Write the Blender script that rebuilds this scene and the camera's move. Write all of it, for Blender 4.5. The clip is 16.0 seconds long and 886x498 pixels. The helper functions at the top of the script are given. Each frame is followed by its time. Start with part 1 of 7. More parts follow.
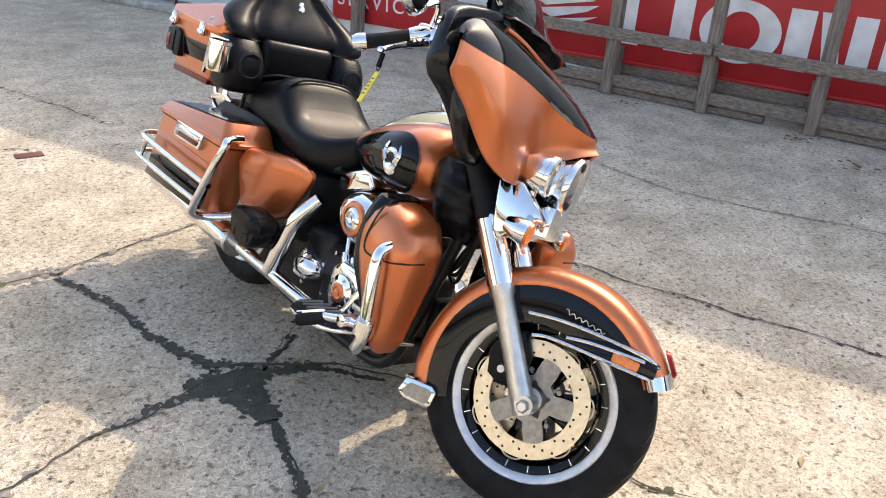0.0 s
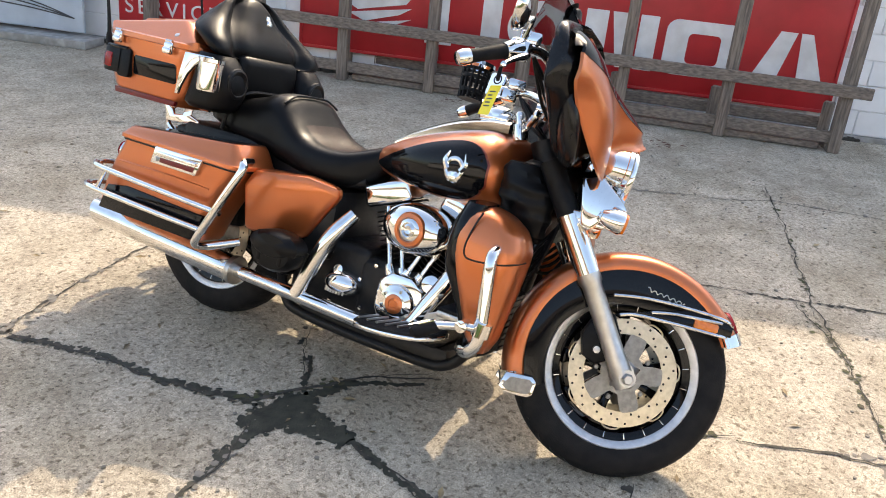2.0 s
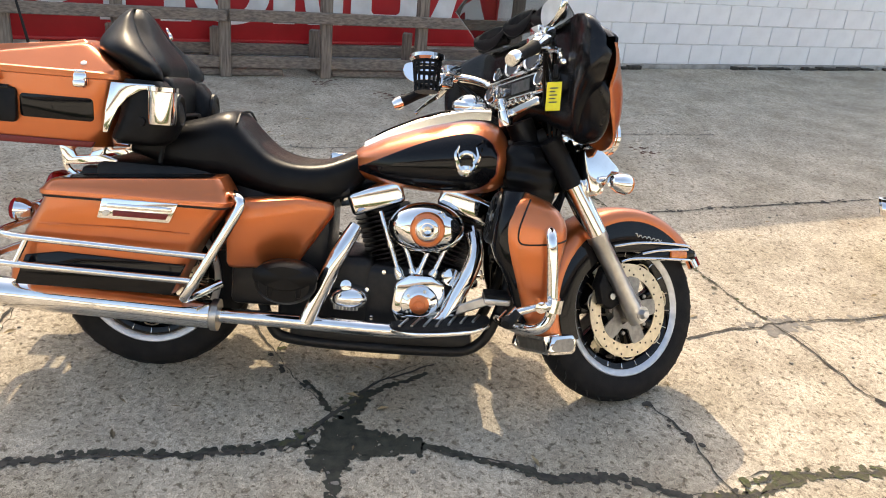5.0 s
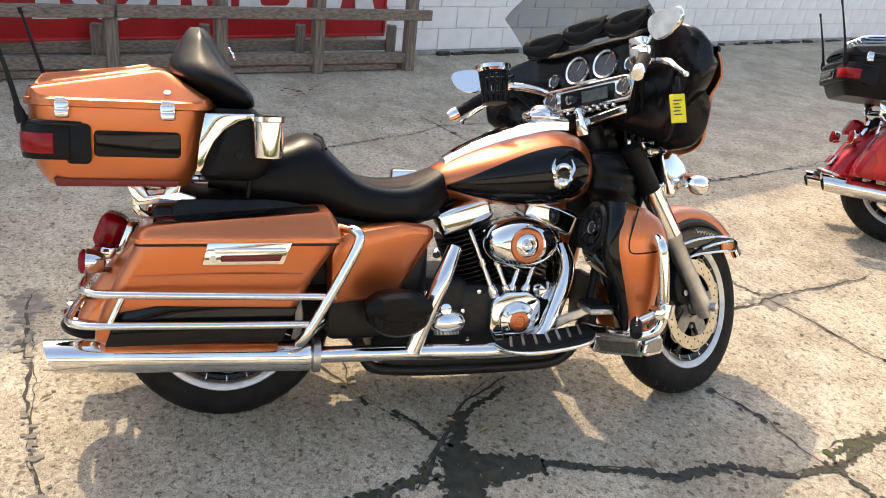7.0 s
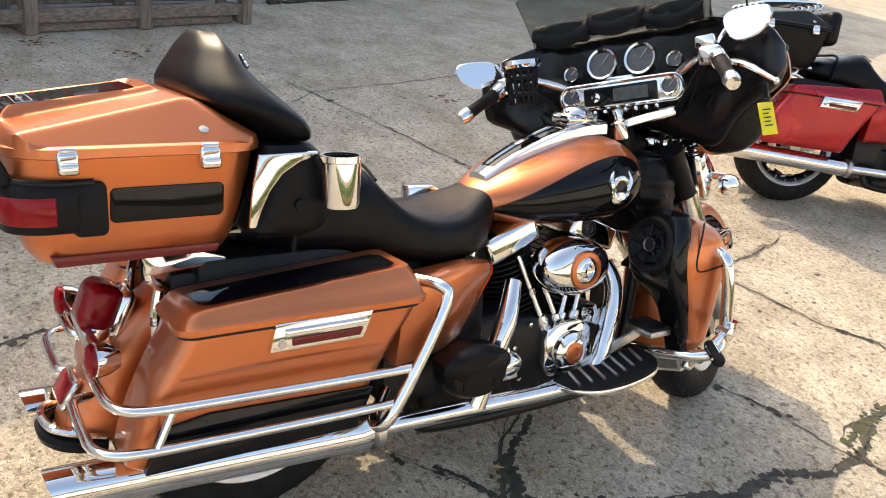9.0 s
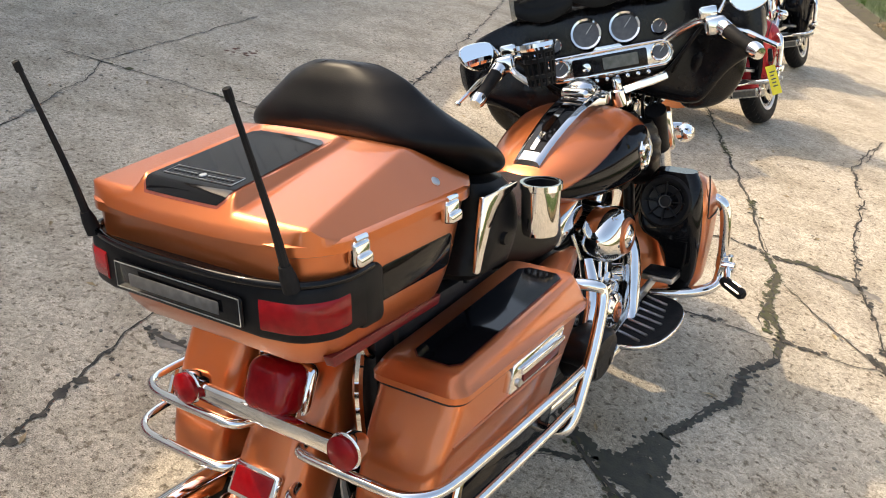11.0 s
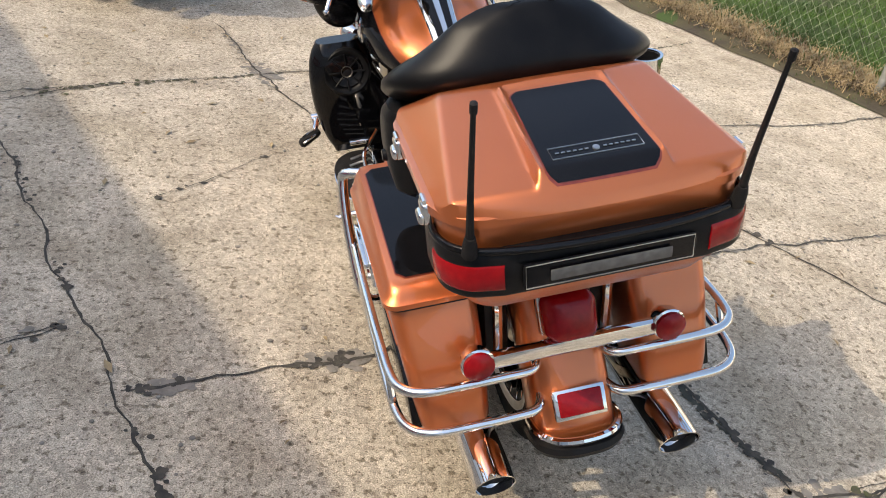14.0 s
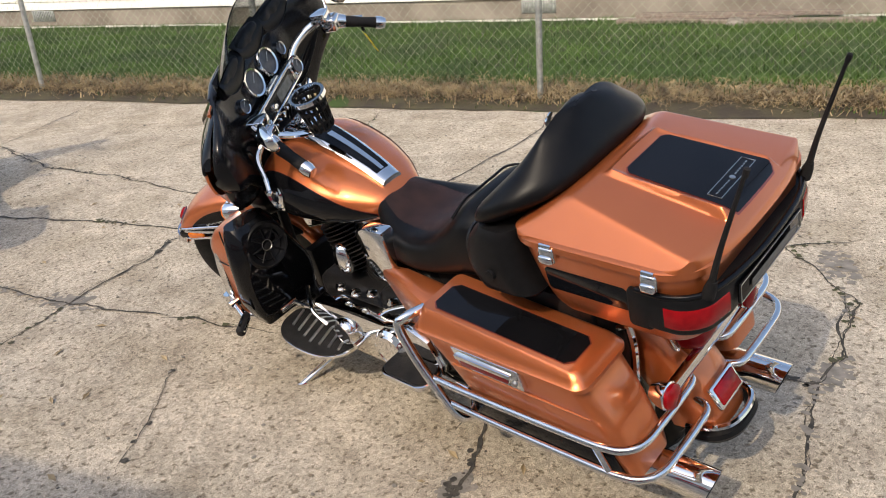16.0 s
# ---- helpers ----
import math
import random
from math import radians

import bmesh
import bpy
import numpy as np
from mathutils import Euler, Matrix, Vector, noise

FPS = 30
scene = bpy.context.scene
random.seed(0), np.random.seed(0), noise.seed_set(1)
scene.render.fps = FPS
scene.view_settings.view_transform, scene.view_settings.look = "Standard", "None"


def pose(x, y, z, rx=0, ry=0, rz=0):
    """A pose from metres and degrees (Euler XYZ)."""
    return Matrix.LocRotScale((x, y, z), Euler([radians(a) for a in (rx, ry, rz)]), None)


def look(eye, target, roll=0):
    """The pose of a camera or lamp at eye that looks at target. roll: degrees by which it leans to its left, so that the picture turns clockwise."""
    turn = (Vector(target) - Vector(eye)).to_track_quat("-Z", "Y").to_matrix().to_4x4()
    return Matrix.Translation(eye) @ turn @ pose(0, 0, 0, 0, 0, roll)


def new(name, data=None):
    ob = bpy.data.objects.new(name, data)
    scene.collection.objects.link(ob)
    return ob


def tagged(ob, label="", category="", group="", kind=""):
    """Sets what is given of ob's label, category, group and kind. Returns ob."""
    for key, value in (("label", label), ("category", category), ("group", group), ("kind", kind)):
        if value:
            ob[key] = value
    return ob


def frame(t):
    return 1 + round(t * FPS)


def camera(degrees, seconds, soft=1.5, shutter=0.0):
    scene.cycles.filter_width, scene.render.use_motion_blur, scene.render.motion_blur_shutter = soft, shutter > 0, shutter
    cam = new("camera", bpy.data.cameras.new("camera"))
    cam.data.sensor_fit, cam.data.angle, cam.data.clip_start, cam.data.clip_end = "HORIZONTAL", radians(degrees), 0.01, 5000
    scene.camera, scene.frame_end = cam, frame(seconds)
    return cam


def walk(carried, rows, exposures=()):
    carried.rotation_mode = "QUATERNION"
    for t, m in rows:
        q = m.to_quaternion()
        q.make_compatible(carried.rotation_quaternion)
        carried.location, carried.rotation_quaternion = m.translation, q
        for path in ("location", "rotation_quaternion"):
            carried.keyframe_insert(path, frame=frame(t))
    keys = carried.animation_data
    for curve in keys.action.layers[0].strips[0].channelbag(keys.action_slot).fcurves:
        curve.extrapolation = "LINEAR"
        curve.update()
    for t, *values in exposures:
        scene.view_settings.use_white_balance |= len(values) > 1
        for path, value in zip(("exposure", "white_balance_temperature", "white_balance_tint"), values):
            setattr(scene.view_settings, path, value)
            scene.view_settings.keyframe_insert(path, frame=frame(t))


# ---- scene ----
cam = camera(56.0, 16.0, soft=1.0)
PATH = [
    (0, (0.197, 0.039, 1.546), (1.295, 1.489, 0.715), 4.5),
    (0.5, (0.005, 0.203, 1.512), (1.231, 1.557, 0.697), 4.7),
    (1, (-0.21, 0.369, 1.532), (1.149, 1.601, 0.736), 5.6),
    (1.5, (-0.437, 0.521, 1.529), (1.032, 1.638, 0.757), 6.0),
    (2, (-0.566, 0.68, 1.513), (0.994, 1.662, 0.738), 6.2),
    (2.5, (-0.63, 0.89, 1.517), (1.024, 1.7, 0.737), 5.7),
    (3, (-0.72, 1.088, 1.511), (1.009, 1.729, 0.736), 5.7),
    (3.5, (-0.856, 1.279, 1.514), (0.913, 1.771, 0.721), 4.8),
    (3.7, (-0.885, 1.346, 1.512), (0.898, 1.774, 0.713), 4.7),
    (5.8, (-1.021, 2.275, 1.584), (0.798, 2.107, 0.771), 5.6),
    (6, (-0.988, 2.356, 1.567), (0.824, 2.142, 0.748), 5.4),
    (6.5, (-0.916, 2.553, 1.576), (0.88, 2.246, 0.75), 6.0),
    (7, (-0.844, 2.78, 1.562), (0.937, 2.365, 0.753), 6.7),
    (7.5, (-0.76, 2.973, 1.571), (0.978, 2.409, 0.757), 7.8),
    (8, (-0.581, 3.11, 1.545), (1.101, 2.413, 0.717), 9.2),
    (8.2, (-0.492, 3.162, 1.549), (1.169, 2.426, 0.715), 9.9),
    (10.3, (0.305, 3.818, 1.553), (1.501, 2.496, 0.645), 11.2),
    (10.5, (0.387, 3.903, 1.545), (1.519, 2.518, 0.65), 12.1),
    (11, (0.578, 4.127, 1.553), (1.548, 2.64, 0.633), 12.2),
    (11.5, (0.768, 4.247, 1.518), (1.539, 2.704, 0.506), 10.7),
    (12, (1.014, 4.371, 1.511), (1.554, 2.764, 0.45), 10.5),
    (12.5, (1.277, 4.522, 1.498), (1.572, 2.854, 0.434), 10.9),
    (13, (1.53, 4.608, 1.499), (1.589, 2.907, 0.448), 10.4),
    (13.5, (1.824, 4.555, 1.47), (1.655, 2.854, 0.431), 9.8),
    (14, (2.106, 4.524, 1.485), (1.671, 2.86, 0.464), 10.5),
    (14.5, (2.425, 4.51, 1.519), (1.759, 2.893, 0.548), 7.5),
    (15, (2.649, 4.416, 1.531), (1.767, 2.862, 0.633), 1.1),
    (15.5, (2.873, 4.261, 1.55), (1.802, 2.794, 0.714), -2.5),
    (16, (3.114, 4.14, 1.555), (1.885, 2.775, 0.764), -4.2),
]
# stops and white balance along the way: the camera adapts as it turns from the shaded sign to the sunlit lawn
EXPOSURES = [(0, 1.82, 7250, 10), (3.5, 1.74, 7900, 9), (8, 1.70, 8000, 9), (10.5, 1.62, 8000, 9), (12.5, 1.34, 7800, 9), (14.5, 1.27, 7050, 9), (15.3, 1.16, 7000, 10), (16, 1.03, 7000, 10)]
walk(cam, [(t, look(eye, target, roll)) for t, eye, target, roll in PATH], EXPOSURES)

# ---- sun, sky, exposure ----
SUN = Vector((1.10, 0.303, 1.0)).normalized()
world = bpy.data.worlds.new("sky")
scene.world = world
world.use_nodes = True
sky = world.node_tree.nodes.new("ShaderNodeTexSky")
sky.sky_type, sky.sun_disc = "NISHITA", False
sky.sun_elevation, sky.sun_rotation = math.asin(SUN.z), math.atan2(SUN.x, SUN.y)
sky.air_density, sky.dust_density = 1.0, 2.5
world.node_tree.links.new(sky.outputs[0], world.node_tree.nodes["Background"].inputs[0])
world.node_tree.nodes["Background"].inputs[1].default_value = 0.15
lamp = bpy.data.lights.new("sun", "SUN")
lamp.energy, lamp.angle, lamp.color = 1.20, radians(0.6), (1.0, 0.90, 0.76)
new("sun", lamp).matrix_world = look(SUN * 40, (0, 0, 0))

# ---- materials ----


def material(name, a, b=None, scale=20.0, rough=(0.4, 0.6), metal=0.0, coat=0.0, bump=0.0, fine=150.0, stretch=(1, 1, 1), detail=6.0, gloss=0.5, spread=(0.35, 0.65)):
    """Two colours mixed by noise, roughness that varies with it, and fine relief."""
    m = bpy.data.materials.new(name)
    m.use_nodes = True
    nt = m.node_tree
    shader = nt.nodes["Principled BSDF"]
    at = nt.nodes.new("ShaderNodeTexCoord")
    mapping = nt.nodes.new("ShaderNodeMapping")
    mapping.inputs["Scale"].default_value = stretch
    nt.links.new(at.outputs["Object"], mapping.inputs[0])
    grain = nt.nodes.new("ShaderNodeTexNoise")
    grain.inputs["Scale"].default_value, grain.inputs["Detail"].default_value = scale, detail
    nt.links.new(mapping.outputs[0], grain.inputs["Vector"])
    ramp = nt.nodes.new("ShaderNodeValToRGB")
    b = b or tuple(c * 0.8 for c in a)
    ramp.color_ramp.elements[0].position, ramp.color_ramp.elements[1].position = spread
    ramp.color_ramp.elements[0].color, ramp.color_ramp.elements[1].color = (*b, 1), (*a, 1)
    nt.links.new(grain.outputs["Fac"], ramp.inputs[0])
    nt.links.new(ramp.outputs[0], shader.inputs["Base Color"])
    span = nt.nodes.new("ShaderNodeMapRange")
    span.inputs["To Min"].default_value, span.inputs["To Max"].default_value = rough
    nt.links.new(grain.outputs["Fac"], span.inputs["Value"])
    nt.links.new(span.outputs[0], shader.inputs["Roughness"])
    shader.inputs["Metallic"].default_value = metal
    shader.inputs["Specular IOR Level"].default_value = gloss
    shader.inputs["Coat Weight"].default_value = coat
    shader.inputs["Coat Roughness"].default_value = 0.04
    if bump:
        relief = nt.nodes.new("ShaderNodeTexNoise")
        relief.inputs["Scale"].default_value, relief.inputs["Detail"].default_value = fine, 4
        nt.links.new(mapping.outputs[0], relief.inputs["Vector"])
        b_node = nt.nodes.new("ShaderNodeBump")
        b_node.inputs["Strength"].default_value, b_node.inputs["Distance"].default_value = bump, 0.004
        nt.links.new(relief.outputs["Fac"], b_node.inputs["Height"])
        nt.links.new(b_node.outputs[0], shader.inputs["Normal"])
    return m


def flakes(m, size=900.0, amount=0.25):
    """Metal flakes: tiny cells that tip the surface a little."""
    nt = m.node_tree
    shader = nt.nodes["Principled BSDF"]
    at = nt.nodes.new("ShaderNodeTexCoord")
    cells = nt.nodes.new("ShaderNodeTexVoronoi")
    cells.inputs["Scale"].default_value = size
    nt.links.new(at.outputs["Object"], cells.inputs["Vector"])
    b_node = nt.nodes.new("ShaderNodeBump")
    b_node.inputs["Strength"].default_value, b_node.inputs["Distance"].default_value = amount, 0.0006
    nt.links.new(cells.outputs["Distance"], b_node.inputs["Height"])
    nt.links.new(b_node.outputs[0], shader.inputs["Normal"])
    return m


COPPER = flakes(material("copper_metallic_paint", (0.61, 0.168, 0.054), (0.56, 0.150, 0.047), 3, (0.27, 0.31), 0.72, 0.75))
BLACK = material("black_gloss_paint", (0.006, 0.006, 0.007), (0.004, 0.004, 0.005), 9, (0.03, 0.08), 0, 0.0, gloss=0.24)
RED = flakes(material("red_metallic_paint", (0.42, 0.006, 0.014), (0.34, 0.004, 0.010), 6, (0.22, 0.32), 0.45, 0.35))
CHROME = material("chrome", (0.84, 0.83, 0.81), (0.74, 0.73, 0.72), 14, (0.02, 0.07), 1.0)
STEEL = material("satin_steel", (0.60, 0.59, 0.57), (0.48, 0.47, 0.46), 30, (0.28, 0.42), 1.0)
DULL = material("dull_steel", (0.30, 0.29, 0.27), (0.22, 0.21, 0.20), 70, (0.35, 0.5), 0.9)
ALUMINIUM = material("cast_aluminium", (0.62, 0.62, 0.63), (0.5, 0.5, 0.51), 40, (0.3, 0.5), 0.9, bump=0.1, fine=600)
ROTOR = material("brushed_rotor_steel", (0.62, 0.55, 0.43), (0.50, 0.44, 0.34), 60, (0.25, 0.4), 1.0)
LEATHER = material("black_leather", (0.006, 0.006, 0.0065), (0.004, 0.004, 0.0045), 25, (0.28, 0.40), 0, bump=0.10, fine=420, gloss=0.15)
BROWNED = material("sun_faded_leather", (0.034, 0.018, 0.015), (0.018, 0.011, 0.010), 18, (0.30, 0.42), 0, bump=0.25, fine=420, gloss=0.17)
PLASTIC = material("black_textured_plastic", (0.010, 0.010, 0.011), (0.007, 0.007, 0.0075), 50, (0.28, 0.42), 0, bump=0.12, fine=900, gloss=0.12)
ENGINE = material("black_engine_enamel", (0.008, 0.008, 0.009), (0.014, 0.013, 0.013), 40, (0.25, 0.5), 0.0, bump=0.2, fine=300, gloss=0.25)
RUBBER = material("tyre_rubber", (0.009, 0.009, 0.010), (0.016, 0.015, 0.015), 22, (0.55, 0.75), 0, bump=0.3, fine=260, gloss=0.14)
RED_LENS = material("red_lens", (0.27, 0.005, 0.008), (0.22, 0.003, 0.006), 60, (0.05, 0.12), 0, 0.0, bump=0.06, fine=420, gloss=0.28)
AMBER = material("amber_lens", (0.80, 0.20, 0.015), (0.65, 0.14, 0.01), 90, (0.1, 0.2), 0, 0.8)
PINLINE = material("dark_red_pinstripe", (0.26, 0.045, 0.025), (0.18, 0.03, 0.018), 80, (0.3, 0.4), 0.3, 0.4)
RED_STRIP = material("red_reflector", (0.17, 0.008, 0.010), (0.13, 0.006, 0.008), 200, (0.25, 0.35), 0, 0.2, gloss=0.3)
DIAL = material("gauge_face", (0.10, 0.10, 0.105), (0.07, 0.07, 0.075), 60, (0.3, 0.4))
SCREEN = material("radio_screen", (0.10, 0.11, 0.11), (0.07, 0.08, 0.08), 60, (0.15, 0.25))
YELLOW = material("yellow_tag", (0.85, 0.70, 0.02), (0.78, 0.62, 0.02), 40, (0.4, 0.5))
INK = material("dark_ink", (0.03, 0.03, 0.035), (0.05, 0.05, 0.05), 60, (0.5, 0.6))
DIM = material("dim_silver_print", (0.14, 0.14, 0.14), (0.09, 0.09, 0.09), 60, (0.35, 0.5), 0.3)
SATIN = material("satin_black_plastic", (0.008, 0.008, 0.009), (0.005, 0.005, 0.006), 30, (0.14, 0.24), 0, bump=0.05, fine=700, gloss=0.28)
PANEL = material("bright_satin_panel", (0.78, 0.78, 0.77), (0.70, 0.70, 0.69), 30, (0.12, 0.22), 1.0)
SILVER = material("silver_print", (0.62, 0.62, 0.60), (0.5, 0.5, 0.48), 60, (0.3, 0.4), 0.7)
TAN = material("weathered_wood", (0.26, 0.21, 0.17), (0.12, 0.095, 0.08), 9, (0.7, 0.9), 0, bump=0.4, fine=40, stretch=(7, 0.8, 9))
TAN_POST = material("weathered_post_wood", (0.26, 0.21, 0.17), (0.11, 0.088, 0.074), 9, (0.7, 0.9), 0, bump=0.4, fine=40, stretch=(8, 8, 0.7))
SIGN_RED = material("red_sign_enamel", (0.50, 0.018, 0.025), (0.40, 0.014, 0.018), 4, (0.35, 0.5), 0, bump=0.05, fine=20)
SIGN_WHITE = material("white_sign_enamel", (0.80, 0.79, 0.78), (0.66, 0.64, 0.62), 7, (0.35, 0.5))
BLOCK = material("white_painted_block", (0.86, 0.86, 0.86), (0.78, 0.78, 0.78), 5, (0.6, 0.8), 0, bump=0.5, fine=70)
JOINT = material("painted_joint", (0.82, 0.82, 0.81), (0.62, 0.61, 0.59), 9, (0.8, 0.95), 0, bump=0.5, fine=120)
MORTAR = material("grey_mortar", (0.42, 0.41, 0.39), (0.25, 0.24, 0.22), 12, (0.8, 0.95), 0, bump=0.5, fine=120)
FOUNDATION = material("stained_foundation", (0.25, 0.22, 0.18), (0.15, 0.125, 0.10), 2.2, (0.75, 0.95), 0, bump=0.4, fine=60)
SIDING = material("white_siding", (0.74, 0.72, 0.68), (0.66, 0.64, 0.60), 5, (0.5, 0.7))
GALVANISED = material("galvanised_steel", (0.45, 0.46, 0.44), (0.30, 0.31, 0.29), 25, (0.4, 0.6), 0.8)
WIRE = material("fence_wire", (0.40, 0.44, 0.32), (0.28, 0.31, 0.23), 30, (0.45, 0.6), 0.5)
CRACK = material("crack_dirt", (0.075, 0.065, 0.052), (0.028, 0.026, 0.022), 30, (0.85, 1.0), 0, bump=0.8, fine=90)
MOSS = material("mossy_dirt", (0.060, 0.068, 0.022), (0.075, 0.062, 0.042), 26, (0.85, 1.0), 0, bump=0.9, fine=80)
WET = material("oily_wet_stain", (0.050, 0.050, 0.034), (0.014, 0.015, 0.010), 26, (0.5, 0.9), 0, bump=0.5, fine=140)
PATCH = material("grey_patch_mortar", (0.26, 0.235, 0.20), (0.15, 0.135, 0.115), 20, (0.8, 0.95), 0, bump=0.7, fine=90)
SOIL = material("dark_soil", (0.070, 0.060, 0.030), (0.040, 0.031, 0.021), 5, (0.85, 1.0), 0, bump=1.0, fine=50)
STRAW = material("dry_grass", (0.44, 0.33, 0.18), (0.12, 0.085, 0.05), 9, (0.7, 0.9))
GRASS = material("green_grass", (0.062, 0.128, 0.014), (0.024, 0.060, 0.007), 1.6, (0.55, 0.75))
LAWN = material("lawn_soil", (0.036, 0.070, 0.011), (0.030, 0.038, 0.012), 4, (0.8, 1.0), 0, bump=0.8, fine=40)
PALE = material("pale_blue_sheet", (0.56, 0.63, 0.70), (0.42, 0.48, 0.55), 3, (0.4, 0.6))
BLUE = material("dark_blue_paint", (0.012, 0.022, 0.08), (0.008, 0.012, 0.04), 5, (0.2, 0.4))
RUST = material("rusty_iron", (0.16, 0.07, 0.045), (0.10, 0.045, 0.03), 40, (0.7, 0.9), 0.3, bump=0.4, fine=160)


def concrete():
    """Old exposed-aggregate concrete: blotches, pebbles and pits."""
    m = material("old_concrete", (0.57, 0.511, 0.418), (0.46, 0.412, 0.340), 0.9, (0.78, 0.95), detail=8, spread=(0.3, 0.7))
    nt = m.node_tree
    shader = nt.nodes["Principled BSDF"]
    ramp = next(n for n in nt.nodes if n.type == "VALTORGB")
    at = next(n for n in nt.nodes if n.type == "TEX_COORD")

    def noise_ramp(scale, lo, hi, dark, light, detail=4):
        n = nt.nodes.new("ShaderNodeTexNoise")
        n.inputs["Scale"].default_value, n.inputs["Detail"].default_value = scale, detail
        nt.links.new(at.outputs["Object"], n.inputs["Vector"])
        r = nt.nodes.new("ShaderNodeValToRGB")
        r.color_ramp.elements[0].position, r.color_ramp.elements[1].position = lo, hi
        r.color_ramp.elements[0].color, r.color_ramp.elements[1].color = (*dark, 1), (*light, 1)
        nt.links.new(n.outputs["Fac"], r.inputs[0])
        return n, r

    def times(a, b):
        mix = nt.nodes.new("ShaderNodeMix")
        mix.data_type, mix.blend_type = "RGBA", "MULTIPLY"
        mix.inputs["Factor"].default_value = 1.0
        nt.links.new(a, mix.inputs["A"])
        nt.links.new(b, mix.inputs["B"])
        return mix.outputs["Result"]

    sand, sand_ramp = noise_ramp(260, 0.36, 0.66, (0.55, 0.54, 0.52), (1.25, 1.24, 1.22))
    blotch, blotch_ramp = noise_ramp(7, 0.30, 0.62, (0.82, 0.80, 0.78), (1.05, 1.05, 1.05), 7)
    pit, pit_ramp = noise_ramp(38, 0.35, 0.425, (0.46, 0.43, 0.39), (1, 1, 1), 5)
    dot, dot_ramp = noise_ramp(110, 0.33, 0.39, (0.40, 0.37, 0.33), (1, 1, 1), 2)
    stain, stain_ramp = noise_ramp(2.6, 0.34, 0.56, (0.80, 0.78, 0.74), (1.03, 1.03, 1.03), 9)
    stones = nt.nodes.new("ShaderNodeTexVoronoi")
    stones.inputs["Scale"].default_value = 95
    nt.links.new(at.outputs["Object"], stones.inputs["Vector"])
    tone = nt.nodes.new("ShaderNodeValToRGB")
    tone.color_ramp.elements[0].position, tone.color_ramp.elements[1].position = 0.1, 0.9
    tone.color_ramp.elements[0].color, tone.color_ramp.elements[1].color = (0.72, 0.70, 0.68, 1), (1.27, 1.26, 1.24, 1)
    nt.links.new(stones.outputs["Color"], tone.inputs[0])
    col = times(times(times(times(ramp.outputs[0], sand_ramp.outputs[0]), blotch_ramp.outputs[0]), pit_ramp.outputs[0]), tone.outputs[0])
    col = times(times(col, dot_ramp.outputs[0]), stain_ramp.outputs[0])
    nt.links.new(col, shader.inputs["Base Color"])
    height = nt.nodes.new("ShaderNodeMath")
    height.operation = "ADD"
    nt.links.new(sand.outputs["Fac"], height.inputs[0])
    nt.links.new(pit_ramp.outputs[0], height.inputs[1])
    b_node = nt.nodes.new("ShaderNodeBump")
    b_node.inputs["Strength"].default_value, b_node.inputs["Distance"].default_value = 0.62, 0.004
    nt.links.new(height.outputs[0], b_node.inputs["Height"])
    nt.links.new(b_node.outputs[0], shader.inputs["Normal"])
    return m


CONCRETE = concrete()


def glass(name, colour, rough=0.02):
    m = bpy.data.materials.new(name)
    m.use_nodes = True
    s = m.node_tree.nodes["Principled BSDF"]
    s.inputs["Base Color"].default_value = (*colour, 1)
    s.inputs["Roughness"].default_value, s.inputs["Transmission Weight"].default_value, s.inputs["IOR"].default_value = rough, 1.0, 1.2
    return m


SMOKED = glass("smoked_screen", (0.42, 0.43, 0.42))
CLEAR = glass("clear_lens", (0.95, 0.96, 0.97))
MIRROR = material("mirror_glass", (0.9, 0.9, 0.9), (0.88, 0.88, 0.88), 5, (0.01, 0.02), 1.0)

# ---- mesh tools ----


def part(name, bm, mat, parent=None, label="", m=None, angle=42, kind=""):
    """One mesh object from bm, under parent; mat is a material or a list of them."""
    if m is not None:
        bm.transform(m)
    bmesh.ops.recalc_face_normals(bm, faces=bm.faces)
    data = bpy.data.meshes.new(name)
    bm.to_mesh(data)
    bm.free()
    for one in mat if isinstance(mat, (list, tuple)) else [mat]:
        data.materials.append(one)
    data.polygons.foreach_set("use_smooth", [True] * len(data.polygons))
    data.set_sharp_from_angle(angle=radians(angle))
    ob = new(name, data)
    if parent is not None:
        ob.parent = parent
    return tagged(ob, label=label, kind=kind)


def joined(*bms):
    out = bmesh.new()
    for b in bms:
        data = bpy.data.meshes.new("joint")
        b.to_mesh(data)
        b.free()
        out.from_mesh(data)
        bpy.data.meshes.remove(data)
    return out


def skin(rings, closed=True, caps=True):
    """Faces between rings of equally many points."""
    bm = bmesh.new()
    rows = [[bm.verts.new(p) for p in ring] for ring in rings]
    n = len(rows[0])
    for a, b in zip(rows, rows[1:]):
        for i in range(n if closed else n - 1):
            j = (i + 1) % n
            bm.faces.new((a[i], a[j], b[j], b[i]))
    if caps and closed:
        bm.faces.new(rows[0][::-1])
        bm.faces.new(rows[-1])
    return bm


def round_rect(x0, x1, y0, y1, r, k=5):
    r = min(r, (x1 - x0) / 2 - 1e-4, (y1 - y0) / 2 - 1e-4)
    pts = []
    for cx, cy, a0 in ((x1 - r, y1 - r, 0), (x0 + r, y1 - r, 90), (x0 + r, y0 + r, 180), (x1 - r, y0 + r, 270)):
        for i in range(k + 1):
            a = radians(a0 + 90 * i / k)
            pts.append((cx + r * math.cos(a), cy + r * math.sin(a)))
    return pts


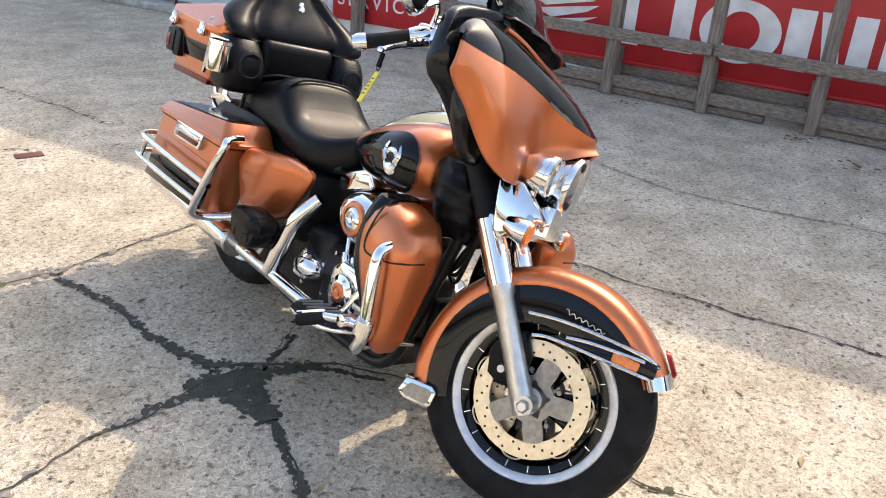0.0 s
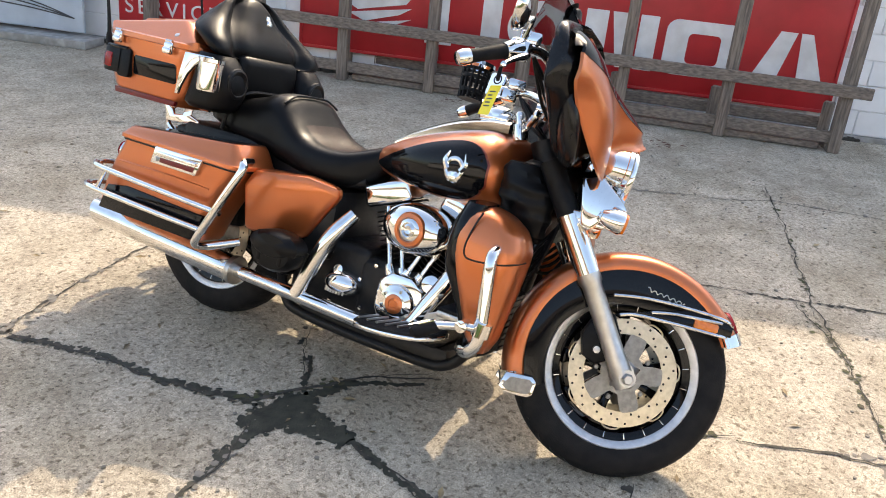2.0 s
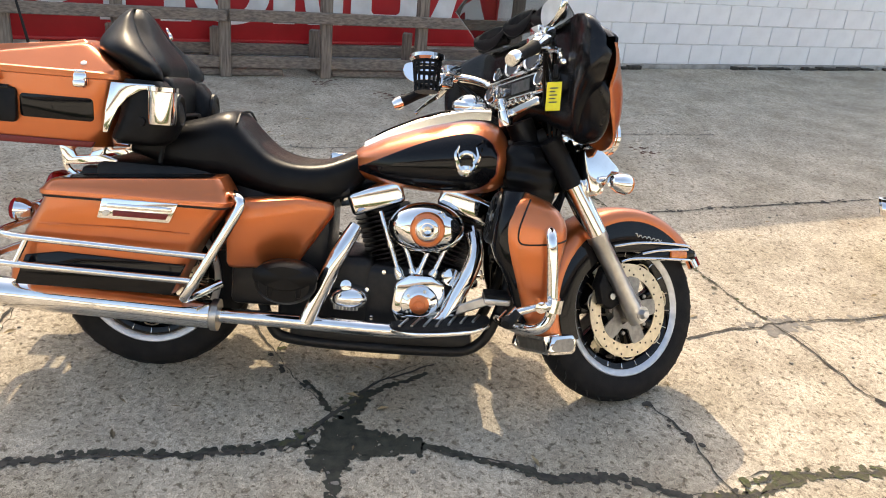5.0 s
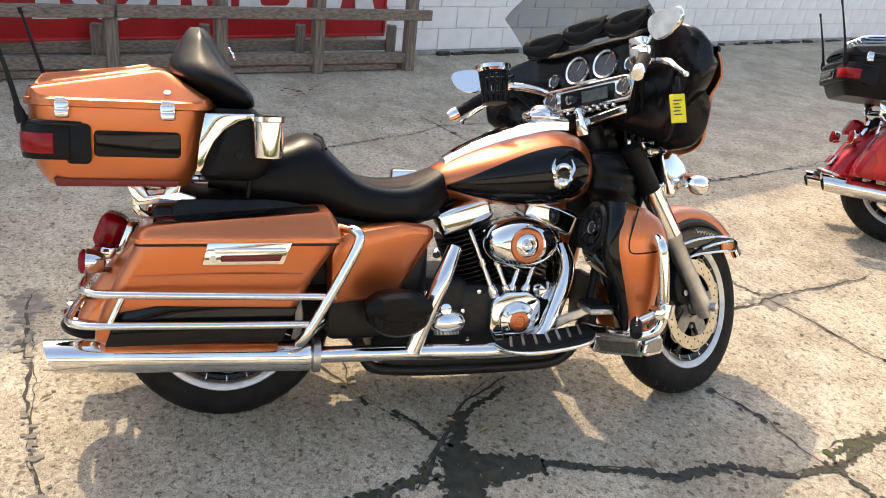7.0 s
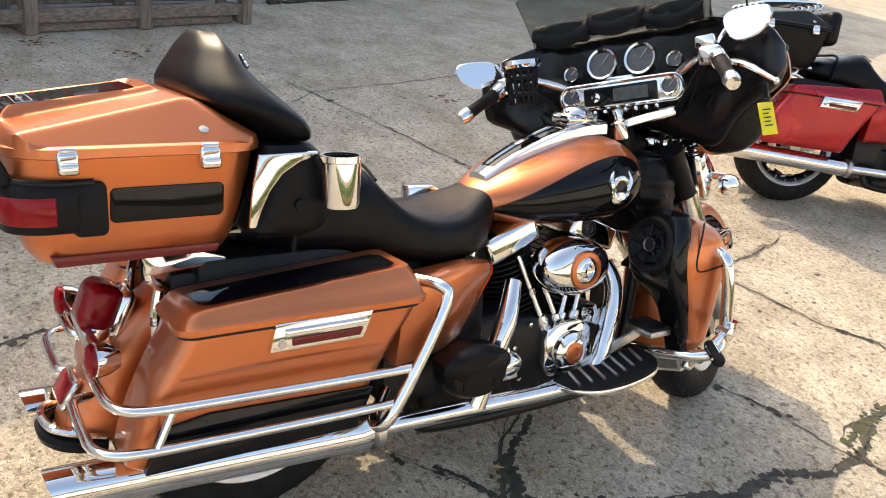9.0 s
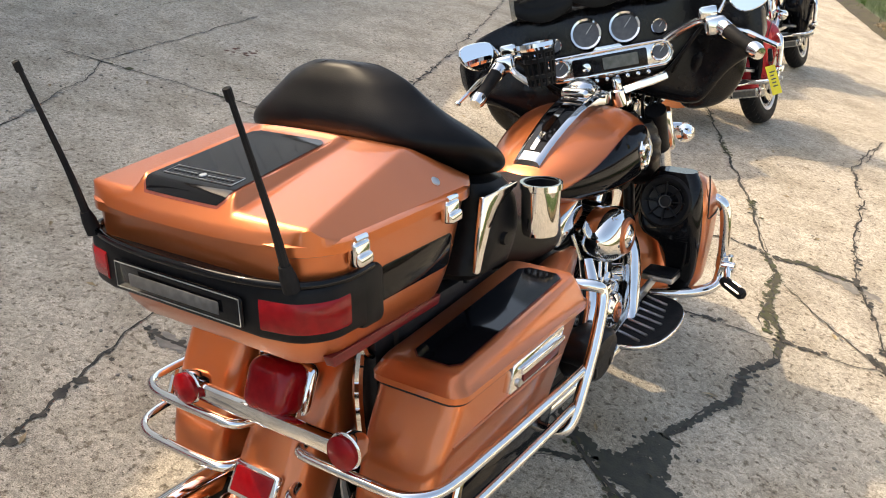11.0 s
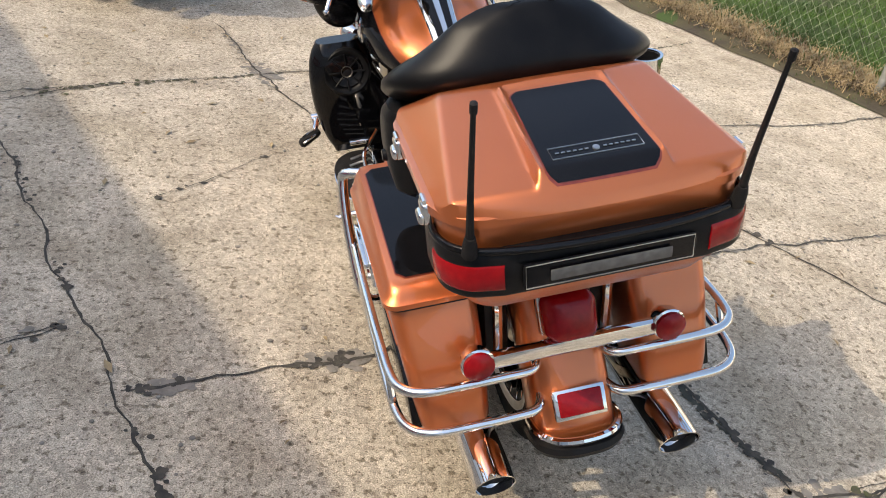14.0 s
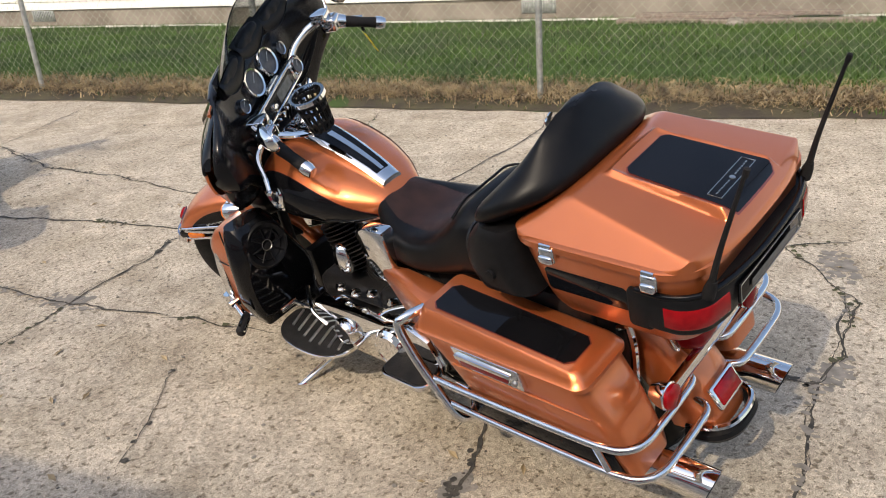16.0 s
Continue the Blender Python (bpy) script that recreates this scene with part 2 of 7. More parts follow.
def spline(knots, x):
    """Smooth values between knots (x, a, b, ...), by Catmull-Rom."""
    xs = [k[0] for k in knots]
    i = max(0, min(len(xs) - 2, int(np.searchsorted(xs, x)) - 1))
    p = [np.array(knots[max(0, min(len(knots) - 1, j))][1:], float) for j in (i - 1, i, i + 1, i + 2)]
    u = max(0.0, min(1.0, (x - xs[i]) / (xs[i + 1] - xs[i])))
    return 0.5 * (2 * p[1] + (p[2] - p[0]) * u + (2 * p[0] - 5 * p[1] + 4 * p[2] - p[3]) * u * u + (3 * p[1] - p[0] - 3 * p[2] + p[3]) * u ** 3)


def curve(pts, steps=6):
    """A smooth line through pts."""
    knots = [(i, *p) for i, p in enumerate(pts)]
    return [Vector(spline(knots, i / steps)) for i in range((len(pts) - 1) * steps + 1)]


def tube(pts, r, seg=10, smooth=True, steps=5):
    """A round bar along pts; r is one radius or one for each of pts."""
    line = curve(pts, steps) if smooth and len(pts) > 2 else [Vector(p) for p in pts]
    radii = [r] * len(line) if not isinstance(r, (list, tuple)) else [float(spline([(i, q) for i, q in enumerate(r)], i * (len(r) - 1) / (len(line) - 1))[0]) for i in range(len(line))]
    side, rings = None, []
    for i, p in enumerate(line):
        d = (line[min(i + 1, len(line) - 1)] - line[max(i - 1, 0)]).normalized()
        side = d.orthogonal() if side is None else side - d * side.dot(d)
        side = side.normalized()
        up = d.cross(side)
        rings.append([p + radii[i] * (side * math.cos(a) + up * math.sin(a)) for a in (2 * math.pi * k / seg for k in range(seg))])
    return skin(rings)


def lathe(profile, centre, axis, seg=32, squash=(1, 1), spin=0.0):
    """A turned shape: profile of (radius, height) along axis from centre."""
    turn = Vector(axis).to_track_quat("Z", "Y").to_matrix().to_4x4()
    turn = Matrix.Translation(centre) @ turn @ Matrix.Rotation(spin, 4, "Z")
    rings = [[turn @ Vector((max(r, 1e-4) * squash[0] * math.cos(a), max(r, 1e-4) * squash[1] * math.sin(a), h)) for a in (2 * math.pi * k / seg for k in range(seg))] for r, h in profile]
    return skin(rings, True, profile[0] != profile[-1])


def rbox(x0, x1, y0, y1, z0, z1, b=0.006, seg=2):
    bm = bmesh.new()
    bmesh.ops.create_cube(bm, size=1)
    for v in bm.verts:
        v.co = ((x0 + x1) / 2 + v.co.x * (x1 - x0), (y0 + y1) / 2 + v.co.y * (y1 - y0), (z0 + z1) / 2 + v.co.z * (z1 - z0))
    if b:
        bmesh.ops.bevel(bm, geom=list(bm.edges), offset=b, segments=seg, affect="EDGES", profile=0.5)
    return bm


def bar(a, b, w, h, bevel=0.004, seg=1):
    """A square bar from a to b."""
    a, b = Vector(a), Vector(b)
    bm = rbox(-w / 2, w / 2, -h / 2, h / 2, 0, (b - a).length, bevel, seg)
    bm.transform(Matrix.Translation(a) @ (b - a).to_track_quat("Z", "Y").to_matrix().to_4x4())
    return bm


def slab(outline, y0, y1, bevel=0.004, plane="xz"):
    """A plate with that outline, extruded from y0 to y1."""
    put = (lambda p, h: (p[0], h, p[1])) if plane == "xz" else ((lambda p, h: (h, p[0], p[1])) if plane == "yz" else (lambda p, h: (p[0], p[1], h)))
    bm = skin([[put(p, y0) for p in outline], [put(p, y1) for p in outline]])
    if bevel:
        bmesh.ops.recalc_face_normals(bm, faces=bm.faces)
        edges = [e for e in bm.edges if len(e.link_faces) == 2 and e.calc_face_angle(0) > 0.9]
        bmesh.ops.bevel(bm, geom=edges, offset=bevel, segments=2, affect="EDGES", profile=0.5)
    return bm


def flipped(bm):
    bm.transform(Matrix.Diagonal((1, -1, 1, 1)))
    bmesh.ops.reverse_faces(bm, faces=bm.faces)
    return bm


def sided(bm, s):
    """bm is modelled on the right (y < 0); s = 1 mirrors it to the left."""
    return flipped(bm) if s > 0 else bm


def thing(name, m, label, category, group="", kind=""):
    ob = new(name)
    ob.empty_display_size = 0.05
    ob.matrix_world = m
    return tagged(ob, label, category, group, kind)


# ---- motorcycles: x forward, y left, z up in the leaning frame, rear tyre on the origin ----
AXLE = Vector((1.57, 0, 0.298))
STEER = Matrix.Translation(AXLE) @ Matrix.Rotation(radians(27), 4, Vector((-math.sin(radians(26)), 0, math.cos(radians(26))))) @ Matrix.Translation(-AXLE) @ Matrix.Translation((-0.028, 0.02, 0.004))


def wheel(name, bike, c, radius, width, m, spokes, discs, label):
    """A cast wheel: rim with spokes, tyre, hub and drilled brake discs."""
    c, y = Vector(c), Vector((0, 1, 0))
    w = width / 2
    rim_r = radius - 0.102
    rim = joined(
        lathe([(rim_r - 0.034, -w * 0.72), (rim_r - 0.006, -w * 0.86), (rim_r + 0.004, -w * 0.84), (rim_r - 0.012, -w * 0.6), (rim_r - 0.04, -w * 0.3), (rim_r - 0.04, w * 0.3), (rim_r - 0.012, w * 0.6), (rim_r + 0.004, w * 0.84), (rim_r - 0.006, w * 0.86), (rim_r - 0.034, w * 0.72), (rim_r - 0.05, w * 0.2), (rim_r - 0.05, -w * 0.2), (rim_r - 0.034, -w * 0.72)], c, y, 56))
    rim = part(name, rim, BLACK, bike, label, m)
    for q in (-1, 1):
        lip = lathe([(rim_r - 0.013, q * w * 0.842), (rim_r - 0.009, q * w * 0.90), (rim_r + 0.008, q * w * 0.955), (rim_r + 0.011, q * w * 0.92), (rim_r - 0.013, q * w * 0.842)], c, y, 56)
        part("rim_lip", lip, ALUMINIUM, rim, "bright machined rim lip", m)
    profile = [(rim_r - 0.004, -0.80), (rim_r + 0.012, -0.92), (rim_r + 0.045, -1.0), (rim_r + 0.075, -0.93), (radius - 0.014, -0.72), (radius - 0.004, -0.42), (radius, 0)]
    profile = [(r, h * w) for r, h in profile] + [(r, -h * w) for r, h in profile[-2::-1]]
    tyre = joined(lathe(profile + [(rim_r - 0.02, 0), profile[0]], c, y, 72))
    part("tyre", tyre, RUBBER, rim, "black rubber tyre", m)
    grooves = []
    for i in range(36):
        a = 2 * math.pi * i / 36
        for s in (-1, 1):
            q = []
            for h, d in ((0.10, 0.0), (0.42, 0.05), (0.74, 0.14)):
                rr = radius - 0.0042 - 0.026 * (h ** 3)
                q.append(c + Vector((rr * math.cos(a + d * s), s * h * w, rr * math.sin(a + d * s))))
            grooves.append(tube(q, 0.0035, 4, False))
    part("tyre_tread", joined(*grooves), ENGINE, rim, m=m, kind="stuff")
    hub = lathe([(0.0, -0.085), (0.032, -0.085), (0.036, -0.05), (0.055, -0.04), (0.055, 0.04), (0.036, 0.05), (0.032, 0.085), (0.0, 0.085)], c, y, 24)
    part("hub", hub, STEEL, rim, m=m)
    for i in range(spokes):
        a = 2 * math.pi * (i + 0.5) / spokes
        turn = Matrix.Translation(c) @ Matrix.Rotation(-a, 4, "Y")
        arm = slab([(0.045, -0.016), (0.10, -0.011), (rim_r - 0.06, -0.016), (rim_r - 0.036, -0.030), (rim_r - 0.036, 0.030), (rim_r - 0.06, 0.016), (0.10, 0.011), (0.045, 0.016)], -0.024, 0.024, 0.004)
        arm.transform(turn)
        part("spoke", arm, BLACK, rim, m=m)
    for i in range(20):
        a = 2 * math.pi * i / 20
        d = Vector((math.cos(a), 0, math.sin(a)))
        for q in (-1, 1):
            tip = bar(c + d * (rim_r - 0.034) + Vector((0, q * w * 0.73, 0)), c + d * (rim_r - 0.016) + Vector((0, q * w * 0.82, 0)), 0.0035, 0.0035, 0.001)
            part("spoke_tip", tip, CHROME, rim, m=m)
    for s in discs:
        yo = s * 0.072
        o = c + Vector((0, yo, 0))
        band = lathe([(0.112, -0.0025), (0.156, -0.0025), (0.156, 0.0025), (0.112, 0.0025), (0.112, -0.0025)], o, y, 48)
        disc = part("brake_disc", band, ROTOR, rim, "drilled steel brake disc", m)
        holes = []
        for k in range(40):
            a = 2 * math.pi * k / 40
            r = (0.121, 0.133, 0.146)[k % 3]
            holes.append(lathe([(0.0, -0.0031), (0.0036, -0.0031), (0.0036, 0.0031), (0.0, 0.0031)], o + Vector((r * math.cos(a), 0, r * math.sin(a))), y, 8))
        part("drillings", joined(*holes), ENGINE, disc, m=m, kind="stuff")
        plate, n = [], 120
        for k in range(n):
            a = 2 * math.pi * k / n
            wave = math.sin(5 * a + 0.9)
            r1 = 0.088 + 0.026 * max(-1.0, min(1.0, 2.2 * wave))
            r0 = 0.040 + 0.012 * max(0.0, math.sin(5 * a - 0.6)) ** 2
            plate.append([o + Vector((r * math.cos(a), q, r * math.sin(a))) for r, q in ((r0, -0.004), (r1, -0.004), (r1, 0.004), (r0, 0.004))])
        part("disc_carrier", skin(plate + plate[:1], True, False), DULL, disc, m=m)
        for k in range(5):
            a = 2 * math.pi * (k + 0.52) / 5
            p = o + Vector((0.078 * math.cos(a), s * 0.004, 0.078 * math.sin(a)))
            part("disc_bolt", lathe([(0, 0.006), (0.006, 0.006), (0.008, 0.0), (0, 0)], p, (0, s, 0), 10), DULL, disc, m=m)
        for k in range(7):
            a = 2 * math.pi * (k + 0.3) / 7
            lug = [o + Vector((r * math.cos(a + da), 0, r * math.sin(a + da))) for r, da in ((0.150, -0.2), (0.161, -0.12), (0.164, 0.0), (0.161, 0.12), (0.150, 0.2))]
            part("disc_lug", tube(lug, 0.0026, 6), ROTOR, disc, m=m)
    return rim


def fender_front(bike, paint, m):
    def rad(a, r, y):
        return (AXLE.x + r * math.cos(a), y, AXLE.z + r * math.sin(a))
    n, rings, lo, hi = 40, [], radians(30), radians(203)
    profile = [(-0.052, -0.088), (-0.046, -0.092), (-0.022, -0.091), (-0.008, -0.078), (0.0, -0.052), (0.004, -0.022), (0.005, 0)]
    profile = profile + [(r, -y) for r, y in profile[-2::-1]]
    inner = [(r - 0.005, y * 0.95) for r, y in profile[::-1]]
    for i in range(n + 1):
        a = lo + (hi - lo) * i / n
        grow = 0.344 - 0.006 * max(0, (a - radians(140)) / radians(60)) + 0.01 * max(0, (radians(50) - a))
        rings.append([rad(a, grow + r, y) for r, y in profile + inner])
    fender = part("front_fender", skin(rings), paint, bike, "copper front fender with black side panels" if paint is COPPER else "", m)
    for s in (-1, 1):
        rings = []
        for i in range(n + 1):
            a = lo + (hi - lo) * i / n
            top = 0.300 - 0.018 * max(0, (a - radians(140)) / radians(60))
            low = 0.195 / max(0.2, math.sin(a)) if a < radians(100) else 0.198 + 0.030 * min(1, (a - radians(100)) / radians(60))
            low = min(low, top - 0.004)
            rings.append([rad(a, top, s * 0.091), rad(a, (top + low) / 2, s * 0.096), rad(a, low, s * 0.092), rad(a, low, s * 0.088), rad(a, top, s * 0.086)])
        part("side_panel", skin(rings), BLACK, fender, "gloss black side panel", m)
        strips = ([(1.485, s * 0.097, 0.508), (1.58, s * 0.102, 0.523), (1.70, s * 0.102, 0.526), (1.80, s * 0.096, 0.521), (1.836, s * 0.080, 0.508)],
                  [(1.60, s * 0.100, 0.488), (1.66, s * 0.104, 0.500), (1.76, s * 0.101, 0.508), (1.80, s * 0.097, 0.510)],
                  [(1.515, s * 0.099, 0.458), (1.56, s * 0.101, 0.470), (1.68, s * 0.104, 0.474), (1.79, s * 0.100, 0.474), (1.836, s * 0.084, 0.474)])
        for line in strips:
            part("trim_strip", tube(line, 0.0055, 8), CHROME, fender, m=m)
        part("fender_lamp", slab(round_rect(1.722, 1.792, 0.479, 0.503, 0.006), s * 0.094, s * 0.106, 0.002), AMBER, fender, "amber reflector", m)
        panel = [(1.515, 0.462), (1.56, 0.472), (1.68, 0.477), (1.80, 0.477), (1.834, 0.477), (1.834, 0.506), (1.80, 0.517), (1.70, 0.520), (1.60, 0.490)]
        part("bumper_panel", slab(panel, s * 0.080, s * 0.0985, 0.002), BLACK, fender, "gloss black panel between chrome strips", m)
        scrawl = [(1.572 + 0.0062 * k, s * 0.0975, 0.549 - 0.0008 * k + (0.011 if k in (0, 1, 9) else 0.0045) * math.sin(k * 2.1 + 0.4)) for k in range(19)]
        part("script_plate", tube(scrawl, 0.0014, 5, True, 3), SILVER, fender, "silver script flourish", m)
    tip = [[rad(radians(a), 0.352 + lift + r, y) for r, y in ((-0.046, -0.095), (-0.022, -0.094), (-0.008, -0.081), (0.0, -0.054), (0.005, 0), (0.0, 0.054), (-0.008, 0.081), (-0.022, 0.094), (-0.046, 0.095))] for a, lift in ((29, -0.004), (29, 0.004), (35, 0.004), (35, -0.004))]
    part("fender_tip", skin(tip + tip[:1], False), CHROME, fender, m=m)
    top = lathe([(0.0, 0.012), (0.018, 0.01), (0.024, 0.0), (0.0, 0.0)], rad(radians(38), 0.357, 0), Vector((math.cos(radians(38)), 0, math.sin(radians(38)))), 20, (1, 1.6))
    part("tip_lamp", top, RED_LENS, fender, m=m)
    flap_rings = [[rad(radians(a), r + (0.004 if abs(y) < 0.09 else -0.03), y) for y in (-0.105, -0.085, -0.04, 0, 0.04, 0.085, 0.105)] for a, r in ((194, 0.336), (194, 0.346), (204, 0.346), (204, 0.336))]
    part("rear_flap", skin(flap_rings + flap_rings[:1], False), CHROME, fender, "chrome fender end with steel inlay", m)
    inlay = [[rad(radians(a), 0.3500, y) for y in (-0.075, 0, 0.075)] for a in (196, 202.5)]
    part("flap_inlay", skin(inlay, False), DULL, fender, m=m)
    for s in (-1, 1):
        side = slab([rad(radians(a), r, 0)[::2] for a, r in ((194, 0.335),)] + [(1.322, 0.221), (1.337, 0.208), (1.334, 0.170), (1.320, 0.160), (1.252, 0.158), (1.232, 0.172)], s * 0.094, s * 0.112, 0.004)
        part("flap_side", side, CHROME, fender, m=m)
        side = slab([rad(radians(a), r, 0)[::2] for a, r in ((196.5, 0.322),)] + [(1.316, 0.211), (1.327, 0.203), (1.325, 0.176), (1.314, 0.169), (1.258, 0.168), (1.243, 0.178)], s * 0.1122, s * 0.1135, 0)
        part("flap_side_inlay", side, DULL, fender, m=m)


# along the fairing from nose (0) to ear (1): screen edge x y z, copper and black meeting line x y z, bottom edge x y z, bulge
FAIR = [(0.0, 1.262, 0.0, 1.115, 1.456, 0.0, 0.988, 1.468, 0.0, 0.950, 0.002), (0.12, 1.258, 0.06, 1.116, 1.446, 0.055, 0.984, 1.428, 0.065, 0.918, -0.004), (0.3, 1.248, 0.13, 1.122, 1.385, 0.130, 1.000, 1.350, 0.118, 0.848, -0.014),
        (0.42, 1.236, 0.17, 1.130, 1.335, 0.185, 1.026, 1.350, 0.160, 0.812, 0.006), (0.55, 1.220, 0.22, 1.138, 1.305, 0.245, 1.040, 1.350, 0.215, 0.796, 0.020), (0.7, 1.196, 0.285, 1.142, 1.277, 0.320, 1.047, 1.308, 0.312, 0.822, 0.028),
        (0.85, 1.178, 0.36, 1.130, 1.240, 0.390, 1.049, 1.228, 0.390, 0.925, 0.020), (0.95, 1.172, 0.42, 1.098, 1.208, 0.435, 1.052, 1.203, 0.438, 0.965, 0.010), (1.0, 1.176, 0.447, 1.066, 1.194, 0.452, 1.054, 1.196, 0.456, 0.985, 0.004)]
SEAM = 0.62


def fair_point(s, t, side, out=0.0):
    row = [float(v) for v in spline(FAIR, s)]
    top, mid, low, bulge = Vector(row[0:3]), Vector(row[3:6]), Vector(row[6:9]), row[9]
    if t <= SEAM:
        u = t / SEAM
        p = low.lerp(mid, u) + Vector((0.80, 0.50, 0.1)) * (bulge * math.sin(math.pi * u))
        p.x += 0.012 * math.exp(-(u / 0.2) ** 2) * math.exp(-(s / 0.3) ** 2)
    else:
        u = (t - SEAM) / (1 - SEAM)
        p = mid.lerp(top, u) + Vector((0.60, 0.25, 0.65)) * (0.013 * math.sin(math.pi * u))
    return Vector((p.x + out, side * (p.y + out * 0.5), p.z + out * 0.5))


def fairing(bike, paint, m):
    shell = None
    for name, mat, top in (("fairing", paint, False), ("fairing_band", BLACK, True)):
        bms = []
        for side in (-1, 1):
            rows = []
            for i in range(31):
                s = i / 30
                ts = [SEAM + (1 - SEAM) * j / 8 for j in range(9)] if top else [SEAM * j / 16 for j in range(17)]
                f = [fair_point(s, t, side, 0.0012 if top else 0.0) for t in ts]
                rows.append(f + [p - Vector((0.008, side * 0.002, 0)) for p in f[::-1]])
            bm = skin(rows)
            bms.append(bm)
        ob = part(name, joined(*bms), mat, shell or bike, "gloss black upper band" if shell else "batwing fairing with black upper band", m)
        shell = shell or ob
    rings = []
    body = [(0.0, 0.90, 1.190, 1.185, 1.385), (0.15, 0.85, 1.195, 1.185, 1.34), (0.25, 0.825, 1.180, 1.178, 1.27), (0.33, 0.90, 1.160, 1.140, 1.24), (0.38, 0.935, 1.145, 1.120, 1.225), (0.42, 0.955, 1.125, 1.112, 1.212), (0.444, 0.975, 1.10, 1.118, 1.20), (0.456, 1.01, 1.07, 1.140, 1.192)]
    for i in range(49):
        y = -0.456 + 0.912 * i / 48
        lo, hi, xb, xf = spline(body, abs(y))
        hi = min(hi, 1.182)
        ring = []
        for k in range(32):
            a = 2 * math.pi * k / 32
            c, q = math.cos(a), math.sin(a)
            z = (lo + hi) / 2 + (hi - lo) / 2 * math.copysign(abs(q) ** 0.55, q)
            front = xf - 0.5 * max(0, z - 0.98) * (1 - abs(y) / 0.46)
            for t_row in (0.15, 0.4, 0.62, 0.7, 0.8, 0.9, 1.0):
                edge = fair_point(min(1.0, abs(y) / 0.452), t_row, 1)
                if abs(edge.z - z) < 0.035:
                    front = max(xb + 0.01, min(front, edge.x - 0.022))
            ring.append((((xb + front) / 2 + (front - xb) / 2 * math.copysign(abs(c) ** 0.55, c)), y, z))
        rings.append(ring)
    inner = part("inner_fairing", skin(rings), SATIN, shell, "black inner fairing with gauges", m)

    for q in (-1, 1):
        rings = []
        for i in range(17):
            a = math.pi * i / 16
            rr = max(0.02, math.sin(a)) ** 0.7
            rings.append([(1.214 + 0.036 * rr * math.cos(b) - 0.03 * math.cos(a), q * (0.296 + 0.100 * rr * math.sin(b) + 0.030 * math.cos(a)), 0.905 + 0.104 * math.cos(a)) for b in (2 * math.pi * k / 24 for k in range(24))])
        part("ear_lobe", skin(rings), SATIN, inner, m=m)

    def dial(name, y, z, r, face):
        c, ax = Vector((1.185 + 0.04 * (1.06 - z) if name != "radio_gauge" else 1.150, y, z)), Vector((-1, 0, 0.22))
        ring = part(name, lathe([(r * 0.86, -0.01), (r * 0.86, 0.012), (r, 0.014), (r * 1.08, 0.006), (r * 1.08, -0.01), (r * 0.86, -0.01)], c, ax, 32), CHROME, inner, m=m)
        part("gauge_face", lathe([(0, 0.0), (r * 0.87, 0.0), (r * 0.87, 0.004), (0, 0.006)], c, ax, 32), face, ring, m=m)
        needle = Vector((0, math.cos(2.3) * r * 0.7, math.sin(2.3) * r * 0.7))
        part("needle", tube([c + ax.normalized() * 0.009, c + ax.normalized() * 0.009 + needle], 0.0012, 5, False), SILVER, ring, m=m)
    for s in (-1, 1):
        dial("large_gauge", s * 0.058, 1.093, 0.046, DIAL)
        dial("small_gauge", s * 0.158, 1.075, 0.023, DIAL)
        dial("radio_gauge", s * 0.150, 1.005, 0.026, DIAL)
    panel = joined(slab(round_rect(-0.190, 0.190, 0.962, 1.034, 0.034), 1.178, 1.150, 0.004, "yz"), slab([(-0.05, 1.038), (0.05, 1.038), (0.035, 1.052), (-0.035, 1.052)], 1.178, 1.152, 0.002, "yz"))
    radio = part("radio", panel, PANEL, inner, "chrome-framed radio", m)
    loop = [(1.1485, y, z) for y, z in round_rect(-0.186, 0.186, 0.970, 1.038, 0.033, 6)]
    part("radio_frame", tube(loop + loop[:1], 0.0045, 8, False), CHROME, radio, m=m)
    part("radio_front", slab(round_rect(-0.112, 0.112, 0.970, 1.026, 0.006), 1.152, 1.1475, 0.001, "yz"), SATIN, radio, m=m)
    part("radio_screen", slab(round_rect(-0.085, 0.020, 0.982, 1.018, 0.003), 1.149, 1.1465, 0, "yz"), SCREEN, radio, m=m)
    part("radio_knob", lathe([(0.0, 0.016), (0.013, 0.014), (0.016, 0.0), (0, 0)], (1.149, 0.070, 0.998), (-1, 0, 0), 20), CHROME, radio, m=m)
    for k in range(8):
        part("switch", lathe([(0.0, 0.014), (0.006, 0.012), (0.008, 0.0), (0, 0)], (1.15, -0.11 + k * 0.031, 0.952), (-1, 0, 0.2), 12), CHROME, inner, m=m)
    shelf = bar((1.112, 0.02, 0.905), (1.135, -0.165, 0.936), 0.016, 0.026, 0.005)
    part("switch_shelf", shelf, CHROME, inner, m=m)
    part("ignition_lock", lathe([(0, -0.02), (0.022, -0.018), (0.024, 0.0), (0.020, 0.03), (0.015, 0.034), (0.015, 0.062), (0.011, 0.068), (0, 0.068)], (1.108, -0.012, 0.892), (-0.25, 0, 1), 20), CHROME, inner, "chrome ignition lock", m)
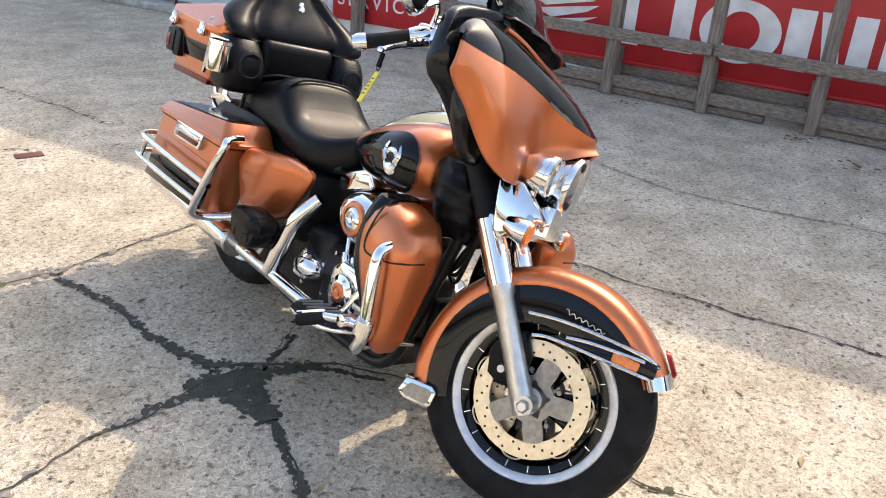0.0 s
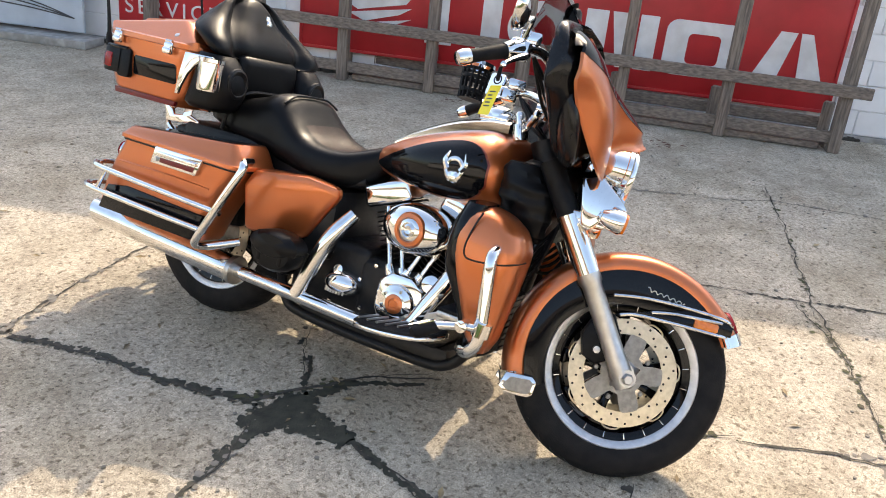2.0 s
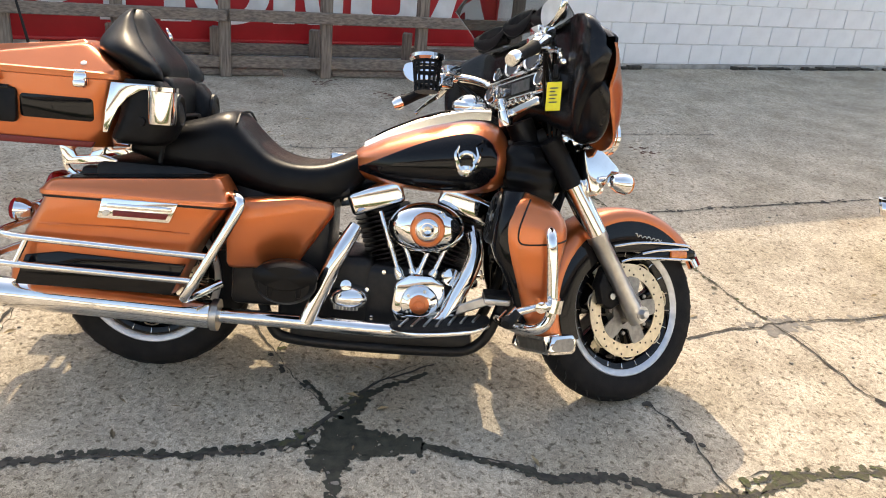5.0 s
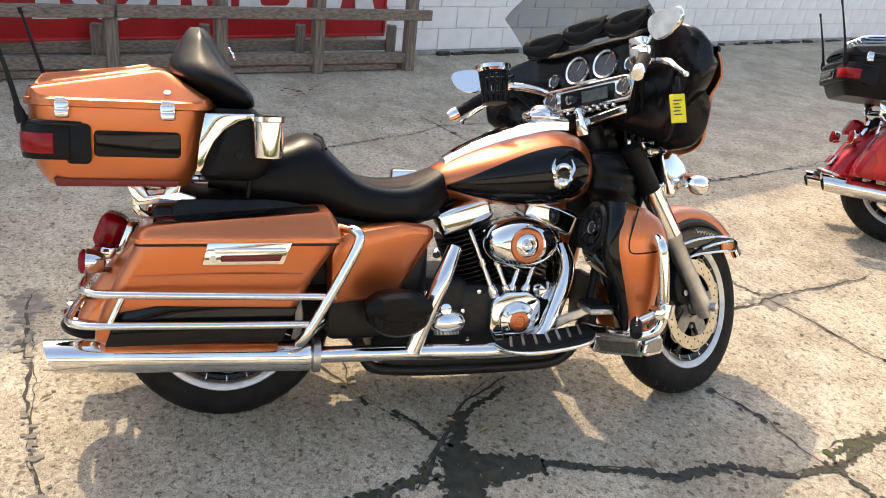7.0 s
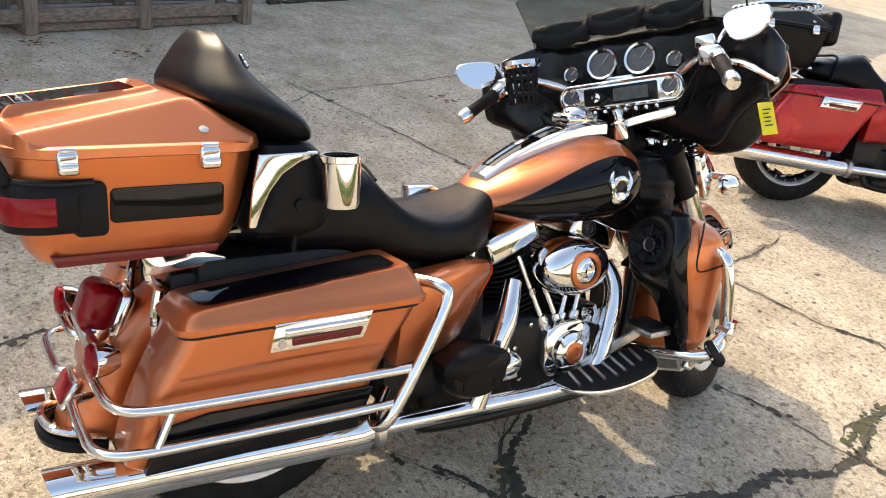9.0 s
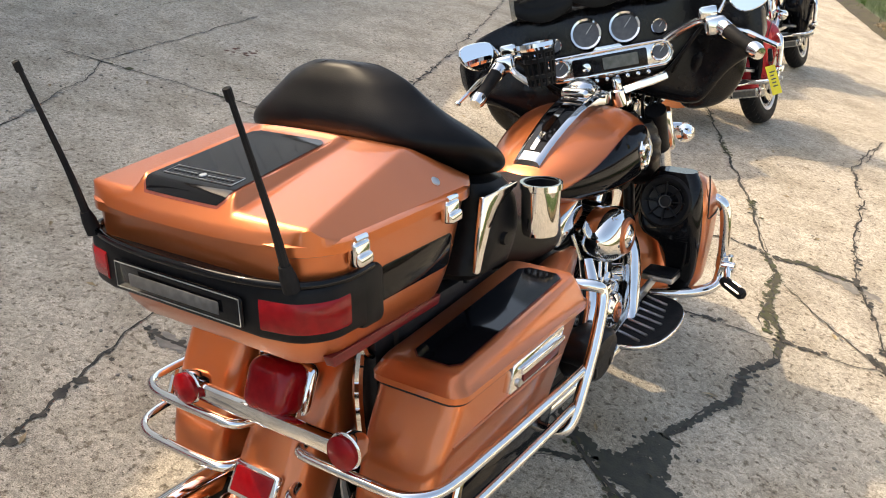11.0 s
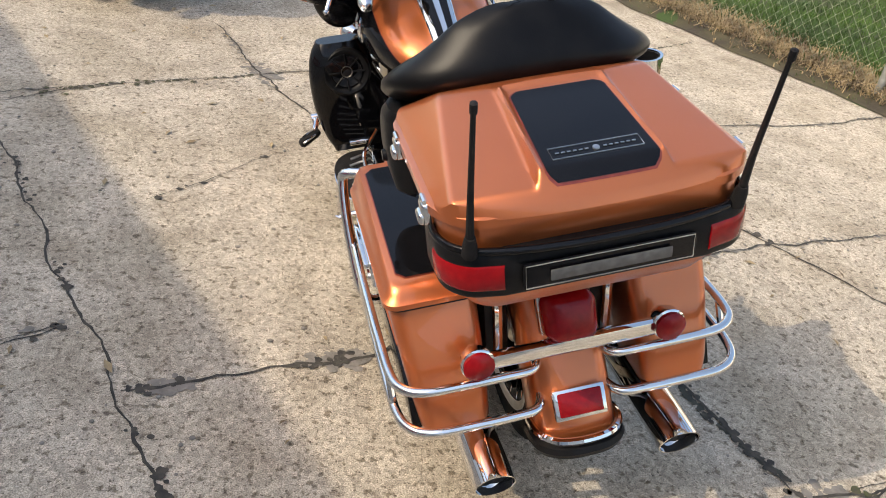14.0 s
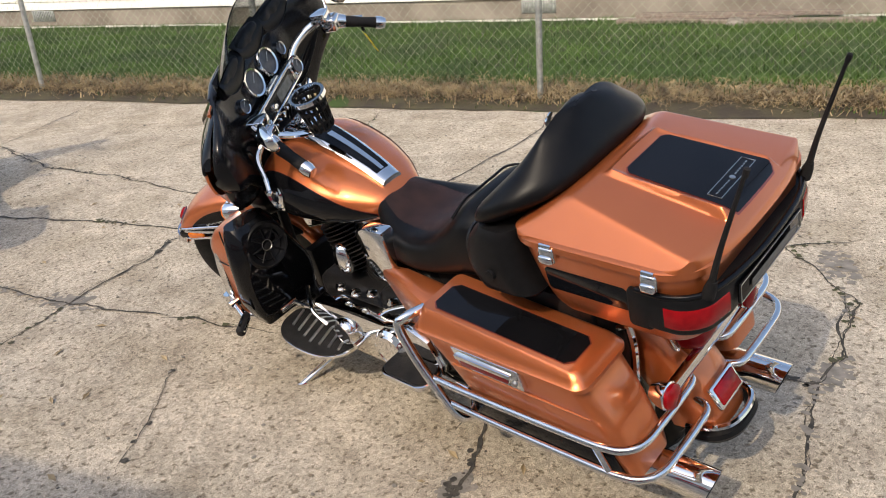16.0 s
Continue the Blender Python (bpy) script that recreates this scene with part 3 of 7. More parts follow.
    for k, y in enumerate((-0.170, 0.0, 0.170)):
        lift = 0.012 * (1 - (y / 0.17) ** 2)
        rings = []
        for i in range(15):
            u = -1 + i / 7
            fat = max(0.12, (1 - abs(u) ** 6)) ** 0.5
            yy = y + u * 0.084
            c = Vector((1.170 - 0.25 * yy * yy, yy, 1.194 + lift + 0.008 * (1 - u * u)))
            ring = []
            for j in range(20):
                a = 2 * math.pi * j / 20
                ca, sa = math.cos(a), math.sin(a)
                ring.append(c + Vector((0.021 * fat * math.copysign(abs(ca) ** 0.6, ca) + 0.004 * noise.noise((a * 2, u * 3, k)), 0, 0.032 * (0.6 + 0.4 * fat) * math.copysign(abs(sa) ** 0.6, sa))))
            rings.append(ring)
        pouch_ob = part("screen_pouch", skin(rings), LEATHER, inner, "black leather screen pouch", m)
        flap = []
        for h in (0, 0.25, 0.5, 0.75, 1):
            row = []
            for q in (-1, -0.75, -0.5, -0.25, 0, 0.25, 0.5, 0.75, 1):
                yy = y + q * 0.086
                row.append(Vector((1.152 - 0.25 * yy * yy - 0.007 * math.sin(h * 2.6) + 0.02 * (1 - h) ** 3, yy, 1.234 + lift - (0.078 - 0.034 * q * q) * h)))
            flap.append(row)
        part("pouch_flap", joined(skin(flap, False), skin([[p + Vector((0.004, 0, 0)) for p in r] for r in flap], False)), LEATHER, pouch_ob, "scalloped leather flap", m)
        part("flap_hem", tube([p - Vector((0.001, 0, 0)) for p in flap[-1]], 0.0022, 6), LEATHER, pouch_ob, m=m)
    rows = []
    for i in range(25):
        u = -1 + i / 12
        base = fair_point(0.68 * abs(u), 1.0, 1 if u >= 0 else -1) + Vector((-0.006, 0, 0.004))
        tip = Vector((1.090 - 0.03 * u * u, u * 0.262, 1.372 - 0.075 * abs(u) ** 3))
        rows.append([base + (tip - base) * (j / 10) + Vector((0.012 * math.sin(math.pi * j / 10), 0, 0)) for j in range(11)])
    screen = [r + [p - Vector((0.004, 0, 0)) for p in r[::-1]] for r in rows]
    part("windscreen", skin(screen), SMOKED, shell, "short smoked windscreen", m)
    for name, mat, ahead, r in (("windscreen_trim", BLACK, -0.004, 0.008), ("trim_stripe", paint, 0.016, 0.006)):
        line = [fair_point(0.68 * abs(k) / 7, 1.0, 1 if k >= 0 else -1) + Vector((ahead, 0, 0.004 - ahead * 0.45)) for k in range(-7, 8)]
        part(name, tube(line, r, 8), mat, shell, m=m)
    for q in (-1, 1):
        c = (1.398, q * 0.135, 0.853)
        pl = part("passing_lamp", lathe([(0.0, -0.070), (0.022, -0.066), (0.042, -0.046), (0.052, -0.016), (0.054, 0.012), (0.057, 0.014), (0.057, 0.026), (0.050, 0.030), (0.048, 0.024)], c, (1, 0, -0.06), 32), CHROME, shell, "small round chrome passing lamp", m)
        part("lamp_lens", lathe([(0.0, 0.036), (0.03, 0.034), (0.049, 0.024), (0.0, 0.020)], c, (1, 0, -0.06), 28), CLEAR, pl, m=m)
        part("lamp_reflector", lathe([(0.0, -0.02), (0.03, -0.004), (0.048, 0.020), (0.048, 0.018), (0.03, -0.008), (0, -0.024)], c, (1, 0, -0.06), 28), CHROME, pl, m=m)
        part("lamp_stem", tube([(1.385, q * 0.135, 0.80), (1.385, q * 0.135, 0.745)], 0.012, 10, False), CHROME, pl, m=m)
    hc, hx = (1.418, 0, 0.852), (1, 0, -0.06)
    small = lambda prof: [(r * 0.92, h * 0.95) for r, h in prof]
    bowl = lathe(small([(0.0, -0.115), (0.040, -0.106), (0.070, -0.078), (0.086, -0.036), (0.090, 0.0), (0.0895, 0.018), (0.094, 0.020), (0.096, 0.030), (0.090, 0.040), (0.080, 0.036)]), hc, hx, 40)
    lampo = part("headlight", bowl, CHROME, shell, "round chrome headlight", m)
    part("headlight_lens", lathe(small([(0.0, 0.050), (0.04, 0.047), (0.081, 0.034), (0.0, 0.030)]), hc, hx, 32), CLEAR, lampo, m=m)
    part("reflector", lathe(small([(0.0, -0.03), (0.045, -0.012), (0.079, 0.026), (0.079, 0.024), (0.045, -0.016), (0, -0.034)]), hc, hx, 32), CHROME, lampo, m=m)
    return shell


def front_end(bike, m, full):
    for s in (-1, 1):
        leg = joined(lathe([(0.0, -0.012), (0.030, -0.010), (0.031, 0.05), (0.029, 0.10), (0.029, 0.29), (0.034, 0.30), (0.034, 0.335), (0.0, 0.335)], (1.573, s * 0.118, 0.275), (-0.205, 0, 0.31), 24),
                     lathe([(0.0, -0.03), (0.024, -0.03), (0.026, 0.03), (0, 0.03)], (1.572, s * 0.118, 0.292), (0, 1, 0), 20))
        fork = part("fork_slider", leg, STEEL, bike, "satin steel fork leg", m)
        part("fork_cover", lathe([(0.0, 0.325), (0.036, 0.325), (0.036, 0.50), (0.0, 0.50)], (1.573, s * 0.118, 0.275), (-0.205, 0, 0.31), 24), CHROME, fork, m=m)
        part("fork_tube", lathe([(0.0, 0.49), (0.034, 0.49), (0.034, 0.66), (0.0, 0.66)], (1.573, s * 0.118, 0.275), (-0.205, 0, 0.31), 20), PLASTIC, fork, m=m)
        axle_nut = lathe([(0.0, 0.03), (0.012, 0.03), (0.017, 0.022), (0.017, 0.0), (0, 0)], (1.572, s * 0.135, 0.290), (0, s, 0), 6)
        part("axle_nut", axle_nut, STEEL, fork, m=m)
        bracket = slab([(1.30, 0.80), (1.36, 0.815), (1.43, 0.76), (1.45, 0.735), (1.40, 0.715), (1.36, 0.66), (1.33, 0.67)], s * 0.09, s * 0.172, 0.008)
        part("fork_bracket", bracket, CHROME, fork, "chrome fork bracket", m)
        lamp_arm = tube([(1.38, s * 0.11, 0.745), (1.41, s * 0.16, 0.735), (1.425, s * 0.205, 0.725)], 0.011, 8)
        arm = part("lamp_arm", lamp_arm, CHROME, fork, m=m)
        part("turn_signal", lathe([(0.0, -0.046), (0.018, -0.040), (0.030, -0.013), (0.034, 0.015), (0.031, 0.022), (0, 0.022)], (1.413, s * 0.214, 0.700), (1, 0, -0.1), 24), CHROME, arm, m=m)
        part("signal_lens", lathe([(0.030, 0.020), (0.028, 0.030), (0.0, 0.036), (0, 0.02)], (1.413, s * 0.214, 0.700), (1, 0, -0.1), 24), AMBER, arm, m=m)
        cal = joined(slab([(1.45, 0.44), (1.50, 0.46), (1.535, 0.40), (1.53, 0.33), (1.48, 0.30), (1.44, 0.32), (1.425, 0.38)], s * 0.058, s * 0.105, 0.01), lathe([(0, 0), (0.012, 0), (0.012, 0.006), (0, 0.006)], (1.475, s * 0.105, 0.345), (0, s, 0), 12))
        cl = part("brake_caliper", cal, PLASTIC, fork, "black brake caliper", m)
        part("caliper_badge", lathe([(0, 0), (0.010, 0), (0.010, 0.003), (0, 0.004)], (1.475, s * 0.1105, 0.345), (0, s, 0), 16), STEEL, cl, m=m)
        hose = tube([(1.47, s * 0.10, 0.45), (1.43, s * 0.13, 0.52), (1.36, s * 0.12, 0.56), (1.33, s * 0.07, 0.66), (1.32, s * 0.05, 0.78)], 0.006, 6)
        part("brake_hose", hose, PLASTIC, fork, m=m)
    part("lower_bracket", joined(rbox(1.29, 1.40, -0.15, 0.15, 0.672, 0.71, 0.008), rbox(1.40, 1.45, -0.085, 0.085, 0.69, 0.78, 0.01)), CHROME, bike, "chrome lower fork bridge", m)
    bars = tube([(0.995, -0.335, 1.03), (1.08, -0.29, 1.075), (1.15, -0.20, 1.05), (1.17, -0.10, 0.99), (1.17, 0, 0.965), (1.17, 0.10, 0.99), (1.15, 0.20, 1.05), (1.08, 0.29, 1.075), (0.995, 0.335, 1.03)], 0.0145, 10)
    handlebar = part("handlebar", bars, CHROME, bike, "chrome handlebar with black grips", m)
    for s in (-1, 1):
        a, b = Vector((1.015, s * 0.325, 1.045)), Vector((0.902, s * 0.384, 0.980))
        d = (b - a)
        part("grip", lathe([(0.0, 0.0), (0.019, 0.0), (0.0195, 0.03), (0.017, 0.07), (0.0185, 0.122), (0.0, 0.122)], a, d, 18), RUBBER, handlebar, "black rubber grip", m)
        part("grip_cap", lathe([(0.0, 0.120), (0.021, 0.120), (0.022, 0.138), (0.017, 0.154), (0.0, 0.156)], a, d, 18), CHROME, handlebar, m=m)
        control = joined(rbox(1.01, 1.07, s * 0.30 - 0.03, s * 0.30 + 0.03, 1.035, 1.085, 0.012, 3), rbox(1.03, 1.09, s * 0.285 - 0.026, s * 0.285 + 0.026, 1.08, 1.115, 0.008), lathe([(0, 0), (0.024, 0), (0.026, 0.03), (0.022, 0.05), (0, 0.05)], a + d * -0.25, d, 16))
        part("control_housing", control, CHROME, handlebar, "chrome switch and lever housing", m)
        lever = tube([(1.06, s * 0.31, 1.045), (1.06, s * 0.37, 1.03), (1.03, s * 0.42, 1.0), (1.012, s * 0.458, 0.974)], [0.008, 0.010, 0.007, 0.006], 8)
        part("lever", joined(lever, lathe([(0, -0.009), (0.007, -0.006), (0.009, 0), (0.007, 0.006), (0, 0.009)], (1.012, s * 0.458, 0.974), (0, s, 0), 12)), CHROME, handlebar, m=m)
        if full:
            mc = Vector((1.017, -0.400, 1.124)) if s < 0 else Vector((0.980, 0.374, 1.100))
            up = Vector((1.045, s * 0.315, 1.09))
            stalk = tube([up, up.lerp(mc, 0.4) + Vector((0.02, 0, 0.03)), mc + Vector((0.024, s * -0.02, -0.01))], 0.006, 8)
            tilt = Matrix.Translation(mc) @ Vector((-1, s * -0.10, 0.16) if s < 0 else (-0.8, -0.75, 0.12)).to_track_quat("Z", "Y").to_matrix().to_4x4()
            shape = [(p.x, p.y) for p in curve([(x * s, y, 0) for x, y in ((-0.062, 0.012), (-0.050, 0.034), (0.0, 0.040), (0.048, 0.034), (0.062, 0.016), (0.052, -0.018), (0.022, -0.042), (-0.02, -0.036), (-0.050, -0.014), (-0.062, 0.012))], 4)][:-1]
            shell_ob = skin([[tilt @ Vector((x * f, y * f, h)) for x, y in shape] for f, h in ((0.25, -0.026), (0.6, -0.022), (0.86, -0.013), (0.98, -0.002), (1.0, 0.005), (0.95, 0.008))])
            mi = part("mirror", joined(stalk, shell_ob), CHROME, handlebar, "teardrop chrome mirror", m)
            face = skin([[tilt @ Vector((x * 0.945, y * 0.94, h)) for x, y in shape] for h in (0.006, 0.0092)])
            part("mirror_glass", face, MIRROR, mi, m=m)
        for k in range(3):
            line = tube([(1.08, s * 0.27, 1.06), (1.14, s * (0.22 - 0.02 * k), 1.0 - 0.02 * k), (1.22, s * (0.15 - 0.03 * k), 0.88), (1.25, s * 0.08, 0.74)], 0.0055, 6)
            part("cable", line, PLASTIC, handlebar, m=m)
    return handlebar


TANK = [(0.595, 0.035, 0.7220, 0.0200), (0.640, 0.095, 0.7285, 0.0465), (0.720, 0.150, 0.7395, 0.0755), (0.820, 0.190, 0.7540, 0.0990), (0.930, 0.211, 0.7680, 0.1160), (1.010, 0.213, 0.7765, 0.1205), (1.070, 0.192, 0.7770, 0.1090), (1.105, 0.145, 0.7720, 0.0840), (1.122, 0.060, 0.7650, 0.0350)]


def tank_point(x, a, out=0.0):
    hw, zc, hh = spline(TANK, x)
    c, s = math.cos(a), math.sin(a)
    return Vector((x, (hw + out) * math.copysign(abs(c) ** 0.80, c), zc + (hh + out) * math.copysign(abs(s) ** 0.86, s)))


def fuel_tank(bike, paint):
    n = 40
    rings = [[tank_point(0.595 + 0.527 * i / 34, 2 * math.pi * k / n) for k in range(n)] for i in range(35)]
    tank = part("fuel_tank", skin(rings), paint, bike, "teardrop fuel tank with black side panels" if paint is COPPER else "teardrop fuel tank")
    for s in (-1, 1):
        def patch(grow, out):
            rows = []
            for i in range(25):
                u = i / 24
                x = 0.632 - grow + (0.436 + 2 * grow) * u
                half = (0.03 + 0.74 * math.sin(math.pi * 0.5 * min(1, u / 0.72)) ** 0.85) * math.sqrt(max(0.02, 1 - max(0, (u - 0.70) / 0.31) ** 2.6)) + grow * 3
                mid = -0.22 + 0.16 * u
                rows.append([tank_point(x, (mid + half * (-1 + 2 * j / 16)), out) for j in range(17)])
            bm = skin(rows, False)
            return bm if s > 0 else flipped(bm)
        if paint is COPPER:
            part("side_panel", patch(0.0, 0.0022), BLACK, tank, "gloss black side panel")
            part("pinstripe", patch(0.005, 0.0012), PINLINE, tank, "thin red pinstripe")
        bz, bx = 0.770, 0.975
        badge = joined(lathe([(0.020, 0.0), (0.021, 0.006), (0.027, 0.008), (0.033, 0.005), (0.034, 0.0), (0.020, 0.0)], (bx, s * 0.2125, bz), (0, s, 0.04), 28, (1, 1.1)),
                       *[tube([(bx + q * 0.022, s * 0.2165, bz - 0.004), (bx + q * 0.034, s * 0.2145, bz + 0.020), (bx + q * 0.026, s * 0.211, bz + 0.048)], [0.009, 0.008, 0.002], 6) for q in (-1, 1)],
                       lathe([(0.0, 0.008), (0.018, 0.006), (0.024, 0.0), (0, 0)], (bx, s * 0.2135, bz - 0.024), (0, s, 0), 20, (1.1, 0.8)))
        part("tank_badge", badge, CHROME, tank, "chrome winged badge")
    rings = []
    for i in range(15):
        u = i / 14
        x = 0.655 + 0.395 * u
        hw = 0.040 + 0.022 * u
        top = tank_point(min(x, 1.02), math.pi / 2).z + 0.008 + 0.012 * math.sin(math.pi * u) + 0.022 * u ** 2
        rings.append([(x, y * hw, top + dz) for y, dz in ((-1, -0.03), (-1, -0.004), (-0.86, 0.003), (-0.5, 0.007), (0, 0.008), (0.5, 0.007), (0.86, 0.003), (1, -0.004), (1, -0.03))])
    console = part("console", skin(rings), CHROME, tank, "chrome tank console with black inset")
    rows, strip = [], []
    for i in range(9):
        u = i / 8
        x = 0.685 + 0.235 * u
        top = tank_point(x, math.pi / 2).z + 0.0185 + 0.012 * math.sin(math.pi * (x - 0.655) / 0.395) + 0.022 * ((x - 0.655) / 0.395) ** 2
        rows.append([(x, y * (0.026 + 0.014 * u), top - 0.003 * abs(y)) for y in (-1, -0.5, 0, 0.5, 1)])
        strip.append([(x, y * (0.007 + 0.004 * u), top + 0.0016) for y in (-1, 0, 1)])
    part("console_strip", skin(strip[:-1], False), CHROME, console)
    part("console_inset", skin(rows, False), BLACK, console)
    cap = tank_point(0.975, math.pi / 2).z + 0.020
    part("fuel_cap_lid", joined(rbox(0.925, 1.035, -0.045, 0.045, cap + 0.005, cap + 0.038, 0.015, 3), lathe([(0, 0.058), (0.026, 0.054), (0.042, 0.042), (0.045, 0.030), (0.045, 0.0), (0, 0)], (0.985, 0, cap + 0.002), (0, 0, 1), 28)), CHROME, console)
    return tank


def seat(bike, mat, top):
    S = [(-0.05, 0.13, 0.775, 0.70), (0.0, 0.160, 0.795, 0.69), (0.08, 0.170, 0.812, 0.665), (0.16, 0.174, 0.835, 0.645), (0.22, 0.176, 0.858, 0.63), (0.262, 0.176, 0.852, 0.622), (0.31, 0.178, 0.805, 0.615), (0.37, 0.182, 0.758, 0.607), (0.45, 0.182, 0.738, 0.600), (0.54, 0.166, 0.738, 0.598), (0.61, 0.125, 0.756, 0.615), (0.66, 0.085, 0.775, 0.665), (0.70, 0.045, 0.790, 0.72)]

    def ring(x):
        hw, zt, zb = spline(S, x)
        pts = []
        for k in range(36):
            a = 2 * math.pi * k / 36
            c, q = math.cos(a), math.sin(a)
            y = hw * math.copysign(abs(c) ** 0.62, c) * (1.0 + 0.10 * max(0, -q))
            z = (zt + zb) / 2 + (zt - zb) / 2 * math.copysign(abs(q) ** 0.70, q)
            dish = 0.030 * max(0, q) * (1 - (y / hw) ** 2) * math.exp(-((x - 0.45) / 0.12) ** 2)
            pts.append((x, y, z - dish))
        return pts
    bm = skin([ring(-0.05 + 0.75 * i / 44) for i in range(45)])
    ob = part("seat", bm, mat, bike, "black leather two-up seat" if mat is LEATHER else "")
    rows = []
    for i in range(17):
        x = 0.34 + 0.33 * i / 16
        hw, zt, zb = spline(S, x)
        rows.append([Vector((x, hw * 0.62 * u, ((zt + zb) / 2 + (zt - zb) / 2 * (1 - abs(0.62 * u) ** 3.2) ** 0.55) + 0.004 - 0.030 * (1 - (0.62 * u) ** 2) * math.exp(-((x - 0.45) / 0.12) ** 2))) for u in (-1, -0.75, -0.5, -0.25, 0, 0.25, 0.5, 0.75, 1)])
    part("seat_insert", skin(rows, False), top, ob, "sun-faded seat insert")
    seam = [(0.262 + 0.01 * abs(u), u * 0.15, float(spline(S, 0.262)[1]) + 0.003 - 0.03 * u ** 4) for u in (-1, -0.6, -0.2, 0.2, 0.6, 1)]
    part("seat_piping", tube(seam, 0.004, 6), LEATHER, ob)
    strap = [(0.055, -0.19, 0.69), (0.07, -0.178, 0.78), (0.09, -0.12, 0.825), (0.09, 0, 0.83), (0.09, 0.12, 0.825), (0.07, 0.178, 0.78), (0.055, 0.19, 0.69)]
    part("passenger_strap", tube(strap, 0.007, 6), LEATHER, ob)
    return ob


def saddlebag(bike, s, paint, inlay):
    body = [(0.318, -0.318, 0.140, -0.180, -0.312, 0.03), (0.328, -0.334, 0.150, -0.176, -0.326, 0.03), (0.40, -0.318, 0.178, -0.172, -0.337, 0.035), (0.50, -0.275, 0.228, -0.168, -0.347, 0.035), (0.594, -0.226, 0.286, -0.165, -0.354, 0.035)]
    rings = []
    for i in range(13):
        z = 0.318 + (0.594 - 0.318) * (i / 12) ** 1.15
        x0, x1, y1, y0, r = spline(body, z)
        rings.append([(x, y, z) for x, y in round_rect(x0, x1, y0, y1, r)])
    bag = part("saddlebag", sided(skin(rings), s), paint, bike, "hard saddlebag with black inlay lid" if paint is COPPER else "hard saddlebag")
    part("lid_seam", sided(skin([[(x, y, z) for x, y in round_rect(-0.232, 0.290, -0.359, -0.163, 0.032)] for z in (0.5865, 0.5915)]), s), ENGINE, bag)
    lid = [(0.592, -0.232, 0.292, -0.162, -0.360, 0.03), (0.595, -0.238, 0.300, -0.158, -0.366, 0.034), (0.607, -0.238, 0.302, -0.158, -0.366, 0.034), (0.612, -0.230, 0.296, -0.161, -0.360, 0.03), (0.625, -0.224, 0.288, -0.166, -0.354, 0.03), (0.640, -0.214, 0.272, -0.174, -0.346, 0.025), (0.646, -0.204, 0.264, -0.182, -0.339, 0.022)]
    rise = lambda x: 0.024 + 0.080 * min(0.46, max(0, x + 0.21))
    rings = [[(x, y, z if z <= 0.612 else 0.612 + (z - 0.612) / 0.034 * rise(x)) for x, y in round_rect(x0, x1, y0, y1, r)] for z, x0, x1, y1, y0, r in lid]
    lid_ob = part("bag_lid", sided(skin(rings), s), paint, bag)
    top = lambda x: 0.6135 + rise(x)
    if inlay:
        for grow, mat, up in ((0.0025, PINLINE, 0.0), (0.0, BLACK, 0.0012)):
            rows = []
            for k in range(25):
                x = -0.186 - grow + (0.424 + 2 * grow) * k / 24
                nip = 0.018 * max(0.0, 1 - min(x + 0.186 + grow, 0.238 + grow - x) / 0.018) ** 2
                rows.append([(x, y, top(x) + up) for y in (-0.325 - grow + nip, -0.27, -0.222 + grow - nip)])
            bm = skin(rows, False)
            part("lid_inlay" if mat is BLACK else "pinstripe", sided(bm, s), mat, lid_ob, "gloss black inlay" if mat is BLACK else "")
        low = slab([(-0.306, 0.324), (0.138, 0.324), (0.178, 0.415), (-0.18, 0.428), (-0.275, 0.412)], -0.318, -0.3455, 0.003)
        part("lower_panel", sided(low, s), BLACK, bag)
        crease = tube([(-0.235, -0.3465, 0.508), (0.0, -0.3495, 0.512), (0.19, -0.347, 0.508)], 0.004, 6)
        part("crease", sided(crease, s), paint, bag)
    la = slab([(-0.066, 0.539), (0.138, 0.539), (0.162, 0.598), (-0.052, 0.598)], -0.348, -0.369, 0.004)
    la = part("bag_latch", sided(la, s), CHROME, bag, "chrome hinged latch with red reflector")
    part("latch_reflector", sided(slab([(-0.02, 0.549), (0.128, 0.549), (0.136, 0.565), (-0.02, 0.565)], -0.3695, -0.3725, 0.001), s), RED_STRIP, la)
    part("latch_bar", sided(rbox(-0.035, 0.145, -0.379, -0.367, 0.571, 0.585, 0.003), s), CHROME, la)
    part("latch_lock", sided(lathe([(0, 0.006), (0.008, 0.006), (0.009, 0), (0, 0)], (-0.04, -0.369, 0.556), (0, -1, 0), 14), s), STEEL, la)
    return bag


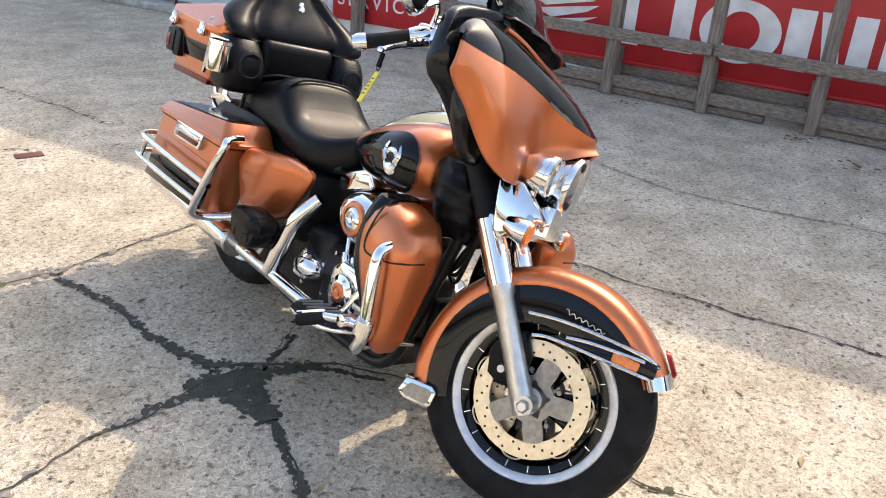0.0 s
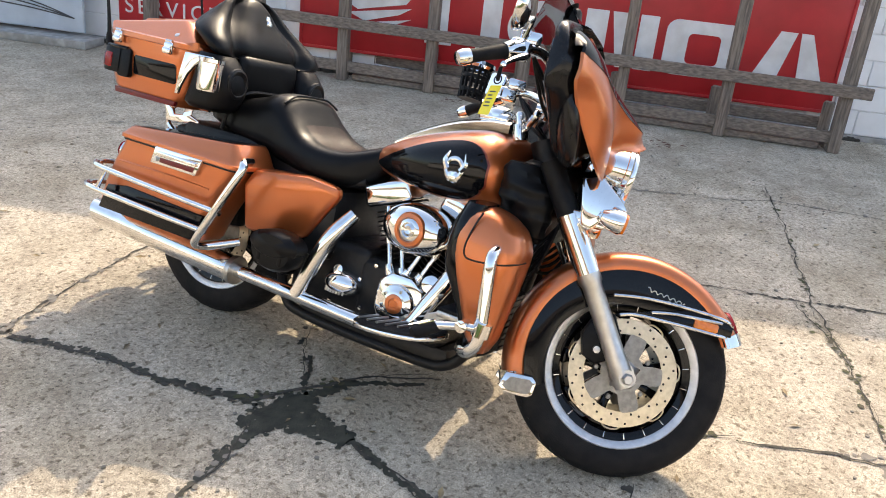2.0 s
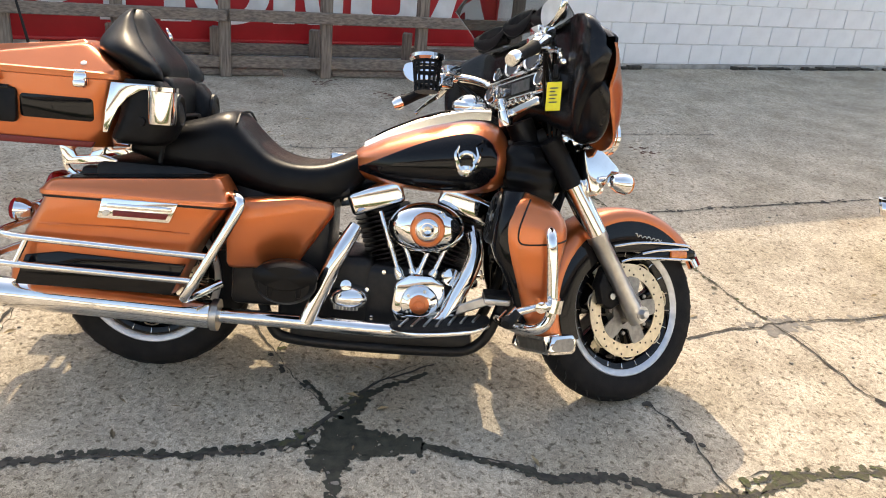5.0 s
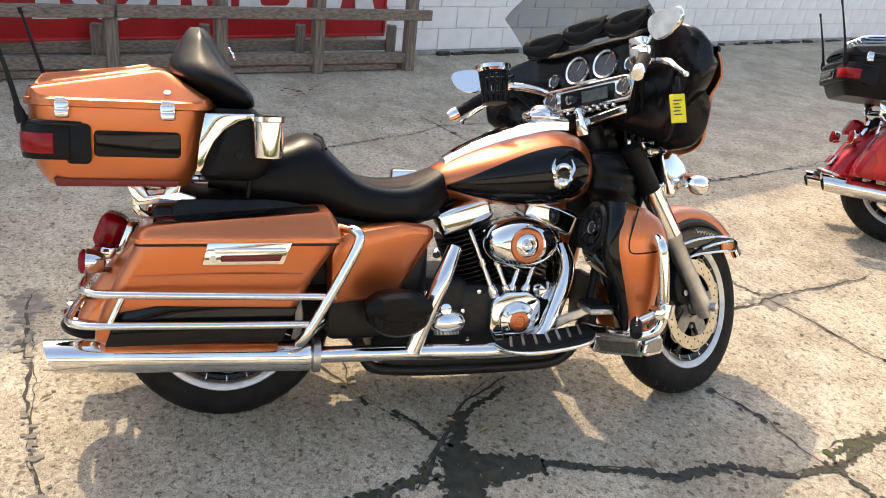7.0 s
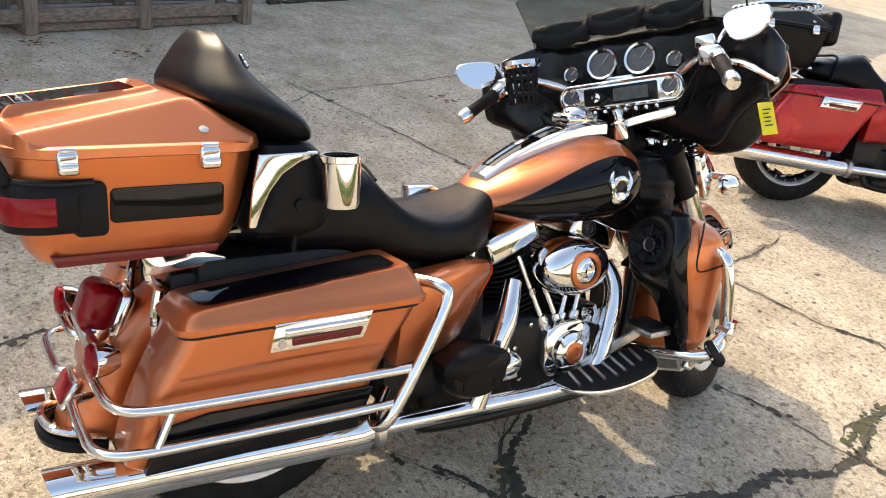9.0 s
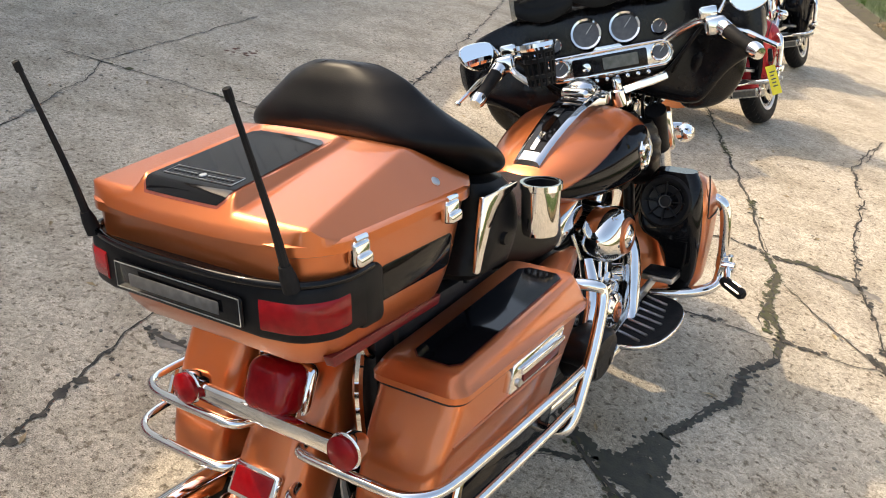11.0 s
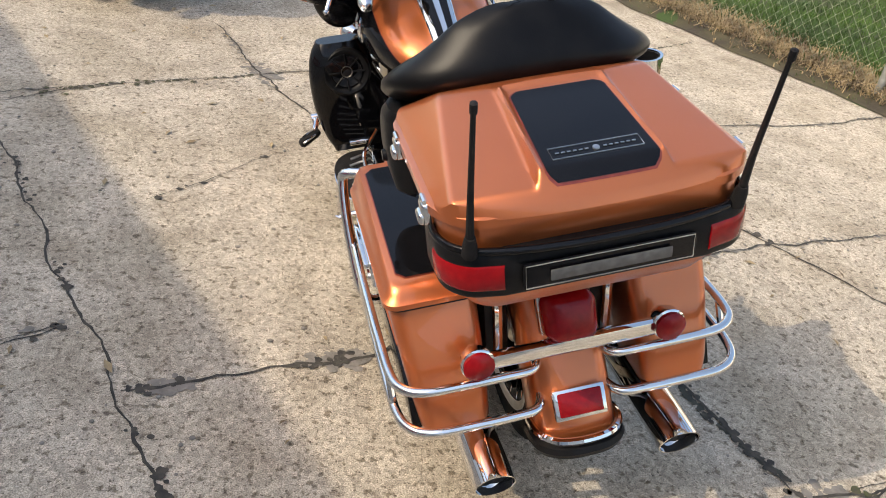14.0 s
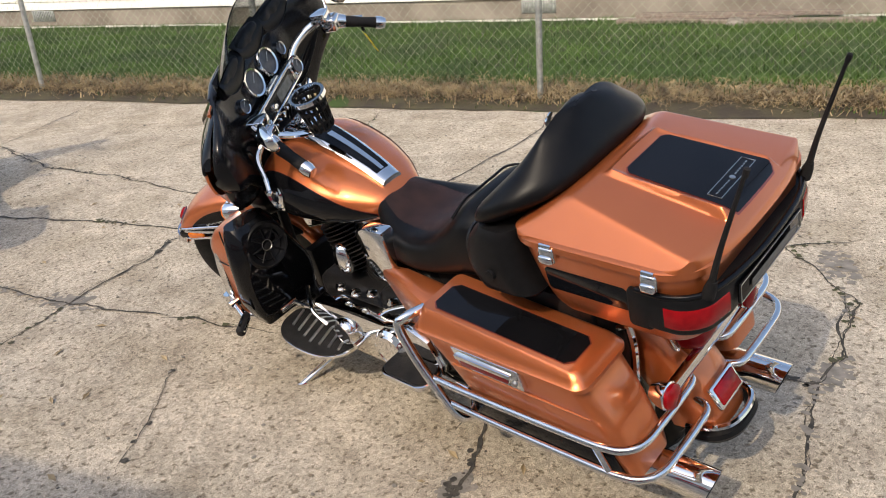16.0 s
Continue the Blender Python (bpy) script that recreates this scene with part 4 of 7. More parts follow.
def bag_rails(bike, s):
    up = tube([(0.275, -0.376, 0.452), (0.1, -0.380, 0.458), (-0.15, -0.380, 0.466), (-0.285, -0.376, 0.470), (-0.335, -0.358, 0.472), (-0.358, -0.318, 0.473), (-0.362, -0.25, 0.473), (-0.362, -0.15, 0.473), (-0.355, -0.09, 0.47), (-0.32, -0.07, 0.465)], 0.0105, 10)
    low = tube([(0.225, -0.376, 0.378), (0.05, -0.380, 0.382), (-0.2, -0.380, 0.388), (-0.315, -0.376, 0.390), (-0.368, -0.356, 0.390), (-0.392, -0.315, 0.390), (-0.396, -0.25, 0.390), (-0.396, -0.15, 0.390), (-0.388, -0.09, 0.390), (-0.34, -0.068, 0.390)], 0.0105, 10)
    rail = part("bag_guard", sided(joined(up, low, tube([(-0.255, -0.378, 0.468), (-0.29, -0.378, 0.390)], 0.008, 8, False)), s), CHROME, bike, "chrome saddlebag guard rail")
    hoop = tube([(0.30, -0.30, 0.628), (0.325, -0.36, 0.627), (0.336, -0.376, 0.604), (0.295, -0.384, 0.52), (0.240, -0.384, 0.42), (0.200, -0.380, 0.350), (0.184, -0.36, 0.323), (0.196, -0.31, 0.318), (0.26, -0.24, 0.345)], 0.014, 10)
    part("bag_guard_hoop", sided(hoop, s), CHROME, rail)


def exhaust(bike, s):
    a = Vector((0.245, -0.218, 0.240))
    d = Vector((-0.70, 0.012, 0.022))
    bm = lathe([(0.020, -0.01), (0.030, 0.0), (0.045, 0.02), (0.0465, 0.05), (0.0465, 0.68), (0.0460, 0.70), (0.0425, 0.70), (0.0415, 0.66), (0.0, 0.66)], a, d, 28)
    for v in bm.verts:
        if v.co.x < -0.44:
            v.co.x += (0.262 - v.co.z) * 0.38
    mu = part("muffler", sided(bm, s), CHROME, bike, "long chrome slash-cut muffler")
    bore = lathe([(0.0405, 0.60), (0.0405, 0.675), (0.0, 0.665), (0.0, 0.60)], a, d, 24)
    for v in bore.verts:
        if v.co.x < -0.40:
            v.co.x += (0.262 - v.co.z) * 0.38
    part("muffler_bore", sided(bore, s), ENGINE, mu)
    part("header_pipe", sided(tube([(0.25, -0.218, 0.240), (0.50, -0.228, 0.240), (0.82, -0.232, 0.236), (0.93, -0.22, 0.262), (0.985, -0.20, 0.36), (1.03, -0.17, 0.47), (1.02, -0.13, 0.54)], [0.024, 0.024, 0.024, 0.025, 0.027, 0.027, 0.024], 14), s) if s < 0 else sided(tube([(0.25, -0.218, 0.240), (0.45, -0.21, 0.240), (0.60, -0.16, 0.235)], 0.022, 12), s), CHROME, mu)
    part("pipe_clamp", sided(lathe([(0.028, -0.012), (0.050, -0.010), (0.050, 0.010), (0.028, 0.012)], a, d, 20), s), STEEL, mu)
    if s < 0:
        part("rear_header", tube([(0.525, -0.236, 0.245), (0.565, -0.236, 0.35), (0.61, -0.23, 0.46), (0.655, -0.19, 0.545)], [0.026, 0.027, 0.027, 0.022], 14), CHROME, mu)
    return mu


def engine(bike):
    case = joined(rbox(0.68, 1.02, -0.15, 0.15, 0.20, 0.42, 0.03, 3), rbox(0.42, 0.72, -0.15, 0.15, 0.19, 0.44, 0.03, 3), rbox(0.46, 1.05, -0.13, 0.13, 0.14, 0.21, 0.02))
    en = part("engine", case, ENGINE, bike, "black and chrome V-twin engine")
    for d, x in ((-1, 0.80), (1, 0.90)):
        ax = Vector((d * 0.36, 0, 0.93)).normalized()
        base = Vector((x, -0.01, 0.39))
        profile = [(0, 0), (0.062, 0)]
        for k in range(13):
            h = 0.010 + k * 0.0155
            profile += [(0.062, h), (0.098, h + 0.001), (0.098, h + 0.005), (0.062, h + 0.007)]
        part("cylinder", lathe(profile + [(0.062, 0.215), (0, 0.215)], base, ax, 28, (1, 0.95)), ENGINE, en, "finned black cylinder", angle=25)
        head = base + ax * 0.225
        cover = rbox(-0.088, 0.088, -0.105, 0.105, -0.008, 0.068, 0.015, 3)
        cover.transform(Matrix.Translation(head) @ ax.to_track_quat("Z", "Y").to_matrix().to_4x4() @ Matrix.Rotation(radians(90), 4, "Z"))
        part("rocker_cover", cover, CHROME, en, "chrome rocker cover")
        for q in (-0.024, 0.024):
            foot = Vector((x + q - 0.02 * d, -0.145, 0.40))
            rod = joined(tube([foot, foot + ax * 0.20 + Vector((0, 0.035, 0))], 0.009, 10, False), lathe([(0, -0.02), (0.016, -0.02), (0.018, 0.0), (0.013, 0.02), (0, 0.02)], foot, ax, 14), lathe([(0, 0.0), (0.0125, 0.0), (0.0125, 0.02), (0, 0.02)], foot + ax * 0.085 + Vector((0, 0.015, 0)), ax, 12))
            part("pushrod_tube", rod, CHROME, en)
    part("cam_cover", joined(slab([(0.80, 0.245), (0.93, 0.245), (0.955, 0.30), (0.945, 0.375), (0.90, 0.405), (0.83, 0.405), (0.785, 0.375), (0.78, 0.29)], -0.145, -0.185, 0.012), lathe([(0, 0), (0.03, 0), (0.028, 0.03), (0, 0.035)], (0.955, -0.15, 0.40), (0.3, -1, 0.2), 16)), CHROME, en, "chrome cam cover")
    tc = part("timing_cover", lathe([(0.0, 0.022), (0.036, 0.022), (0.040, 0.020), (0.056, 0.014), (0.060, 0.004), (0.060, 0.0), (0, 0)], (0.868, -0.185, 0.316), (0, -1, 0.03), 32), CHROME, en, "round chrome timing cover")
    part("cover_badge", lathe([(0.0, 0.026), (0.010, 0.026), (0.012, 0.0235), (0.016, 0.0235), (0.018, 0.026), (0.026, 0.0255), (0.031, 0.0235), (0.031, 0.02), (0, 0.02)], (0.868, -0.185, 0.316), (0, -1, 0.03), 28), COPPER, tc)
    for k in range(5):
        a = 2 * math.pi * k / 5
        part("cover_screw", lathe([(0, 0.020), (0.005, 0.019), (0.006, 0.01), (0, 0.01)], (0.868 + 0.044 * math.cos(a), -0.186, 0.316 + 0.044 * math.sin(a)), (0, -1, 0), 8), STEEL, tc)
    ac = part("air_cleaner", lathe([(0.0, 0.055), (0.055, 0.052), (0.085, 0.040), (0.102, 0.018), (0.105, 0.0), (0.10, -0.045), (0, -0.045)], (0.872, -0.165, 0.554), (0, -1, 0.02), 40, (1.13, 0.76)), CHROME, en, "oval chrome air cleaner cover")
    part("copper_ring", lathe([(0.038, 0.050), (0.038, 0.060), (0.050, 0.058), (0.055, 0.050), (0.038, 0.048)], (0.874, -0.165, 0.555), (0, -1, 0.02), 36), COPPER, ac, "copper ring with tiny lettering")
    part("cleaner_badge", lathe([(0.0, 0.060), (0.012, 0.064), (0.022, 0.058), (0.024, 0.062), (0.030, 0.061), (0.036, 0.057), (0.036, 0.05), (0, 0.05)], (0.874, -0.165, 0.555), (0, -1, 0.02), 28), CHROME, ac)
    part("starter_cover", joined(lathe([(0.0, 0.060), (0.030, 0.056), (0.046, 0.040), (0.053, 0.015), (0.054, 0.0), (0, 0)], (0.645, -0.150, 0.312), (0, -1, 0.06), 30, (1.28, 0.82)), lathe([(0, 0), (0.018, 0), (0.017, 0.03), (0, 0.032)], (0.636, -0.165, 0.352), (0, -1, 0.2), 16)), CHROME, en, "ribbed chrome starter cover")
    for k in range(7):
        part("starter_rib", bar((0.605 + 0.011 * k, -0.196 - 0.006 * math.sin(k / 2), 0.296), (0.607 + 0.011 * k, -0.198 - 0.006 * math.sin(k / 2), 0.280), 0.005, 0.012, 0.001), STEEL, en)
    part("oil_line", tube([(0.98, -0.16, 0.40), (1.04, -0.15, 0.46), (1.02, -0.10, 0.56)], 0.009, 8), CHROME, en)
    bolts = [lathe([(0, 0.008), (0.007, 0.007), (0.008, 0), (0, 0)], p, (0, -1, 0), 8) for p in ((0.72, -0.15, 0.25), (0.75, -0.15, 0.40), (0.99, -0.15, 0.24), (1.0, -0.15, 0.38), (0.58, -0.15, 0.40), (0.50, -0.15, 0.39), (0.60, -0.15, 0.24), (0.70, -0.15, 0.34))]
    part("case_bolts", joined(*bolts), CHROME, en, kind="stuff")
    primary = joined(slab([(0.44, 0.215), (0.90, 0.215), (0.99, 0.26), (1.0, 0.33), (0.96, 0.38), (0.86, 0.395), (0.62, 0.40), (0.50, 0.43), (0.42, 0.40), (0.39, 0.31)], 0.14, 0.240, 0.02), lathe([(0, 0.02), (0.075, 0.018), (0.085, 0.0), (0, 0)], (0.56, 0.237, 0.315), (0, 1, 0), 32))
    part("primary_cover", primary, CHROME, en, "chrome primary cover")
    part("coil_cover", slab([(0.515, 0.545), (0.625, 0.560), (0.660, 0.715), (0.610, 0.740), (0.530, 0.742)], 0.145, 0.200, 0.012), CHROME, en, "chrome side plate below the tank")
    for cx, cz, cr in ((0.575, 0.330, 0.072), (0.80, 0.318, 0.048)):
        dome = part("inspection_cover", lathe([(0.0, 0.022), (cr * 0.72, 0.019), (cr * 0.80, 0.012), (cr * 0.86, 0.017), (cr, 0.006), (cr, -0.01), (0, -0.01)], (cx, 0.250, cz), (0, 1, 0.05), 32), CHROME, en, "round chrome inspection cover")
        for k in range(5):
            a = 2 * math.pi * k / 5
            part("cover_screw", lathe([(0, 0.006), (0.005, 0.005), (0.006, 0), (0, 0)], (cx + cr * 0.9 * math.cos(a), 0.261, cz + cr * 0.9 * math.sin(a)), (0, 1, 0), 8), STEEL, dome)
    for q in ([(0.52, 0.17, 0.47), (0.60, 0.20, 0.445), (0.66, 0.20, 0.40)], [(1.02, 0.20, 0.40), (0.95, 0.255, 0.36), (0.88, 0.262, 0.325)]):
        part("linkage_rod", tube(q, 0.0075, 8), CHROME, en)
    for q in ((0.70, 0.175, 0.455), (0.78, 0.18, 0.435), (0.60, 0.18, 0.455), (0.86, 0.175, 0.43)):
        part("banjo_fitting", lathe([(0, -0.012), (0.014, -0.012), (0.016, 0.0), (0.012, 0.014), (0, 0.016)], q, (0.2, 1, 0.5), 12), CHROME, en)
    part("horn_cover", lathe([(0, 0.03), (0.03, 0.026), (0.045, 0.01), (0.047, 0), (0, 0)], (0.85, 0.13, 0.52), (0, 1, 0), 24, (0.8, 1.3)), CHROME, en)
    frame = [tube([(1.22, s * 0.03, 0.82), (1.19, s * 0.09, 0.60), (1.13, s * 0.12, 0.30), (1.06, s * 0.125, 0.17), (0.9, s * 0.125, 0.145), (0.50, s * 0.125, 0.15), (0.40, s * 0.13, 0.20), (0.36, s * 0.14, 0.40), (0.46, s * 0.13, 0.58), (0.62, s * 0.10, 0.64)], 0.018, 10) for s in (-1, 1)]
    part("frame", joined(*frame, tube([(1.24, 0, 0.86), (1.0, 0, 0.76), (0.6, 0, 0.66), (0.2, 0, 0.62)], 0.03, 10), lathe([(0, 0), (0.045, 0), (0.045, 0.20), (0, 0.20)], (1.235, 0, 0.72), (-0.44, 0, 0.9), 20)), ENGINE, bike, "black tubular frame")
    for name, one in zip(("battery_box", "electrics_cover", "gearbox_cover"), (rbox(0.30, 0.58, -0.185, 0.14, 0.36, 0.60, 0.03), rbox(0.20, 0.42, -0.14, 0.14, 0.42, 0.66, 0.03), rbox(0.28, 0.44, -0.19, 0.19, 0.27, 0.42, 0.02))):
        part(name, one, ENGINE, bike)
    cooler = part("oil_cooler", rbox(1.15, 1.19, -0.09, 0.06, 0.25, 0.42, 0.006), ENGINE, bike)
    for k in range(8):
        part("fin", rbox(1.188, 1.194, -0.085, 0.055, 0.26 + 0.02 * k, 0.268 + 0.02 * k, 0.001), ENGINE, cooler)
    part("front_housing", rbox(1.12, 1.26, -0.10, 0.10, 0.60, 0.84, 0.03), PLASTIC, bike)
    for s in (-1, 1):
        for k in range(4):
            part("wiring", tube([(1.25, s * 0.06, 0.84), (1.30, s * (0.09 + 0.01 * k), 0.72), (1.24, s * 0.10, 0.60 - 0.03 * k), (1.16, s * 0.06, 0.50)], 0.006, 6), PLASTIC, bike)
    for s in (-1, 1):
        rings = []
        for i in range(25):
            z = 0.63 + 0.20 * i / 24
            bulge = 0.5 + 0.5 * math.sin(i * 1.25) * 0.35
            r = 0.030 + 0.022 * math.sin(math.pi * i / 24) + 0.008 * bulge
            ring = []
            for k in range(20):
                q = 2 * math.pi * k / 20
                f = 1 + 0.22 * noise.noise((3 * math.cos(q), 3 * math.sin(q) + s, z * 28))
                ring.append((1.18 - 0.25 * (z - 0.73) + 1.5 * r * f * math.cos(q), s * (0.125 + r * f * math.sin(q)), z))
            rings.append(ring)
        part("fabric_deflector", skin(rings), LEATHER, bike, "crumpled black fabric air deflector")
    return en


def leg_guard(bike, s, paint, speaker):
    shell = [(0.300, 1.196, 1.232, -0.250, -0.318, 0.016), (0.335, 1.174, 1.250, -0.235, -0.342, 0.03), (0.43, 1.134, 1.264, -0.215, -0.356, 0.042), (0.53, 1.090, 1.278, -0.20, -0.364, 0.05), (0.61, 1.074, 1.284, -0.195, -0.364, 0.055), (0.665, 1.092, 1.272, -0.20, -0.352, 0.055), (0.695, 1.124, 1.250, -0.20, -0.337, 0.05), (0.708, 1.150, 1.225, -0.225, -0.31, 0.035)]
    rings = []
    for i in range(21):
        z = 0.300 + 0.405 * i / 20
        x0, x1, y1, y0, r = spline(shell, z)
        fall = 0.30 * max(0.0, (z - 0.58) / 0.125)
        rings.append([(x, y, z - fall * max(0.0, x - 1.135)) for x, y in round_rect(x0, x1, y0, y1, r, 6)])
    sh = part("leg_fairing", sided(skin(rings), s), paint, bike, "copper lower leg fairing with glovebox")
    part("glovebox_seam", sided(tube([(1.160, -0.352, 0.690), (1.148, -0.3600, 0.655), (1.134, -0.3650, 0.600), (1.138, -0.3650, 0.566), (1.165, -0.3652, 0.558), (1.235, -0.3645, 0.566), (1.275, -0.342, 0.575), (1.284, -0.28, 0.578)], 0.0028, 5), s), ENGINE, sh)
    pod = [(0.30, 1.172, 1.20, -0.250, -0.312, 0.006), (0.36, 1.150, 1.19, -0.245, -0.332, 0.014), (0.43, 1.122, 1.18, -0.24, -0.345, 0.02), (0.475, 1.098, 1.16, -0.22, -0.352, 0.022), (0.50, 1.078, 1.15, -0.18, -0.356, 0.03), (0.54, 1.066, 1.15, -0.165, -0.358, 0.03), (0.60, 1.064, 1.14, -0.165, -0.358, 0.04), (0.67, 1.078, 1.14, -0.185, -0.348, 0.04), (0.708, 1.085, 1.15, -0.21, -0.325, 0.03)]
    if s > 0:
        pod = [(0.30, 1.110, 1.20, -0.11, -0.340, 0.012), (0.36, 1.092, 1.19, -0.105, -0.366, 0.025), (0.43, 1.080, 1.18, -0.10, -0.382, 0.03), (0.50, 1.068, 1.15, -0.12, -0.392, 0.035), (0.60, 1.050, 1.14, -0.165, -0.392, 0.045), (0.67, 1.058, 1.14, -0.185, -0.378, 0.05), (0.712, 1.080, 1.15, -0.21, -0.350, 0.04)]
    rings = []
    for i in range(17):
        z = 0.30 + 0.405 * i / 16
        x0, x1, y1, y0, r = spline(pod, z)
        rings.append([(x, y, z) for x, y in round_rect(x0, x1, y0, y1, r, 6)])
    pd = part("leg_fairing_back", sided(skin(rings), s), BLACK, sh, "gloss black inner half with speaker")
    if speaker:
        c, ax = ((1.074, -0.254, 0.616) if s < 0 else (1.060, -0.268, 0.610)), (-1, -0.05, 0.18)
        sp = part("speaker", sided(lathe([(0.050, 0.0), (0.058, 0.012), (0.072, 0.016), (0.080, 0.008), (0.082, -0.02), (0, -0.02), (0.0, 0.0)], c, ax, 32), s), PLASTIC, pd, "round black speaker")
        part("speaker_cone", sided(lathe([(0.0, 0.012), (0.016, 0.010), (0.020, 0.004), (0.05, 0.012), (0.052, 0.0), (0, 0)], c, ax, 28), s), ENGINE, sp)
        part("speaker_ring", sided(lathe([(0.016, 0.012), (0.018, 0.015), (0.020, 0.010), (0.016, 0.008), (0.016, 0.012)], c, ax, 24), s), DULL, sp)
        ribs = []
        q = Vector(ax).to_track_quat("Z", "Y").to_matrix()
        for k in range(8):
            a = 2 * math.pi * k / 8
            d = q @ Vector((math.cos(a), math.sin(a), 0))
            n = Vector(ax).normalized()
            ribs.append(tube([Vector(c) + d * 0.02 + n * 0.014, Vector(c) + d * 0.06 + n * 0.016], 0.003, 5, False))
        part("speaker_ribs", sided(joined(*ribs), s), PLASTIC, sp)
    guard = tube([(1.14, -0.10, 0.27), (1.15, -0.22, 0.285), (1.19, -0.33, 0.300), (1.236, -0.384, 0.318), (1.262, -0.394, 0.362), (1.258, -0.396, 0.45), (1.248, -0.394, 0.545), (1.242, -0.382, 0.590), (1.24, -0.346, 0.606)], 0.0175, 12)
    tuck = Matrix.Translation((-0.016, 0, 0)) @ Matrix.Diagonal((1, 0.91 if s > 0 else 1, 1, 1))
    guard.transform(tuck)
    gd = part("engine_guard", sided(guard, s), CHROME, bike, "chrome tubular engine guard")
    part("guard_clamp", sided(joined(lathe([(0, -0.02), (0.026, -0.02), (0.026, 0.02), (0, 0.02)], (1.268, -0.400, 0.395), (0.1, 0, 1), 16), lathe([(0, -0.024), (0.017, -0.02), (0.017, 0.02), (0, 0.024)], (1.225, -0.425, 0.395), (0, 1, 0), 14), tube([(1.268, -0.404, 0.395), (1.225, -0.425, 0.395), (1.15, -0.445, 0.375)], 0.012, 10, False)), s), CHROME, gd, m=tuck)
    pg = part("highway_peg", sided(lathe([(0, 0), (0.013, 0), (0.017, 0.015), (0.018, 0.080), (0.012, 0.09), (0, 0.09)], (1.160, -0.428, 0.374), (-0.45, -0.85, -0.22), 16), s), RUBBER, gd, "rubber and chrome highway peg", tuck)
    for k in (0, 2):
        part("peg_strip", sided(tube([(1.150 - 0.012 * k, -0.444, 0.390 - 0.006 * k), (1.124 - 0.012 * k, -0.494, 0.377 - 0.006 * k)], 0.004, 6, False), s), CHROME, pg, m=tuck)



def footboard(bike, s):
    tilt = Matrix.Translation((0.93, 0, 0.27)) @ Matrix.Rotation(radians(-8), 4, "Y") @ Matrix.Translation((-0.93, 0, -0.265))
    pts = [(0.775, -0.215), (0.79, -0.295), (0.85, -0.350), (0.95, -0.368), (1.04, -0.354), (1.085, -0.30), (1.085, -0.225), (1.05, -0.205)]
    pts = [(p.x, p.y) for p in curve([(x, y, 0) for x, y in pts], 4)]
    bm = slab(pts, 0.258, 0.272, 0.004, "xy")
    board = part("footboard", sided(bm, s), CHROME, bike, "chrome-edged rubber footboard", tilt)
    inner = [(0.785 + (x - 0.775) * 0.965, -0.222 + (y + 0.215) * 0.93) for x, y in pts]
    part("footboard_pad", sided(slab(inner, 0.270, 0.278, 0.003, "xy"), s), RUBBER, board, m=tilt)
    for k in range(7):
        x = 0.825 + k * 0.037
        part("pad_strip", sided(tube([(x - 0.012, -0.325 + 0.025 * abs(k - 3) / 3, 0.281), (x + 0.012, -0.228, 0.281)], 0.0045, 6, False), s), STEEL, board, m=tilt)
    for x in (0.84, 1.02):
        part("board_bracket", sided(bar((x, -0.10, 0.235), (x, -0.24, 0.255), 0.02, 0.02), s), ENGINE, board)
    if s > 0:
        peg = part("passenger_board", sided(slab(round_rect(0.37, 0.56, -0.345, -0.235, 0.035), 0.302, 0.322, 0.005, "xy"), s), CHROME, bike, "passenger board with dark rubber pad")
        part("passenger_pad", sided(slab(round_rect(0.378, 0.552, -0.337, -0.243, 0.03), 0.320, 0.332, 0.004, "xy"), s), RUBBER, peg)
        part("board_arm", sided(bar((0.46, -0.16, 0.29), (0.46, -0.26, 0.305), 0.03, 0.025), s), CHROME, peg)


